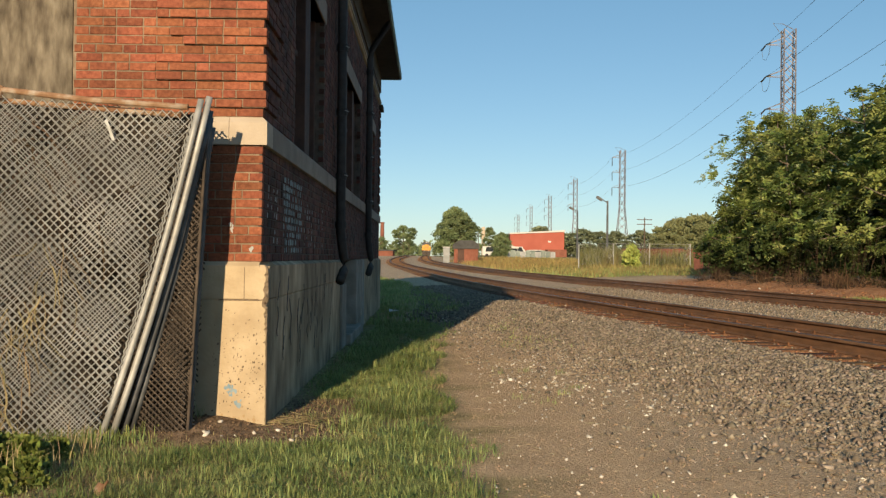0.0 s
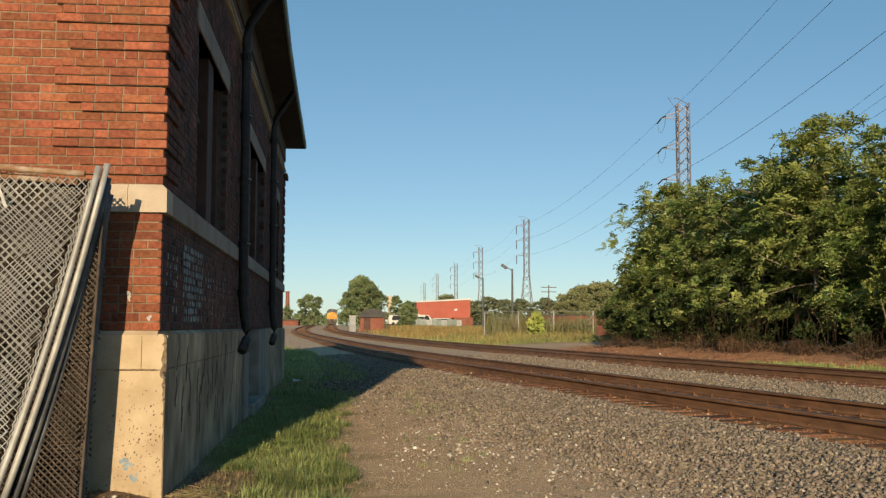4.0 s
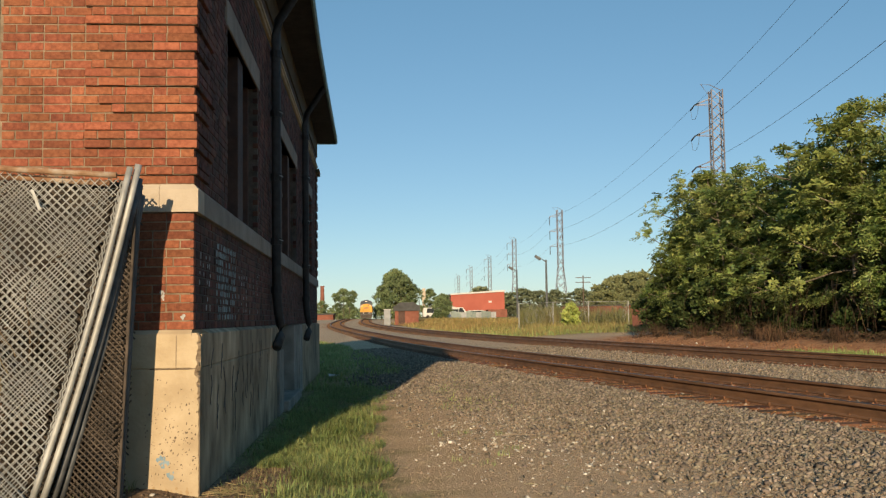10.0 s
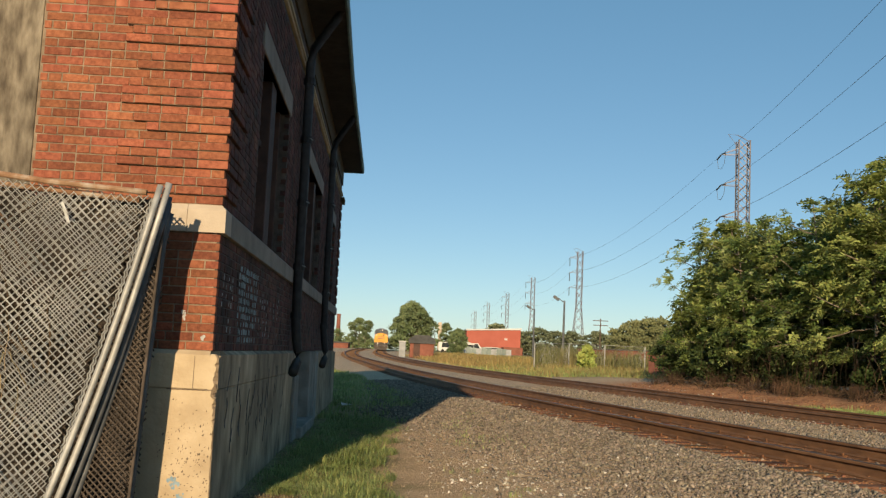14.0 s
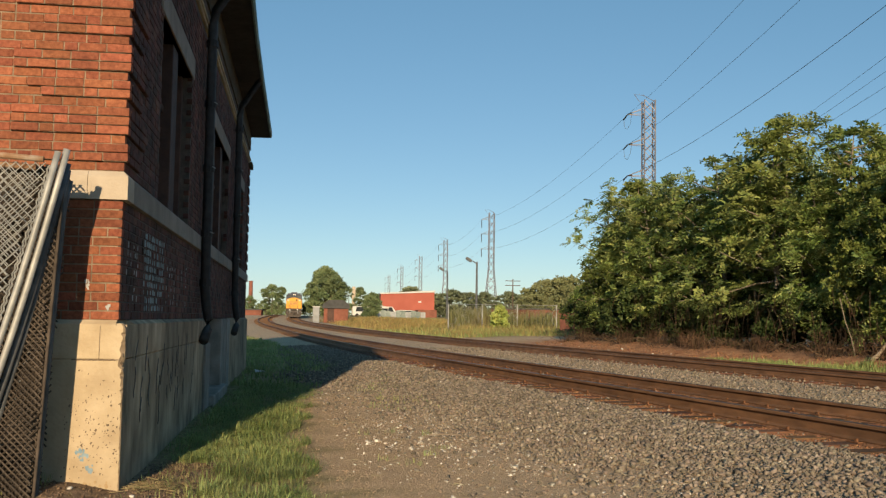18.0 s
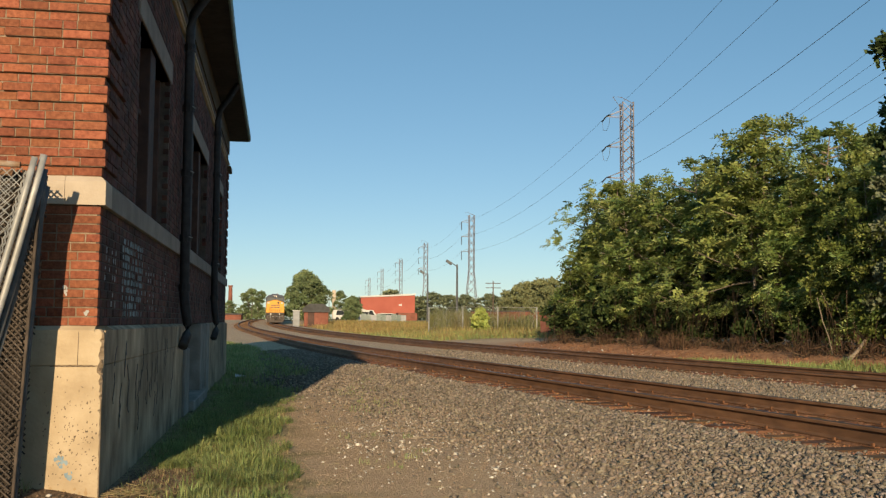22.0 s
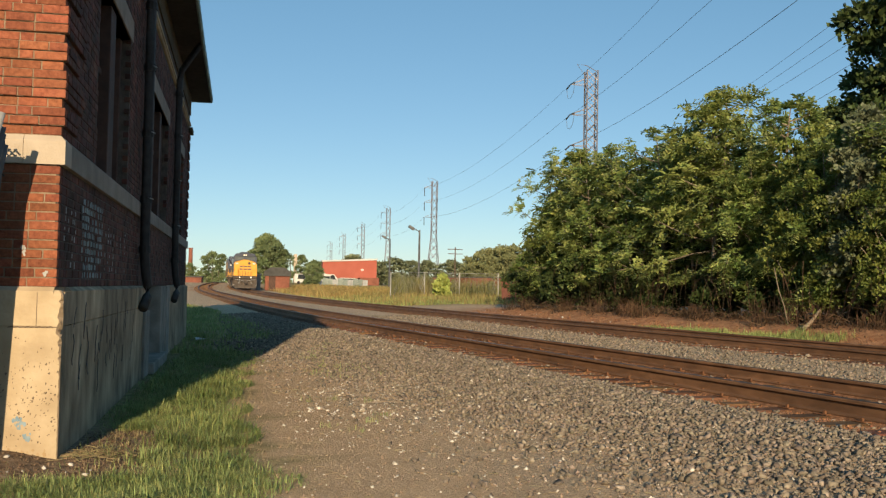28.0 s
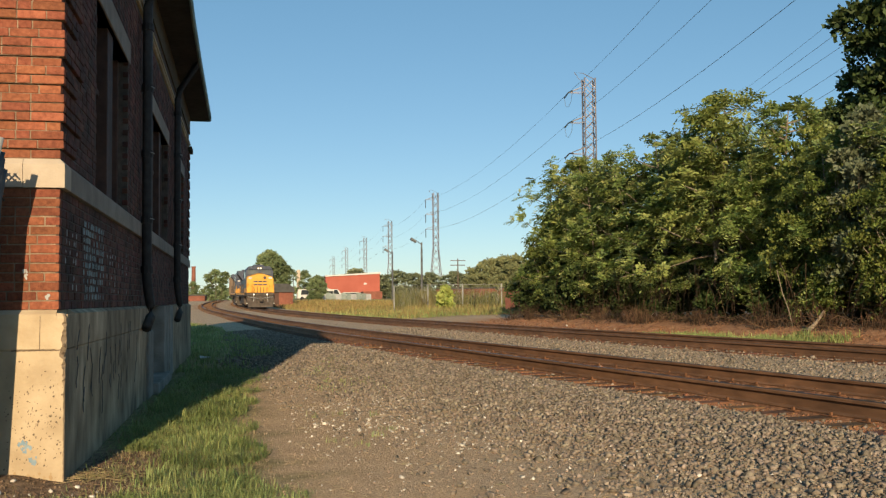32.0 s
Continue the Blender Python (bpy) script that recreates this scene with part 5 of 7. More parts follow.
def heaven_tree(h, r, base, seed, material, label, leaders=3, n_branch=14, size=0.6, trunk=0.09):
    """A tree-of-heaven: a few upright stems, ascending branches, and rosettes of long pinnate leaves at their ends."""
    g = random.Random(seed)
    t = thing("tree", label, "tree")
    wood, centres, axes = Shape(), [], []
    for j in range(leaders):
        a = j * math.tau / leaders + g.uniform(-0.5, 0.5)
        lean = r * g.uniform(0.25, 0.55) if leaders > 1 else 0.2
        top = h * (1.0 if j == 0 else g.uniform(0.74, 0.93))
        stem = [Vector((lean * math.cos(a) * q ** 1.3 + g.uniform(-0.08, 0.08), lean * math.sin(a) * q ** 1.3 + g.uniform(-0.08, 0.08), top * q - 0.15 * (1 - q))) for q in np.linspace(0, 1, 7)]
        wood.tube(stem, trunk * (1 if j == 0 else 0.75), 6, 0.018)
        for _ in range(5):
            centres.append(stem[-1] + Vector((g.gauss(0, 0.16), g.gauss(0, 0.16), g.uniform(-0.35, 0.05))))
            axes.append(Vector((0, 0, 1)))
        for i in range(n_branch):
            q = (i + g.random()) / n_branch
            z0 = base + (top - base) * q * 0.93
            k = min(5, int(z0 / top * 6))
            f = z0 / top * 6 - k
            p = stem[k].lerp(stem[k + 1], min(1, max(0, f)))
            a += 2.4 + g.uniform(-0.5, 0.5)
            ln = r * (1.0 - 0.62 * q) * g.uniform(0.45, 1.12)
            rise_by = g.uniform(0.15, 0.75) if q > 0.25 else g.uniform(-0.3, 0.4)
            out = Vector((math.cos(a), math.sin(a), 0))
            pts = [p + out * ln * s + Vector((g.gauss(0, 0.05), g.gauss(0, 0.05), ln * rise_by * s ** 1.5)) for s in (0, 0.35, 0.7, 1.0)]
            wood.tube(pts, 0.032, 4, 0.01)
            for s in range(6):
                w = g.uniform(0.74, 1.02) if s else 0.5
                c = p + out * ln * w + Vector((0, 0, ln * rise_by * w ** 1.5))
                centres.append(c + Vector((g.gauss(0, 0.30), g.gauss(0, 0.30), g.gauss(0.08, 0.20))))
                axes.append((out * 0.7 + Vector((g.gauss(0, 0.3), g.gauss(0, 0.3), 0.7))).normalized())
    m, each = len(centres), 8
    ax = np.repeat(np.array([tuple(v) for v in axes]), each, 0)
    p = np.repeat(np.array([tuple(v) for v in centres]), each, 0)
    d = RNG.normal(0, 1, (m * each, 3))
    d -= ax * (d * ax).sum(1, keepdims=True)
    d /= np.linalg.norm(d, axis=1, keepdims=True) + 1e-6
    o = d * RNG.uniform(0.6, 1.0, (m * each, 1)) + ax * RNG.uniform(0.25, 0.8, (m * each, 1))
    o /= np.linalg.norm(o, axis=1, keepdims=True)
    v, f = frond_block(m * each, p, o, size * RNG.uniform(0.65, 1.3, m * each) * np.repeat(RNG.uniform(0.75, 1.2, m), each))
    part("crown", bulk("crown", v, f, material), None, t)
    part("trunk", wood, M["stembark"], t)
    return t


def make_trees():
    g = random.Random(11)
    GA = "overgrown trees beyond the far track"
    tall = [heaven_tree(8.0, 2.5 + 0.25 * (i % 3), 1.3, 20 + i, M["leaf"], "leafy green tree-of-heaven with drooping pinnate leaves", leaders=(3, 2, 3, 1)[i], n_branch=(13, 19, 14, 30)[i]) for i in range(4)]
    young = heaven_tree(8.0, 2.1, 2.4, 31, M["leafyellow"], "young tree with sunlit yellow-green pinnate leaves", leaders=2, n_branch=15)
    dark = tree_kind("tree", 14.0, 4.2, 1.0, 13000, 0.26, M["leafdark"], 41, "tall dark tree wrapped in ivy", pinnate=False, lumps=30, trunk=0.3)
    silver = tree_kind("tree", 8.0, 1.8, 1.5, 4000, 0.19, M["leafsilver"], 43, "tree with pale grey-green leaves", pinnate=False, lumps=20, trunk=0.12)
    vine = tree_kind("tree", 8.0, 2.2, 0.9, 5800, 0.145, M["leafvine"], 47, "tree smothered in hanging yellow-green vine leaves", pinnate=False, lumps=34, trunk=0.12, bark="stembark")
    # The shrubs take the dark leaves to stand in for shade under the canopy.
    shrub = [tree_kind("shrub", 3.2, 1.9, 0.5, 2400, 0.145 + 0.035 * i, M["leafdark"], 51 + i, "dense green shrub at the foot of the trees, darkened for canopy shade", "shrub", pinnate=False, lumps=10, trunk=0.05) for i in range(2)]
    for x, y, h, k in [(16.52, 41.72, 6.97, 2), (16.34, 39.38, 7.6, 3), (16.52, 36.59, 7.24, 0), (17.69, 34.25, 7.33, 1), (18.05, 31.82, 7.69, 2), (18.32, 29.84, 7.3, 0),
                       (18.95, 26.24, 6.3, 2), (19.04, 24.8, 5.9, 1), (19.3, 24.4, 7.7, 3), (19.49, 20.93, 6.43, 2), (19.94, 17.69, 6.88, 1), (20.3, 14.54, 6.97, 0), (20.84, 10.94, 7.33, 3), (19.4, 35.24, 7.96, 2), (20.66, 28.94, 7.2, 0), (18.05, 41.54, 7.33, 1), (22.19, 7.34, 7.78, 2), (21.2, 24.89, 6.9, 1), (20.84, 32.09, 7.87, 3)]:
        put(tall[k], x, y, h / 8.25, g.uniform(0, 360), group=GA)
    for x, y, h, a in [(18.14, 27.68, 8.86, 40), (16.7, 37.94, 7.78, 160)]:
        put(young, x, y, h / 8.25, a, group=GA)
    for x, y, h in [(24.3, 28.6, 8.0), (25.2, 28.4, 9.6), (26.0, 27.6, 11.6), (26.9, 28.8, 13.4), (27.7, 27.4, 17.0), (28.2, 20.5, 15.0), (29, 16.0, 14.0)]:
        put(dark, x, y, h / 15.6, g.uniform(0, 360), group=GA)
    for x, y, h, a in [(15.98, 43.34, 4.72, 15), (15.71, 41.18, 5.44, 250), (16.52, 38.48, 4.81, 150), (18.95, 22.1, 6.07, 30), (18.68, 20.3, 5.53, 200), (19.58, 23.0, 6.97, 100), (18.95, 17.42, 5.71, 300), (19.58, 13.19, 6.25, 60)]:
        put(vine, x, y, h / 8.6, a, group=GA)
    for x, y, h, a in [(18.95, 19.22, 7.15, 10), (19.76, 16.34, 6.97, 110)]:
        put(silver, x, y, h / 9, a, group=GA)
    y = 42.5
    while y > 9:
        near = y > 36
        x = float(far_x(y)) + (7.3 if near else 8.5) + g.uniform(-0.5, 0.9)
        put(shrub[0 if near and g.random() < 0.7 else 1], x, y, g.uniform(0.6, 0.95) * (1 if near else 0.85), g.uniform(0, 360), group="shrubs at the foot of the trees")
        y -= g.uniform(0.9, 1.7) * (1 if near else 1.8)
    # Backing row added to close sky gaps under the trees, dark as shade.
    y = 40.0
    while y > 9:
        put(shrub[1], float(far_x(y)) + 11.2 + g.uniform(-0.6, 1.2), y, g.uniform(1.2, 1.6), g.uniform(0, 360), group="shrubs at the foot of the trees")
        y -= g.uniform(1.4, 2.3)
    for t in (*tall, young, dark, silver, vine, *shrub):
        retire(t)


make_trees()


def make_undergrowth():
    """Dead brown vines and stems at the foot of the trees."""
    g = random.Random(5)
    for k in range(3):
        s = Shape()
        for _ in range(240):
            y = g.uniform(7 + 12 * k, 7 + 12 * (k + 1))
            x = float(far_x(y)) + 6.0 + abs(g.gauss(0, 0.9)) + 0.5 * math.sin(y * 1.7)
            z = float(ground_z(x, y))
            a, pts = g.uniform(0, math.tau), [(x, y, z - 0.03)]
            reach = g.uniform(0.3, 1.5)
            for q in range(1, 5):
                t = q / 4
                pts.append((x + reach * t * math.cos(a) * 0.9, y + reach * t * math.sin(a) * 1.2, z + g.uniform(0.05, 0.42) * math.sin(t * 2.4)))
            s.tube(pts, 0.012, 3, 0.005)
        tagged(new("dead_undergrowth", s.mesh("dead_undergrowth", M["twig"])), "tangled brown dead stems under the trees", "undergrowth", kind="stuff")
    # mounds of fine dead brush, and a few long strands drooping from the lowest branches
    for k in range(3):
        s = Shape()
        for _ in range(8):
            y = g.uniform(7 + 12 * k, 7 + 12 * (k + 1))
            x, top = float(far_x(y)) + 6.5 + g.uniform(-0.6, 0.9), g.uniform(0.45, 1.3)
            z0 = float(ground_z(x, y)) - 0.03
            for _ in range(40):
                a, out, h = g.uniform(0, math.tau), g.uniform(0.1, 0.9) * top * 0.8, top * g.uniform(0.45, 1.0)
                bx, by = x + g.gauss(0, 0.16), y + g.gauss(0, 0.25)
                s.tube([(bx, by, z0), (bx + 0.45 * out * math.cos(a), by + 0.45 * out * math.sin(a), z0 + h * 0.75), (bx + out * math.cos(a), by + out * math.sin(a), z0 + h * g.uniform(0.6, 1.0))], 0.009, 3, 0.003)
        for _ in range(70):
            y = g.uniform(7 + 12 * k, 7 + 12 * (k + 1))
            x, z0 = float(far_x(y)) + 6.4 + g.uniform(-0.3, 0.8), g.uniform(1.2, 2.6)
            dy, drop = g.gauss(0, 0.5), g.uniform(0.5, 1.5)
            s.tube([(x, y, z0), (x - 0.1, y + dy * 0.6, z0 - drop * 0.35), (x - 0.15, y + dy, z0 - drop)], 0.011, 3, 0.005)
        tagged(new("dead_undergrowth", s.mesh("dead_undergrowth", M["hangvine"])), "mounds of brown dead brush and drooping vines under the trees", "undergrowth", kind="stuff")
    p = clumped(6500, 0, 1.8, 16.8, 24.5, 0.14)
    p[:, 0] += far_x(p[:, 1]) + 3.0
    blades("bank_grass", p, 0.06, 0.26, 0.018, M["grass"], "green grass on the dirt bank beyond the far track", 0.5)
    wd = clumped(420, 0, 0.9, 16.6, 18.8, 0.12)
    wd[:, 0] += far_x(wd[:, 1]) + 4.4
    blades("bank_weeds", wd, 0.12, 0.38, 0.022, M["grass"], "tall green weeds on the bank", 1.0)
    # fallen trunk and bare stems
    lg = Shape().tube([(16.7, 18.9, 0.30), (16.95, 18.95, 0.47), (17.12, 19.0, 0.63), (17.33, 19.05, 0.86)], 0.068, 8, 0.035)
    tagged(new("broken_trunk", lg.mesh("broken_trunk", M["palebark"])), "bleached broken tree trunk leaning among the stems", "tree trunk")
    st = Shape().tube([(17.2, 20.6, 0.4), (17.14, 20.7, 0.9), (16.98, 20.75, 1.4), (16.9, 20.9, 2.1)], 0.02, 6, 0.012)
    tagged(new("bare_stem", st.mesh("bare_stem", M["stembark"])), "thin pale bare stem in front of dark leaves", "tree trunk")


make_undergrowth()


def make_stump():
    s = thing("tree_stump", "small broken orange-brown stump in the grass", "tree stump", (-0.50, -2.2, 0))
    part("wood", Shape().tube([(0, 0, -0.05), (0.01, 0, 0.03), (0.02, 0.01, 0.06)], 0.04, 9, 0.022), M["rust"], s)
    part("splinter", Shape().tube([(0.02, 0, 0.03), (0.06, -0.02, 0.08)], 0.014, 6, 0.005), M["rust"], s)

    w = tree_kind("weed_clump", 0.34, 0.42, 0.02, 700, 0.07, M["leafvine"], 97, "dark leafy weeds in the grass before the fence", "weeds", pinnate=False, lumps=8, trunk=0.008)
    for x, y, k in ((-1.42, -1.35, 0.5), (-1.18, -1.65, 0.6), (-1.0, -2.05, 0.5), (-1.5, -1.75, 0.7), (-1.25, -2.25, 0.6), (-1.62, -1.3, 0.6), (-1.1, -1.3, 0.42)):
        put(w, x, y, k, 70 * x, group="weed clumps by the fence")
    retire(w)
    p = np.concatenate([clumped(420, -1.7, -0.9, -2.3, -1.1, 0.08, 10)])
    blades("dry_weeds", p, 0.12, 0.34, 0.006, M["drygrass"], "tall dry stalks among the weeds", 0.9)


make_stump()


# ---- the field and the far background ----
def make_field():
    p = clumped(22000, 0.0, 22, 58, 112, 0.5, 14)
    p[:, 0] += far_x(p[:, 1]) + 4.2
    blades("tall_grass", p, 0.2, 0.72, 0.035, M["fieldgrass"], "tall yellowing grass in the field beyond the tracks", 0.95)
    p = clumped(9000, 0.0, 26, 110, 155, 0.7, 14)
    p[:, 0] += far_x(p[:, 1]) + 4.2
    blades("tall_grass", p, 0.3, 0.8, 0.07, M["fieldgrass"], "tall yellowing grass by the far sheds", 0.95)
    q = np.concatenate([clumped(8000, 0.6, 4.0, 59, 112, 0.3, 14), clumped(5000, 4.0, 14.0, 59, 72, 0.4, 14)])
    q[:, 0] += far_x(q[:, 1]) + 3.4
    blades("verge_grass", q, 0.1, 0.32, 0.05, M["grass"], "green grass verge along the far track", 0.6)
    straw = clumped(9000, 0.0, 9.0, 84, 150, 0.6, 14)
    straw[:, 0] += far_x(straw[:, 1]) + 4.0
    blades("tall_grass", straw, 0.35, 0.95, 0.05, M["strawgrass"], "tall orange straw-coloured grass before the sheds", 0.8)
    r = clumped(9000, 9.5, 23.0, 77.5, 98, 0.5, 14)
    r = r[r[:, 0] > 1.4 + 0.132 * (r[:, 1] + 7.6)]
    blades("tall_grass", r, 0.8, 2.4, 0.05, M["weedgrass"], "head-high brown weeds along the field fence", 0.5)
    t = tree_kind("shrub", 2.3, 1.0, 0.2, 700, 0.34, M["leaffield"], 61, "bright green young bush standing alone in the field", "shrub", pinnate=False, lumps=9, trunk=0.04)
    t.matrix_world = pose(16.1, 73.0, float(ground_z(16.1, 73.0)) - 0.05)
    t.scale = (0.75, 0.75, 0.78)
    # chain-link fence across the field
    fence = thing("field_fence", "thin chain-link fence on steel posts across the field", "fence")
    posts = [(12.4, 76.7), (15.7, 79.2), (18.7, 78.7), (22, 78)]
    for x, y in posts:
        z = float(ground_z(x, y))
        part("fence_post", Shape().tube([(x, y, z), (x, y, z + 2.1)], 0.05, 8), M["galv"], fence)
    s = Shape()
    for (xa, ya), (xb, yb) in zip(posts, posts[1:]):
        za, zb = float(ground_z(xa, ya)), float(ground_z(xb, yb))
        s.tube([(xa, ya, za + 2.05), (xb, yb, zb + 2.05)], 0.014, 6)
        n = int(math.hypot(xb - xa, yb - ya) / 0.16)
        for k in range(n):
            for a, b in ((0, 1), (1, 0)):
                t0, t1 = k / n, min(1, (k + 9) / n)
                s.tube([(xa + (xb - xa) * t0, ya + (yb - ya) * t0, za + 0.05 + 1.95 * a), (xa + (xb - xa) * t1, ya + (yb - ya) * t1, za + 0.05 + 1.95 * b)], 0.0028, 3)
    part("fence_wire", s, M["wire"], fence)
    # low brick wall by the trees
    for (xa, ya), (xb, yb), h in (((18.4, 90.0), (24.5, 84.0), 1.9), ((19.5, 66.0), (22.5, 58.0), 1.7)):
        m = (xb - xa, yb - ya)
        ln = math.hypot(*m)
        w = thing("brick_wall", "low red brick wall half hidden by bushes", "wall", (xa, ya, float(ground_z(xa, ya)) - 0.2), turn=math.degrees(math.atan2(m[1], m[0])))
        part("masonry", Shape().box(0, ln, -0.15, 0.15, 0, h, 0.02), M["shedbrick"], w)
        part("coping", Shape().box(-0.05, ln + 0.05, -0.2, 0.2, h, h + 0.12, 0.02), M["asphaltroof"], w)


make_field()


def tower(x, y, h, n_panels, turn, strain):
    """A lattice mast with arms on one side; strain: the insulators lie along the line, else they hang."""
    t = thing("transmission_tower", "slender grey steel lattice power line tower", "pylon", (x, y, 0), "power line towers", turn=turn)

    def half(z):
        return 2.1 - 1.35 * min(1, z / (h * 0.5)) if z < h * 0.5 else 0.75

    zs = [h * (i / n_panels) for i in range(n_panels + 1)]
    for sx in (-1, 1):
        for sy in (-1, 1):
            part("leg", Shape().tube([(sx * half(z), sy * half(z), z) for z in zs], 0.085, 4), M["steel"], t)
    s = Shape()
    for a, b in zip(zs, zs[1:]):
        ha, hb = half(a), half(b)
        for p, q in (((-1, -1), (1, -1)), ((1, -1), (1, 1)), ((1, 1), (-1, 1)), ((-1, 1), (-1, -1))):
            s.tube([(p[0] * ha, p[1] * ha, a), (q[0] * hb, q[1] * hb, b)], 0.05, 3)
            s.tube([(q[0] * ha, q[1] * ha, a), (p[0] * hb, p[1] * hb, b)], 0.05, 3)
    part("bracing", s, M["steel"], t)
    for z in ARMS:
        z, arm = h + z, Shape()
        for sy in (-0.75, 0.75):
            arm.tube([(-0.75, sy, z), (-ARM, 0, z)], 0.045, 3)
            arm.tube([(-0.75, sy, z + 0.85), (-ARM, 0, z + 0.05)], 0.045, 3)
        a = part("cross_arm", arm, M["steel"], t)
        if strain:
            for d in (1, -1):
                part("insulator", Shape().tube([(-ARM, 0.3 * d, z), (-ARM, 2.4 * d, z - 0.25)], 0.10, 6), M["insul"], a)
            part("jumper", Shape().tube([(-ARM, 2.3, z - 0.3), (-ARM - 0.1, 1.2, z - 1.7), (-ARM, 0, z - 2.0), (-ARM + 0.1, -1.2, z - 1.4), (-ARM, -2.3, z - 0.3)], 0.025, 4), M["wirefar"], a)
        else:
            part("insulator", Shape().tube([(-ARM, 0, z), (-ARM, 0, z - 2.4)], 0.10, 6), M["insul"], a)
    part("top_bracket", Shape().tube([(0.7, 0, h), (-0.75, 0, h + 0.75), (-2.0, 0, h + 0.85), (-0.75, 0, h - 0.9)], 0.05, 4), M["steel"], t)
    return t


ARM, ARMS = 2.9, (-2.0, -6.2, -10.5)
TOWERS = [(46.1, 125.2, 31.7), (50.9, 278.1, 32.0), (52.8, 397.3, 33.2), (54.9, 516.8, 33.8), (54.6, 630.0, 34.3), (55.0, 750.0, 33.6)]


def make_power_line():
    for k, (x, y, h) in enumerate(TOWERS):
        tower(x, y, h, 22 if k == 0 else 14, -4 if k == 0 else 0, k == 0)
    line = thing("power_lines", "thin dark power line cables sagging between the towers", "power lines")
    # each circuit runs from behind the camera to the first tower and on
    for dx, dz in [(-ARM, a) for a in ARMS]:
        pts = []
        stops = [(20.0, -60.0, 36.0)] + TOWERS
        for (xa, ya, ha), (xb, yb, hb) in zip(stops, stops[1:]):
            n = 24
            for i in range(n):
                t = i / n
                sag = 4 * t * (1 - t) * ((4.0, 4.1, 4.6)[ARMS.index(dz)] if ya < 0 else 2.6)
                pts.append((xa + dx + (xb - xa) * t, ya + (yb - ya) * t, ha + dz + (hb - ha) * t - sag))
        part("cable", Shape().tube(pts, 0.022, 4), M["wirefar"], line)
    # a second line runs to a lower pole hidden behind the trees
    pole = thing("utility_pole", "tall wooden pole carrying the second line", "utility pole", (60, 125, 0))
    part("pole", Shape().tube([(0, 0, 0), (0, 0, 24.6)], 0.2, 6, 0.14), M["bark"], pole)
    for k, (xa, za, zb) in enumerate(((25.0, 32.1, 24.25), (29.0, 33.0, 23.2), (32.0, 32.5, 22.2), (30.5, 31.23, 19.61), (26.0, 26.6, 18.4))):
        part("cable", Shape().tube([(xa + (60 - xa) * t, -60 + 185 * t, za + (zb - za) * t - 4 * t * (1 - t) * 2.0) for t in np.linspace(0, 1, 30)], 0.020, 4), M["wirefar"], line)

    # four birds perched on one of the cables
    for k, t in enumerate((0.8279, 0.8236, 0.8188, 0.8138)):
        b = thing("bird", "small dark bird perched on a power line cable", "bird", (30.5 + 29.5 * t, -60 + 185 * t, 31.23 - 11.62 * t - 8 * t * (1 - t) + 0.02), "birds on the cable", turn=200 + 25 * k)
        part("body", Shape().tube([(0, -0.13, 0.03), (0, -0.07, 0.07), (0, 0.02, 0.13), (0, 0.08, 0.18), (0, 0.10, 0.22)], 0.075, 8, 0.045), M["tyre"], b, "", True)
        part("head", Shape().tube([(0, 0.07, 0.20), (0, 0.10, 0.24), (0, 0.14, 0.26)], 0.05, 8, 0.03), M["tyre"], b, "", True)
        part("beak", Shape().tube([(0, 0.16, 0.26), (0, 0.20, 0.25)], 0.015, 5, 0.004), M["tyre"], b)
        part("tail", Shape().box(-0.03, 0.03, -0.27, -0.10, 0.0, 0.02), M["tyre"], b)


make_power_line()


def lamp_post(x, y, h, arm, base_z):
    t = thing("street_lamp", "dark street lamp post with a single lamp head", "street lamp", (x, y, base_z), "street lamps")
    part("pole", Shape().tube([(0, 0, 0), (0, 0, h)], 0.16, 8, 0.1), M["darkpipe"], t)
    part("arm", Shape().tube([(0, 0, h - 0.25), (arm * 0.5, 0, h + 0.1)], 0.06, 6), M["darkpipe"], t)
    head = part("lamp_head", Shape().box(-0.4, 0.4, -0.22, 0.22, -0.15, 0.15, 0.05), M["darkpipe"], t, "tilted floodlight head")
    head.matrix_local = pose(arm * 0.95, 0, h + 0.25, 0, 32, 0)
    part("lens", Shape().box(-0.34, 0.34, -0.18, 0.18, -0.165, -0.152), M["grey"], head)


lamp_post(19.9, 109.0, 7.0, -1.0, 1.0)
lamp_post(20.6, 141.2, 7.4, -0.9, 1.0)


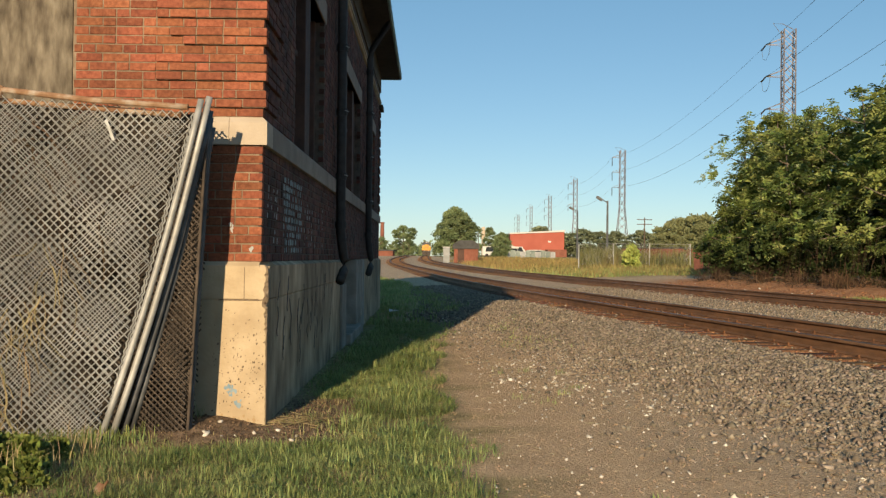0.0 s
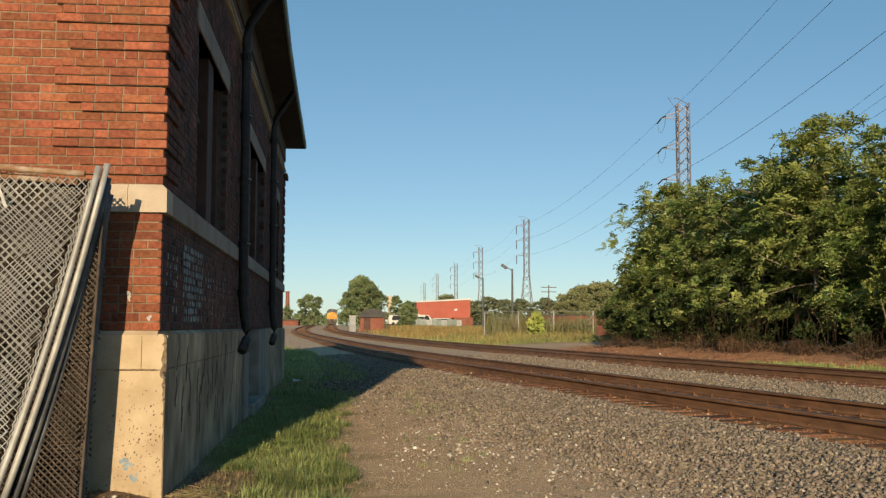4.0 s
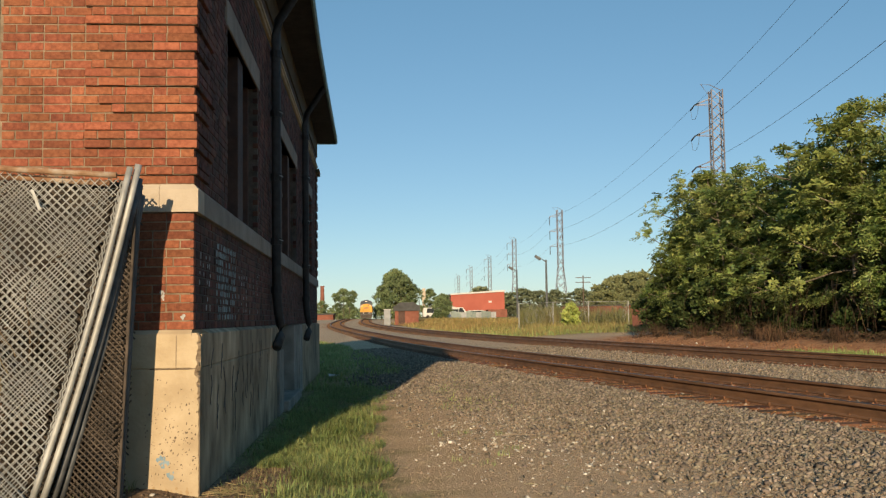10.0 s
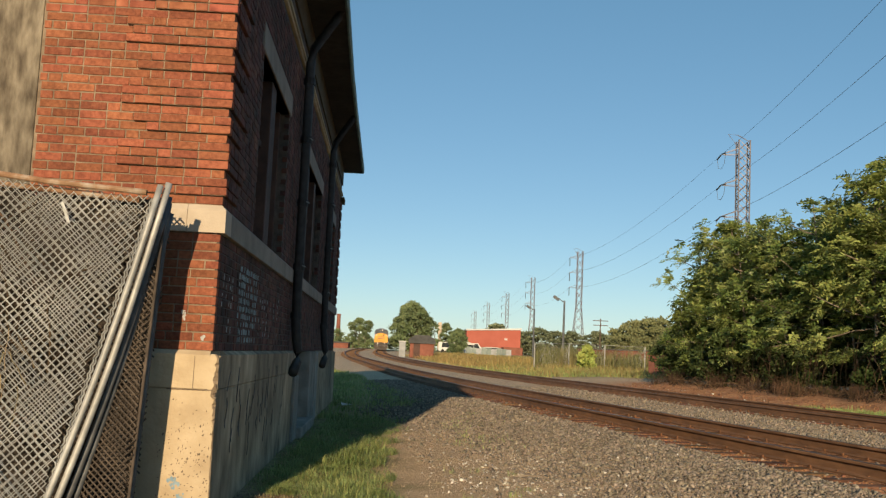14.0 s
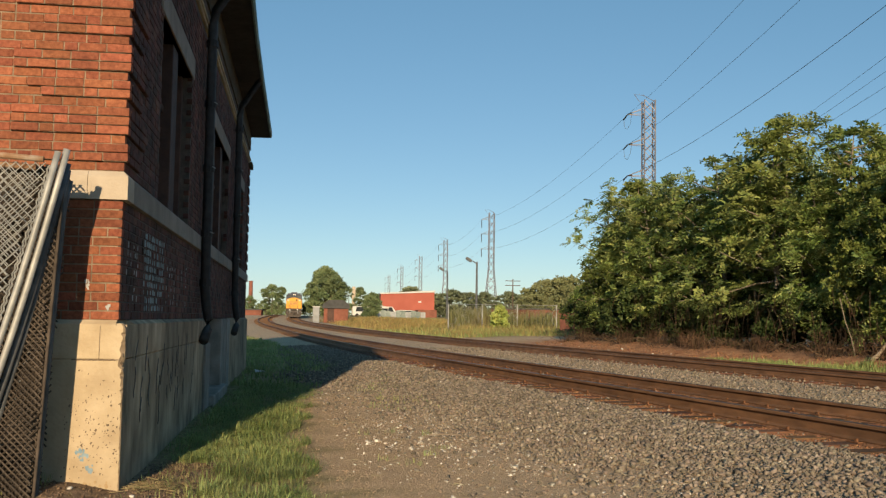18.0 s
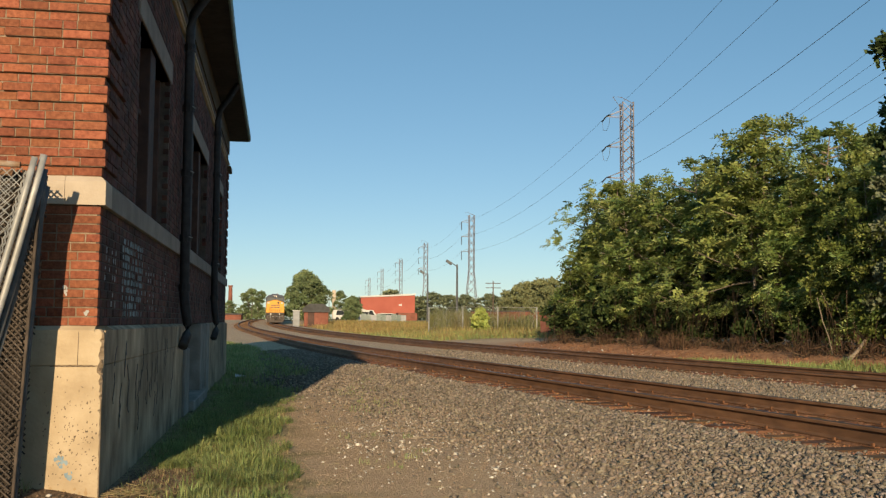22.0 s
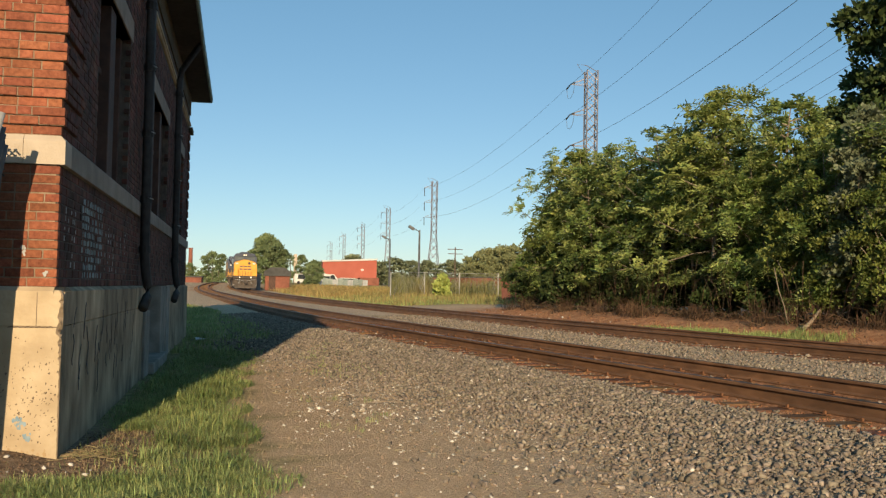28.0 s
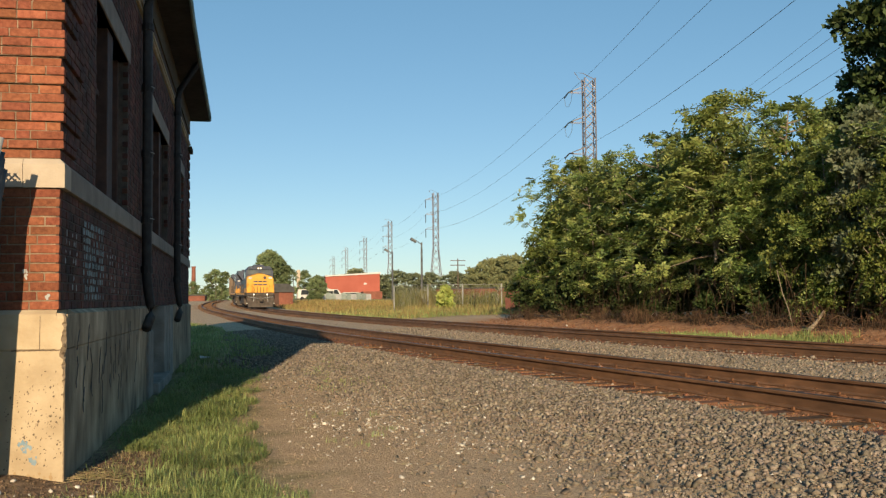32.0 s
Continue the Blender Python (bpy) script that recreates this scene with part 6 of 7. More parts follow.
def make_far():
    # red warehouse
    w = thing("warehouse", "long low red painted warehouse with a white roof edge", "building", (0, 231.5, 0.8))
    part("wall", Shape().prism([(16.4, 0), (29.2, 0), (29.2, 6.72), (16.4, 6.08)], "y", 0, 26), M["redwall"], w)
    s = Shape().raw([(16.2, -0.25, 6.1), (29.4, -0.25, 6.75), (29.4, 26.2, 6.75), (16.2, 26.2, 6.1), (16.2, -0.25, 6.4), (29.4, -0.25, 7.15), (29.4, 26.2, 7.15), (16.2, 26.2, 6.4)],
                    [(0, 1, 2, 3), (4, 5, 6, 7), (0, 1, 5, 4), (1, 2, 6, 5), (2, 3, 7, 6), (3, 0, 4, 7)])
    part("roof_edge", s, M["white"], w, "white metal roof edge")
    part("wall_sign", Shape().box(25.4, 26.1, -0.06, 0.0, 4.2, 4.6), M["white"], w)
    for x0, x1, z1, look_of in ((17.0, 21.5, 1.7, "grey"), (22.3, 24.4, 2.0, "grey"), (24.7, 29.1, 2.5, "shedbrick")):
        part("loading_shed", Shape().box(x0, x1, -6, -0.1, 0, z1, 0.03), M[look_of], w)
    # shed by the tracks
    s = thing("brick_shed", "small red brick trackside shed with a dark tarred roof", "shed", (2.4, 132.4, 0.5))
    part("wall", Shape().box(0, 3.3, 0, 3, 0, 2.05, 0.02), M["shedbrick"], s)
    part("roof", Shape().prism([(-0.25, 1.98), (3.55, 1.98), (3.45, 2.6), (2.6, 3.15), (0.7, 3.15), (-0.15, 2.6)], "y", -0.25, 3.25), M["asphaltroof"], s, "dark tarred roof")
    part("doorway", Shape().box(0.5, 1.4, -0.03, 0.0, 0.05, 2.05), M["frame"], s)
    c = thing("signal_cabinet", "grey trackside signal cabinet", "cabinet", (0.9, 131.0, 0.5))
    part("body", Shape().box(0, 0.9, 0, 0.8, 0.15, 2.1, 0.03), M["grey"], c)
    part("roof", Shape().box(-0.08, 0.98, -0.08, 0.88, 2.1, 2.22, 0.02), M["white"], c)
    part("base", Shape().box(0.05, 0.85, 0.05, 0.75, 0, 0.15), M["grey"], c)
    # corrugated metal fence before the yard
    cf = thing("corrugated_fence", "grey corrugated metal fence along a storage yard", "fence", (12.2, 178, 1.1))
    for k in range(10):
        part("panel", Shape().box(k * 0.92, k * 0.92 + 0.89, -0.03, 0.03, 0, (1.35, 1.6, 1.45)[k % 3], 0.01), M["yardgreen" if k % 3 else "grey"], cf)
    cn = thing("white_canopy", "small white canopy roof on posts beside the yard", "canopy", (10.4, 186, 1.3))
    part("roof", Shape().prism([(0, 2.0), (2.4, 2.6), (4.8, 2.0), (4.8, 1.8), (0, 1.8)], "y", 0, 4), M["white"], cn)
    for px in (0.2, 4.6):
        part("post", Shape().tube([(px, 0.2, 0), (px, 0.2, 1.9)], 0.08, 6), M["grey"], cn)
    for x, y, col, van in ((13.2, 196, "white", 1), (17.2, 195, "white", 0), (8.6, 197, "white", 1), (10.2, 190, "grey", 0)):
        v = thing("parked_van" if van else "parked_car", "white parked van by the warehouse" if van else ("white parked car by the warehouse" if col == "white" else "grey parked car by the warehouse"), "van" if van else "car", (x, y, 1.45), "parked vehicles")
        h = 2.1 if van else 1.45
        part("body", Shape().prism([(0, 0.35), (4.5, 0.35), (4.5, 0.95), (4.1, 1.05), (3.3, h), (0.5 if not van else 0.05, h), (0, 0.95)], "y", -0.9, 0.9), M[col], v)
        part("side_window", Shape().prism([(0.6, 1.05), (3.7, 1.05), (3.2, h - 0.12), (0.8, h - 0.12)], "y", -0.915, -0.905), M["glass"], v)
        for wx in (0.9, 3.6):
            part("wheel", Shape().disc((wx, -0.85, 0.33), (0, 1, 0), 0.33, 0.2), M["tyre"], v)
            part("wheel", Shape().disc((wx, 0.85, 0.33), (0, 1, 0), 0.33, 0.2), M["tyre"], v)
    # smokestack and a low wall at the end of the line
    k = thing("smokestack", "tall thin red brick smokestack far away", "chimney", (-30.5, 491, 0))
    part("shaft", Shape().tube([(0, 0, 0), (0, 0, 17.6)], 1.2, 12, 0.9), M["shedbrick"], k)
    part("rim", Shape().tube([(0, 0, 17.6), (0, 0, 18.2)], 1.1, 12), M["shedbrick"], k)
    w = thing("far_building", "low red brick building at the end of the line", "building", (-25, 300, 0.3))
    part("wall", Shape().box(-12, 10, 0, 10, 0, 2.7, 0.03), M["shedbrick"], w)
    part("roof", Shape().box(-12.3, 10.3, -0.3, 10.3, 2.7, 3.1, 0.03), M["asphaltroof"], w)
    c = thing("brick_chimney", "pale square chimney behind the round tree", "chimney", (12.5, 300, 0))
    part("shaft", Shape().box(-0.5, 0.5, -0.5, 0.5, 0, 10.6, 0.04), M["sandstone"], c)
    # utility poles
    for x, y, h in ((39.8, 188.7, 8.6), (60, 330, 9), (12, 330, 9)):
        u = thing("utility_pole", "wooden utility pole with a cross arm", "utility pole", (x, y, 0.8), "utility poles")
        part("pole", Shape().tube([(0, 0, 0), (0, 0, h)], 0.16, 6, 0.1), M["bark"], u)
        for z in (h - 0.5, h - 1.4):
            part("cross_arm", Shape().box(-1.5, 1.5, -0.06, 0.06, z, z + 0.14), M["bark"], u)


make_far()


def make_far_trees():
    g = random.Random(17)
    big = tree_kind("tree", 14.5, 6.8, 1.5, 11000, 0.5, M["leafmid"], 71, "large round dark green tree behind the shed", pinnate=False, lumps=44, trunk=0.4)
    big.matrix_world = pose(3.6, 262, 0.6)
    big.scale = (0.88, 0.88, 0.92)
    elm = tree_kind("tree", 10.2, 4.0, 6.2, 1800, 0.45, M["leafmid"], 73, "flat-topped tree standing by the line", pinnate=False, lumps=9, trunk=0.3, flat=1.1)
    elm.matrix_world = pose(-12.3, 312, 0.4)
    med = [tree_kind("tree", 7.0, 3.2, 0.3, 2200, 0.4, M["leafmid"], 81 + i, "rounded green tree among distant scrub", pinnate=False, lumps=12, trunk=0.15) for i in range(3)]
    spots = [(-10.4, 305, 5.0), (-20.5, 330, 6), (10.6, 168, 3.9), (13.5, 215, 5.0), (12.0, 185, 4.6), (36, 250, 8), (33, 262, 7), (27, 270, 9.2), (42, 260, 7.5), (48, 270, 8), (54, 265, 8.2),
             (38, 104, 5.0), (60, 270, 8), (66, 260, 8), (72, 250, 9), (40, 150, 5), (46, 150, 6), (52, 148, 6.5), (34, 140, 4.5), (58, 145, 7), (6, 300, 7), (14.5, 300, 8), (20, 290, 6), (-14.5, 318, 5)]
    hazy = [tree_kind("tree", 7.0, 3.2, 0.3, 2200, 0.36, M["leaffar"], 85 + i, "olive-green tree among distant scrub, paled for haze", pinnate=False, lumps=15, trunk=0.15) for i in range(2)]
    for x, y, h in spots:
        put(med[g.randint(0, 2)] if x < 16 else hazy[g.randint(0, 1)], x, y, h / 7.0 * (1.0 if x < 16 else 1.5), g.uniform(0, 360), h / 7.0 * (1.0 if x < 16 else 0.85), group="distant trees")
    for m in (*med, *hazy):
        retire(m)
    pale = tree_kind("shrub", 5.0, 2.6, 0.3, 2600, 0.26, M["leafpale"], 91, "pale olive-green bushes along the edge of the field", "shrub", pinnate=False, lumps=14, trunk=0.08)
    for x, y, h in ((22.6, 93, 3.0), (23.8, 95, 4.2), (25.2, 96, 4.7), (27.0, 97, 5.0), (25.4, 88, 3.9), (28.6, 99, 5.2), (23.4, 86, 2.6), (26.2, 84, 4.0), (29.5, 106, 5.2), (32.5, 102, 5.4), (35.5, 100, 5.4), (26.5, 110, 3.4)):
        put(pale, x, y, h / 5.0, g.uniform(0, 360), group="field edge bushes")
    retire(pale)
    # far woods along the horizon
    n = 7000
    x, y = RNG.uniform(-420, 620, n), RNG.uniform(420, 640, n)
    x = np.where((x > -6) & (x < 6), x + 30, x)
    h = RNG.uniform(2.0, 7.5, n)
    d = RNG.normal(0, 1, (n, 3))
    d /= np.linalg.norm(d, axis=1, keepdims=True)
    v, f = leaf_block(n, np.stack([x, y, h], -1), d, np.full(n, 2.2))
    tagged(new("far_woods", bulk("far_woods", v, f, M["leafmid"])), "distant dark green woods along the horizon", "woods", kind="stuff")


make_far_trees()


# ---- the train ----
def wheelset(parent, y, r=0.5):
    for sx in (-1, 1):
        w = part("wheel", Shape().disc((0, 0, 0), (1, 0, 0), r, 0.13, 20), M["under"], parent)
        w.matrix_local = pose(sx * 0.755, y, r)
        part("wheel_hub", Shape().disc((sx * 0.09, 0, 0), (1, 0, 0), 0.13, 0.08, 10), M["silver"], w)
    part("axle", Shape().tube([(-0.75, y, r), (0.75, y, r)], 0.08, 8), M["under"], parent)


def truck(parent, y, axles, gap):
    span = gap * (axles - 1) / 2
    t = part("truck_frame", Shape().box(-1.12, -0.95, y - span - 0.5, y + span + 0.5, 0.35, 0.85, 0.05).box(0.95, 1.12, y - span - 0.5, y + span + 0.5, 0.35, 0.85, 0.05).box(-1.0, 1.0, y - 0.3, y + 0.3, 0.45, 0.95, 0.04), M["under"], parent)
    for k in range(axles):
        wheelset(parent, y - span + gap * k)
    return t


def make_locomotive(lead):
    """Front at y = 0, body along +y, z = 0 on the rail."""
    t = thing("locomotive", "yellow-nosed dark blue diesel freight locomotive with lit headlights" if lead else "second dark blue diesel locomotive coupled behind", "locomotive", group="freight train")
    L = 22.0
    part("underframe", Shape().box(-1.5, 1.5, 0.35, L - 0.3, 1.32, 1.72, 0.04), M["under"], t)
    part("pilot", Shape().raw([(-1.45, 0.30, 1.32), (1.45, 0.30, 1.32), (1.45, 0.9, 1.32), (-1.45, 0.9, 1.32), (-1.35, -0.12, 0.12), (1.35, -0.12, 0.12), (1.35, 0.7, 0.2), (-1.35, 0.7, 0.2), (0, -0.35, 0.12), (0, 0.1, 1.32)],
                               [(0, 9, 8, 4), (9, 1, 5, 8), (0, 3, 7, 4), (1, 2, 6, 5), (2, 3, 7, 6), (0, 9, 1, 2, 3), (4, 8, 5, 6, 7)]), M["under"], t, "sooty snow plough pilot")
    part("coupler", Shape().box(-0.14, 0.14, -0.65, 0.35, 0.78, 1.0, 0.03).box(-0.2, 0.2, -0.72, -0.42, 0.72, 1.06, 0.05), M["under"], t)
    for sx in (-1, 1):
        part("step_well", Shape().box(sx * 1.5 - 0.28 * (sx > 0), sx * 1.5 + 0.28 * (sx < 0), 0.2, 0.75, 0.45, 1.32, 0.02), M["under"], t)
        part("step_edge", Shape().box(sx * 1.35 - 0.18, sx * 1.35 + 0.18, 0.10, 0.19, 0.5, 0.58), M["white"], t)
        part("hand_rail", Shape().tube([(sx * 1.46, 0.25, 1.7), (sx * 1.46, 0.25, 2.65), (sx * 1.3, 0.25, 2.7)], 0.03, 6), M["yellow"], t)
        part("hand_rail", Shape().tube([(sx * 0.95, 0.25, 1.7), (sx * 0.95, 0.25, 2.65)], 0.03, 6), M["yellow"], t)
        part("air_hose", Shape().tube([(sx * 0.4, 0.2, 1.2), (sx * 0.45, -0.1, 0.9), (sx * 0.4, -0.2, 0.55)], 0.035, 6), M["under"], t)
        for k in range(3):
            part("air_hose", Shape().tube([(sx * (0.55 + 0.22 * k), 0.16, 1.3), (sx * (0.5 + 0.22 * k), -0.12, 1.0), (sx * (0.62 + 0.2 * k), -0.1, 0.62 + 0.1 * k)], 0.03, 5), M["silver" if k == 1 else "under"], t)
        part("rail_board", Shape().box(sx * 1.2 - 0.24, sx * 1.2 + 0.24, 0.21, 0.27, 1.72, 2.3, 0.01), M["yellow"], t)
        part("uncoupling_lever", Shape().tube([(sx * 1.35, 0.05, 1.25), (sx * 0.5, -0.05, 1.12), (sx * 0.15, -0.3, 1.05)], 0.025, 5), M["silver"], t)
    for k in range(5):
        part("hand_rail", Shape().tube([(-0.7 + 0.35 * k, 0.3, 1.7), (-0.7 + 0.35 * k, 0.3, 2.35)], 0.022, 5), M["under"], t)
    part("anticlimber", Shape().box(-1.4, 1.4, 0.12, 0.4, 1.36, 1.66, 0.03), M["under"], t)
    # wide nose with a gabled top edge
    nose = [(-1.48, 1.72), (1.48, 1.72), (1.48, 3.25), (1.35, 3.45), (0.25, 3.78), (-0.25, 3.78), (-1.35, 3.45), (-1.48, 3.25)]
    front = [(u * 0.97, 0.55, z) for u, z in nose]
    back = [(u, 2.0, z + (0.12 if z > 3 else 0)) for u, z in nose]
    n = len(nose)
    part("nose", Shape().raw(front + back, [tuple(range(n))] + [(i, (i + 1) % n, n + (i + 1) % n, n + i) for i in range(n)] + [tuple(range(n, 2 * n))]), M["yellow"] if lead else M["blue"], t, "bright yellow nose" if lead else "dark blue nose")
    part("nose_door", Shape().box(-0.85, -0.25, 0.50, 0.56, 1.75, 3.2, 0.02), M["yellow"] if lead else M["blue"], t)
    # dark lettering on the nose stands as plain bars
    for x0, x1 in ((-0.74, -0.30), (-0.22, 0.22), (0.30, 0.74)):
        part("nose_marking", Shape().box(x0, x1, 0.485, 0.50, 2.88, 3.0, 0.004), M["blue"], t, "dark blue marking bar")
        part("nose_marking", Shape().box(x0, x1, 0.485, 0.50, 2.52, 2.66, 0.004), M["blue"], t, "dark blue marking bar")
    part("nose_lamp", Shape().disc((0.5, 0.53, 3.35), (0, 1, 0), 0.17, 0.06), M["under"], t)
    for sx in (-1, 1):
        part("number_board", Shape().box(sx * 1.1 - 0.17, sx * 1.1 + 0.17, 0.50, 0.56, 3.22, 3.42, 0.01), M["white"], t)
        part("ditch_light", Shape().disc((sx * 0.72, 0.10, 1.50), (0, 1, 0), 0.075, 0.08), M["lit"] if lead else M["silver"], t)
    # cab
    part("cab", Shape().prism([(-1.5, 1.72), (1.5, 1.72), (1.5, 4.15), (1.15, 4.62), (-1.15, 4.62), (-1.5, 4.15)], "y", 1.75, 4.6), M["blue"], t, "dark blue cab")
    part("cab_brow", Shape().prism([(-1.42, 4.3), (1.42, 4.3), (1.1, 4.66), (-1.1, 4.66)], "y", 1.62, 1.9), M["blue"], t)
    for sx in (-1, 1):
        part("windscreen", Shape().box(sx * 0.72 - 0.58, sx * 0.72 + 0.58, 1.70, 1.76, 3.72, 4.26, 0.02), M["trainglass"], t)
        part("side_window", Shape().box(sx * 1.51 - 0.015, sx * 1.51 + 0.015, 2.4, 3.9, 3.3, 4.0), M["trainglass"], t)
        part("cab_stripe", Shape().box(sx * 1.51 - 0.012, sx * 1.51 + 0.012, 1.76, 4.6, 1.75, 2.2), M["yellow"], t, "yellow side panel")
    hl = part("headlight_box", Shape().box(-0.32, 0.32, 1.60, 1.8, 4.30, 4.56, 0.03), M["under"], t)
    for sx in (-1, 1):
        part("headlight", Shape().disc((sx * 0.14, 1.585, 4.43), (0, 1, 0), 0.075, 0.04), M["lit"] if lead else M["silver"], hl)
    part("air_conditioner", Shape().box(-0.6, 0.6, 2.8, 4.2, 4.60, 4.86, 0.05), M["blue"], t)
    part("horn", Shape().tube([(0.35, 4.9, 4.7), (0.35, 4.3, 4.85)], 0.06, 8, 0.13), M["silver"], t)
    # long hood, radiators, tank
    part("long_hood", Shape().prism([(-0.95, 1.72), (0.95, 1.72), (0.95, 4.1), (0.75, 4.4), (-0.75, 4.4), (-0.95, 4.1)], "y", 4.6, L - 1.0), M["blue"], t)
    part("dynamic_brake", Shape().box(-1.2, 1.2, 5.2, 8.2, 3.5, 4.5, 0.05), M["blue"], t)
    part("radiator", Shape().prism([(-1.0, 3.3), (1.0, 3.3), (1.55, 4.1), (1.55, 4.5), (-1.55, 4.5), (-1.55, 4.1)], "y", 16.2, 20.6), M["blue"], t)
    part("exhaust", Shape().box(-0.4, 0.4, 11.4, 12.4, 4.4, 4.62, 0.04), M["under"], t)
    for sx in (-1, 1):
        part("walkway_stripe", Shape().box(sx * 1.505 - 0.012, sx * 1.505 + 0.012, 4.65, L - 0.5, 1.5, 1.68), M["yellow"], t, "yellow sill stripe")
        rail = Shape().tube([(sx * 1.46, 4.7, 2.75), (sx * 1.46, L - 0.6, 2.75)], 0.025, 5)
        for k in range(9):
            yy = 4.8 + k * (L - 5.6) / 8
            rail.tube([(sx * 1.46, yy, 1.7), (sx * 1.46, yy, 2.75)], 0.022, 5)
        part("hand_rail", rail, M["under"], t)
    part("fuel_tank", Shape().prism([(-1.35, 0.45), (-1.2, 0.3), (1.2, 0.3), (1.35, 0.45), (1.35, 1.3), (-1.35, 1.3)], "y", 7.6, 13.6), M["under"], t)
    truck(t, 4.0, 3, 1.8)
    truck(t, L - 4.4, 3, 1.8)
    return t, L + 0.9


def make_freight_car():
    t = thing("freight_car", "brown covered hopper car rolling behind the locomotives", "freight car", group="freight train")
    L = 15.6
    part("body", Shape().prism([(-1.5, 1.5), (1.5, 1.5), (1.58, 3.2), (1.45, 4.3), (0.6, 4.62), (-0.6, 4.62), (-1.45, 4.3), (-1.58, 3.2)], "y", 1.4, L - 1.4), M["cargrey"], t)
    for k in range(9):
        yy = 1.6 + k * (L - 3.2) / 8
        for sx in (-1, 1):
            part("side_rib", Shape().box(sx * 1.55 - 0.06, sx * 1.55 + 0.06, yy - 0.05, yy + 0.05, 1.5, 4.25), M["cargrey"], t)
    for y in (4.2, 7.8, 11.4):
        part("hopper_bay", Shape().raw([(-1.2, y - 1.5, 1.5), (1.2, y - 1.5, 1.5), (1.2, y + 1.5, 1.5), (-1.2, y + 1.5, 1.5), (-0.4, y - 0.4, 0.6), (0.4, y - 0.4, 0.6), (0.4, y + 0.4, 0.6), (-0.4, y + 0.4, 0.6)],
                                       [(0, 1, 2, 3), (4, 5, 6, 7), (0, 1, 5, 4), (1, 2, 6, 5), (2, 3, 7, 6), (3, 0, 4, 7)]), M["cargrey"], t)
    part("roof_walk", Shape().box(-0.3, 0.3, 1.5, L - 1.5, 4.62, 4.68), M["under"], t)
    for yy in (0.1, L - 0.3):
        part("end_platform", Shape().box(-1.45, 1.45, yy, yy + 0.2, 1.1, 1.5, 0.03), M["under"], t)
        part("ladder", Shape().tube([(-1.2, yy + 0.1, 1.4), (-1.2, yy + (0.9 if yy < 1 else -0.7), 4.2)], 0.04, 5), M["under"], t)
    part("centre_sill", Shape().box(-0.25, 0.25, -0.3, L + 0.3, 0.85, 1.3, 0.02), M["under"], t)
    truck(t, 2.0, 2, 1.75)
    truck(t, L - 2.0, 2, 1.75)
    return t, L + 0.6


TRAIN = []


def make_train():
    back = 0.0
    for lead in (True, False):
        t, ln = make_locomotive(lead)
        TRAIN.append((t, back, ln))
        back += ln
    car, ln = make_freight_car()
    TRAIN.append((car, back, ln))
    for k in range(1, 8):
        c = copy_thing(car, pose(0, 0, 0))
        back += ln
        TRAIN.append((c, back, ln))


make_train()


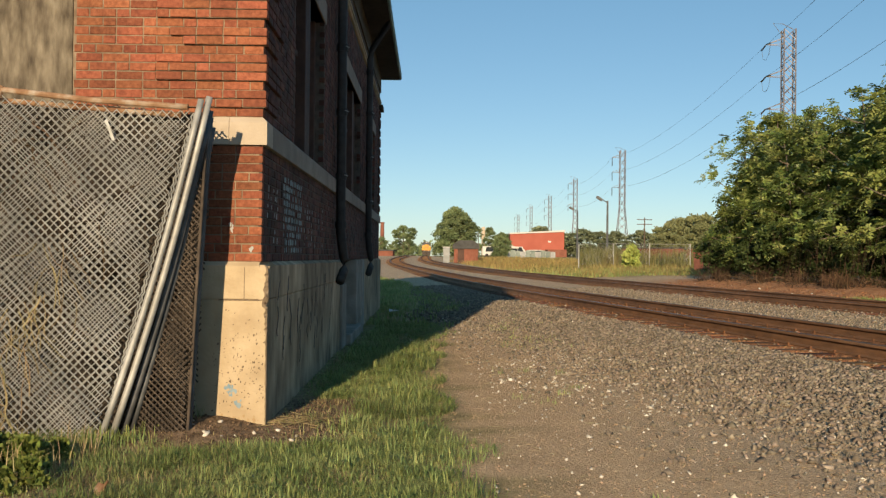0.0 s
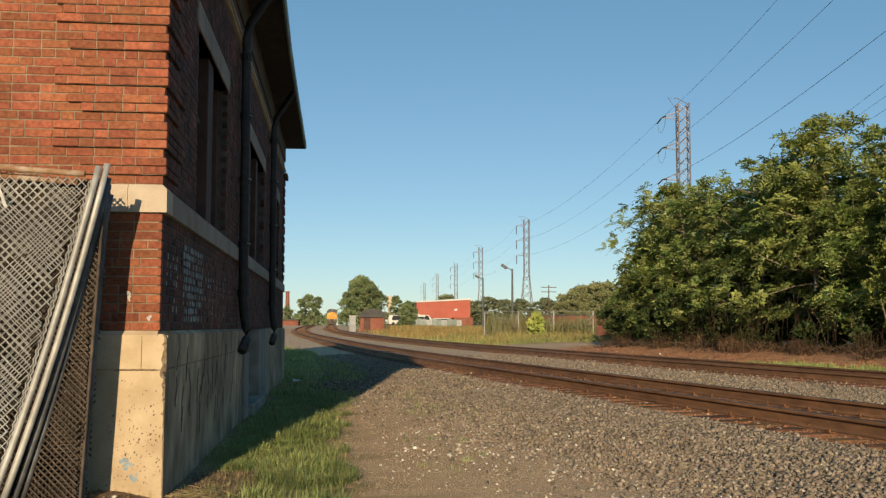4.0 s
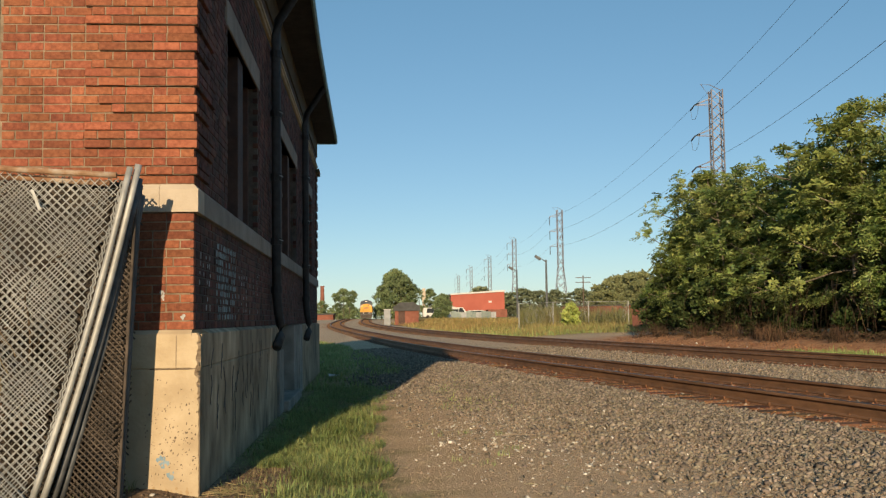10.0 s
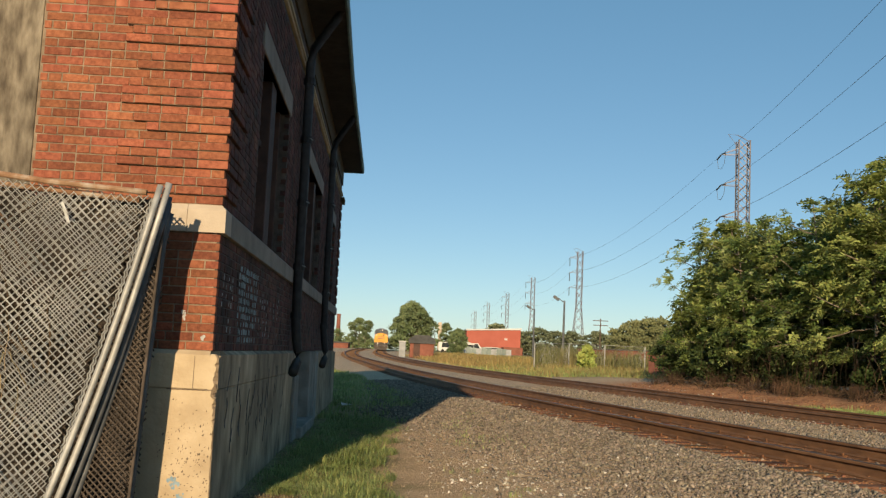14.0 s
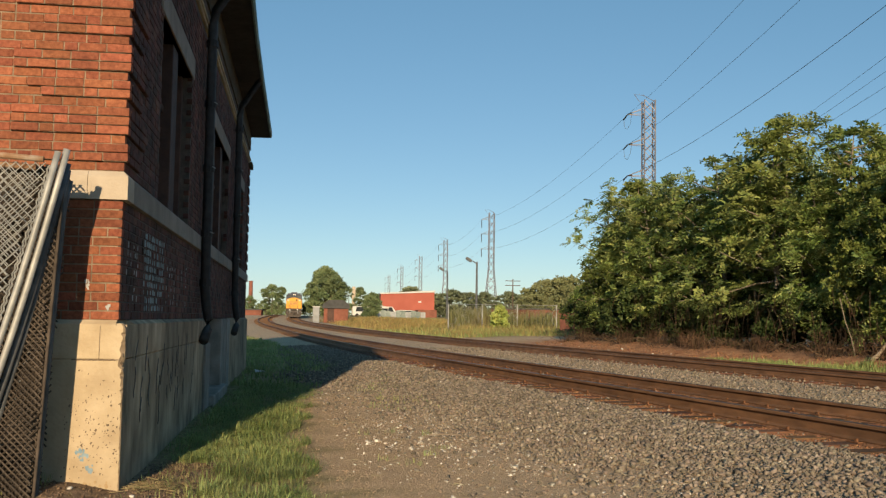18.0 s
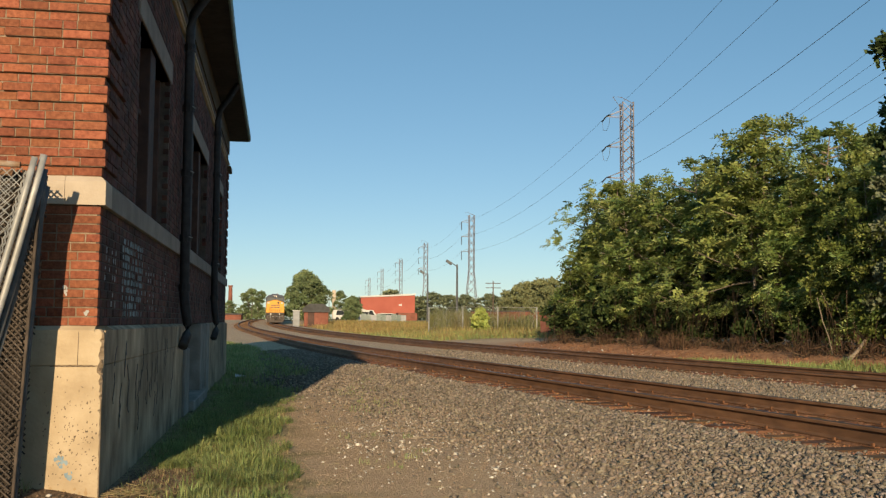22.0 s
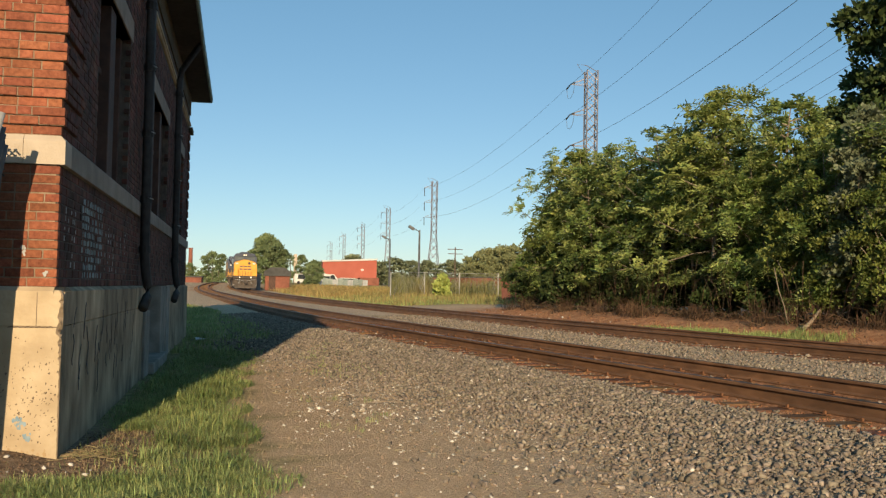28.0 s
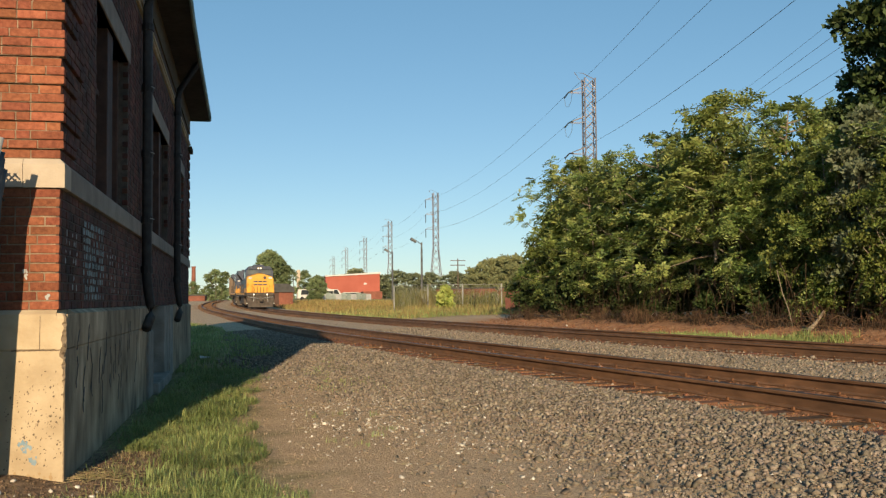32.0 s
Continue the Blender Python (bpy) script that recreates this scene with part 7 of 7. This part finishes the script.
# ---- paint, stains and chips on the walls ----
def make_wall_marks():
    g = random.Random(8)

    def plate(name, material, label, boxes, parent=building):
        for q in boxes:
            part(name, Shape().box(*q), material, parent, label)

    # painted strokes follow the brick faces, so the joints stay bare
    z0, H = PLINTH + 0.004, COURSE - 0.011
    pale, white = Shape(), Shape()
    for r in range(1, 11):
        z = z0 + r * COURSE
        for k in range(14):
            y = 1.15 + k * 0.092 + g.uniform(-0.03, 0.03)
            if g.random() < 0.8:
                pale.box(WALL_X + 0.003, WALL_X + 0.0055, y, y + g.uniform(0.025, 0.075), z + g.uniform(0, 0.01), z + H - g.uniform(0, 0.012))
        if 1 < r < 9:
            for y in (0.30, 0.44, 0.62, 0.78, 2.62, 2.80, 3.02, 3.22, 3.55, 3.9, 4.3):
                if g.random() < 0.62:
                    yy = y + g.uniform(-0.05, 0.05)
                    white.box(WALL_X + 0.003, WALL_X + 0.0055, yy, yy + g.uniform(0.012, 0.04), z + g.uniform(0, 0.02), z + H - g.uniform(0, 0.02))
    for sh, mn, lab in ((pale, "paleblue", "faded pale blue spray paint on bricks"), (white, "whitepaint", "white spray-painted strokes on bricks")):
        o = part("graffiti", sh, M[mn], building, lab)
        o["kind"] = "stuff"
    dark = Shape()
    for _ in range(30):
        y, z = g.uniform(0.5, 5.2), g.uniform(0.55, 1.12)
        pts = [(0.0055, y, z)]
        for _ in range(4):
            y, z = y + g.uniform(-0.06, 0.06), z - g.uniform(0.0, 0.11)
            pts.append((0.0055, y, z))
        for (xa, ya, za), (xb, yb, zb) in zip(pts, pts[1:]):
            w = 0.012
            dark.raw([(0.0045, ya - w, za), (0.0045, ya + w, za), (0.0045, yb + w, zb), (0.0045, yb - w, zb), (0.0065, ya - w, za), (0.0065, ya + w, za), (0.0065, yb + w, zb), (0.0065, yb - w, zb)],
                     [(4, 5, 6, 7), (0, 1, 5, 4), (2, 3, 7, 6), (1, 2, 6, 5), (0, 3, 7, 4)])
    o = part("graffiti", dark, M["darkpaint"], building, "dark spray-painted scrawls on the plinth")
    o["kind"] = "stuff"
    # chips in the sunlit plinth
    pits = Shape()
    for _ in range(170):
        x, z = -g.uniform(0.01, 0.40), 0.10 + abs(g.gauss(0.34, 0.2))
        if z > 0.9:
            continue
        w, h = 0.003 + 0.007 * g.random() ** 2, 0.003 + 0.010 * g.random() ** 2
        pits.raw([(x - w, -0.0015, z), (x, -0.0015, z - h), (x + w, -0.0015, z + h * 0.3), (x + w * 0.2, -0.0015, z + h)], [(0, 1, 2, 3)])
    for k in range(4):
        z, w = g.uniform(0.84, 1.02) if k < 5 else g.uniform(1.02, 1.2), g.uniform(0.006, 0.03)
        pits.raw([(-w, -0.0055, z), (-w * 0.4, -0.0055, z - g.uniform(0.008, 0.03)), (0.0, -0.0055, z - 0.004), (0.0, -0.0055, z + 0.012), (-w * 0.5, -0.0055, z + g.uniform(0.006, 0.03))], [(0, 1, 2, 3, 4)])
    for k in range(9):
        x = -0.36 + 0.037 * k
        pits.raw([(x, -0.0058, 0.948), (x + 0.036, -0.0058, 0.952), (x + 0.036, -0.0058, 0.957 + 0.004 * (k % 2)), (x, -0.0058, 0.955)], [(0, 1, 2, 3)])
    pits.raw([(-0.172, -0.0058, 0.96), (-0.167, -0.0058, 0.96), (-0.166, -0.0058, 1.20), (-0.170, -0.0058, 1.20)], [(0, 1, 2, 3)])
    o = part("chip", pits, M["pit"], building, "dark chips and cracks in the plinth paint")
    o["kind"] = "stuff"

    def blotch(cx, cz, rx, rz, n, mname, label, y=-0.0025):
        s = Shape()
        for _ in range(n):
            x, z, w = cx + g.gauss(0, rx), cz + g.gauss(0, rz), g.uniform(0.004, 0.016)
            s.raw([(x + w * math.cos(a) * g.uniform(0.5, 1), y - g.random() * 0.0006, z + 1.5 * w * math.sin(a) * g.uniform(0.5, 1)) for a in np.linspace(0, 5.4, 7)], [tuple(range(7))])
        o = part("stain", s, M[mname], building, label)
        o["kind"] = "stuff"

    blotch(-0.255, 0.27, 0.018, 0.03, 30, "bluepaint", "faded blue paint splash")
    blotch(-0.20, 0.17, 0.02, 0.015, 12, "bluepaint", "faded blue paint splash")
    blotch(-0.24, 0.05, 0.10, 0.018, 34, "rustpaint", "rusty damp stain at the ground")
    blotch(-0.275, 1.50, 0.006, 0.018, 9, "whitepaint", "white paint drip on brick", WALL_Y - 0.0045)
    blotch(-0.13, 1.33, 0.006, 0.012, 6, "whitepaint", "white paint drip on brick", WALL_Y - 0.0045)
    # litter and a pale stick on the ground
    p = Shape().raw([(0.05, 15.6, 0.03), (0.28, 15.7, 0.05), (0.25, 16.05, 0.03), (0.02, 15.95, 0.07), (0.05, 15.6, 0.024), (0.28, 15.7, 0.044), (0.25, 16.05, 0.024), (0.02, 15.95, 0.064)], [(0, 1, 2, 3), (4, 5, 6, 7), (0, 1, 5, 4), (1, 2, 6, 5), (2, 3, 7, 6), (3, 0, 4, 7)])
    tagged(new("litter", p.mesh("litter", M["white"])), "crumpled white paper lying in the shaded grass", "litter")
    st = Shape().tube([(2.62, 3.35, 0.03), (2.75, 3.42, 0.035), (2.98, 3.38, 0.03)], 0.009, 6, 0.005)
    tagged(new("stick", st.mesh("stick", M["palebark"])), "pale dry stick lying on the dirt path", "stick")
    straw = Shape()
    for _ in range(130):
        x, y, a, ln = 0.22 + g.gauss(0, 0.12), 0.15 + g.gauss(0, 0.12), g.uniform(0, 6.3), g.uniform(0.05, 0.16)
        if x < 0.03 and y > -0.03:
            continue
        straw.tube([(x, y, 0.012 + g.random() * 0.02), (x + ln * math.cos(a), y + ln * math.sin(a), 0.012 + g.random() * 0.03)], 0.0025, 3)
    for _ in range(260):
        x, y, a, ln = g.uniform(1.3, 4.4), g.uniform(-3.5, 5), g.uniform(0, 6.3), g.uniform(0.03, 0.12)
        z = float(ground_z(x, y))
        straw.tube([(x, y, z + 0.008), (x + ln * 0.5 * math.cos(a), y + ln * 0.5 * math.sin(a), z + 0.012), (x + ln * math.cos(a + 0.3), y + ln * math.sin(a + 0.3), z + 0.007)], 0.0018, 3)
    tagged(new("straw", straw.mesh("straw", M["drygrass"])), "dry straw heaped at the wall corner and strewn on the dirt", "straw", kind="stuff")


make_wall_marks()


# ---- bricks of the walls, last ----
def make_bricks():
    J = 0.0095
    H = COURSE - J
    cache = {}

    def brick(kind, length, seed):
        """One brick with slightly worn edges; kind: end or side wall."""
        key = (kind, round(length, 3), seed)
        if key not in cache:
            g = random.Random(seed * 7 + int(length * 1000))
            dx, dy = (length - J, 0.09) if kind == "end" else (0.09, length - J)
            s = Shape().box(0, dx, 0, dy, 0, H, 0.0035)
            s.v = [(x + g.uniform(-1, 1) * 0.0016, y + g.uniform(-1, 1) * 0.0014, z + g.uniform(-1, 1) * 0.0014) for x, y, z in s.v]
            cache[key] = s.mesh("brick", M["brick"] if kind == "end" else M["brick_shade_one"])
        return cache[key]

    g = random.Random(3)
    side, end = WALLS["side"], WALLS["end"]

    def proud(row):
        """How far the corner work of this course reaches, where it stands out."""
        k = row % 7
        return 0.61 if k in (1, 2) else (0.81 if k in (4, 5, 6) else 0.0)

    def course(row, reach):
        """Brick lengths from the corner: stretchers and headers by turns, shifted in every other course."""
        out, at, k = [], 0.0, 0
        first = (BRICK / 2, BRICK * 0.75, BRICK)[row % 3] if row % 2 else BRICK
        while at < reach:
            ln = first if k == 0 else (BRICK, BRICK / 2)[(k + row) % 2] if row % 3 else BRICK
            ln = min(ln, reach - at)
            if ln < 0.04:
                break
            out.append((at, ln))
            at, k = at + ln, k + 1
        return out

    n, rest_end, quoin = 0, Shape(), Shape()
    for z0, top, reach in ((PLINTH + 0.004, BAND0, 1.93), (BAND1 + 0.006, EAVE - 0.05, 1.435)):
        row = 0
        while z0 + row * COURSE + H < top + 0.006:
            z, out = z0 + row * COURSE, proud(row) if z0 > 2 else 0.0
            if out:
                edge = max(at + ln for at, ln in course(row, reach) if at + ln * 0.5 < out)
                quoin.box(WALL_X - edge + 0.006, WALL_X + 0.018, WALL_Y - 0.019, WALL_Y + 0.04, z - 0.002, z + H + 0.002)
            for at, ln in course(row, reach):
                d = 0.026 if out and at + ln * 0.5 < out else 0.0
                grow = d if at == 0 else 0.0
                x = WALL_X - at - ln
                if n < 340 and z < 4.3:
                    b = part("brick", brick("end", ln + grow + (0.0 if at else J / 2), n % 4), None, end)
                    b.matrix_world = pose(x + J / 2, WALL_Y - d + g.uniform(-0.0025, 0.0025), z + g.uniform(-0.001, 0.001), g.uniform(-0.3, 0.3), 0, g.uniform(-0.4, 0.4))
                    n += 1
                else:
                    rest_end.box(x + J / 2, x + ln + grow - J / 2, WALL_Y - d, WALL_Y + 0.05, z, z + H, 0.004)
            row += 1
    qm = part("quoin_mortar", quoin, M["mortar"], end)
    qm["kind"] = "stuff"
    if rest_end.v:
        o = part("brickwork", rest_end, M["brick_far"], end)
        o["kind"] = "stuff"
    n, rest = 0, Shape()
    for zone, z0, top in (("low", PLINTH + 0.004, BAND0), ("up", BAND1 + 0.006, 5.02)):
        r = 0
        while z0 + r * COURSE + H < top + 0.006:
            z = z0 + r * COURSE
            out = proud(r) if zone == "up" else 0.0
            for at, ln in course(r + 1, LENGTH - 0.05 - WALL_Y - 0.092):
                y = WALL_Y + 0.092 + at
                skip = zone == "up" and z < HEAD_Z and any(a - ln * 0.6 < y < b - ln * 0.4 for a, b in OPENINGS)
                skip |= zone == "up" and HEAD_Z - 0.03 < z < HEAD_Z + 0.245 and any(a - 0.13 - ln * 0.6 < y < b + 0.11 - ln * 0.4 for a, b in OPENINGS)
                if skip:
                    continue
                d = 0.026 if out and (at + ln * 0.5 < out - 0.09 or LENGTH - y < out + 0.1) else 0.0
                if zone == "low" and y < 4.6 and n < 300:
                    b = part("brick", brick("side", ln, n % 4), None, side)
                    b.matrix_world = pose(WALL_X - 0.09 + g.uniform(-0.003, 0.003), y + J / 2, z, 0, 0, g.uniform(-0.3, 0.3))
                    n += 1
                else:
                    rest.box(WALL_X - 0.06, WALL_X + d + g.uniform(-0.003, 0.003), y + J / 2, y + ln - J / 2, z, z + H, 0.004 if y < 7 else 0)
            r += 1
    ob = part("brickwork", rest, M["brick_shade"], side)
    ob["kind"] = "stuff"


make_bricks()
building.matrix_world = pose(0, 0, 0, 0, 0, TURN)


# ---- movement of the train along the far track ----
def front_y(t):
    """y of the first coupler at t seconds."""
    return 344.4 - 10.2 * t + 0.085 * t * t


def motions():
    for ob, back, ln in TRAIN:
        rows = []
        for k in range(33):
            y0 = front_y(k) + back
            a, b = y0 + ln * 0.2, y0 + ln * 0.8
            m = float((far_x(b) - far_x(a)) / (b - a))
            x = float(far_x(a)) - m * ln * 0.2
            za, zb = float(rise(a)), float(rise(b))
            rows.append((float(k), pose(x, y0, RAIL_TOP + 0.003 + za - (zb - za) / 3, math.degrees(math.atan((zb - za) / (b - a))), 0, -math.degrees(math.atan(m)))))
        walk(ob, rows)


motions()
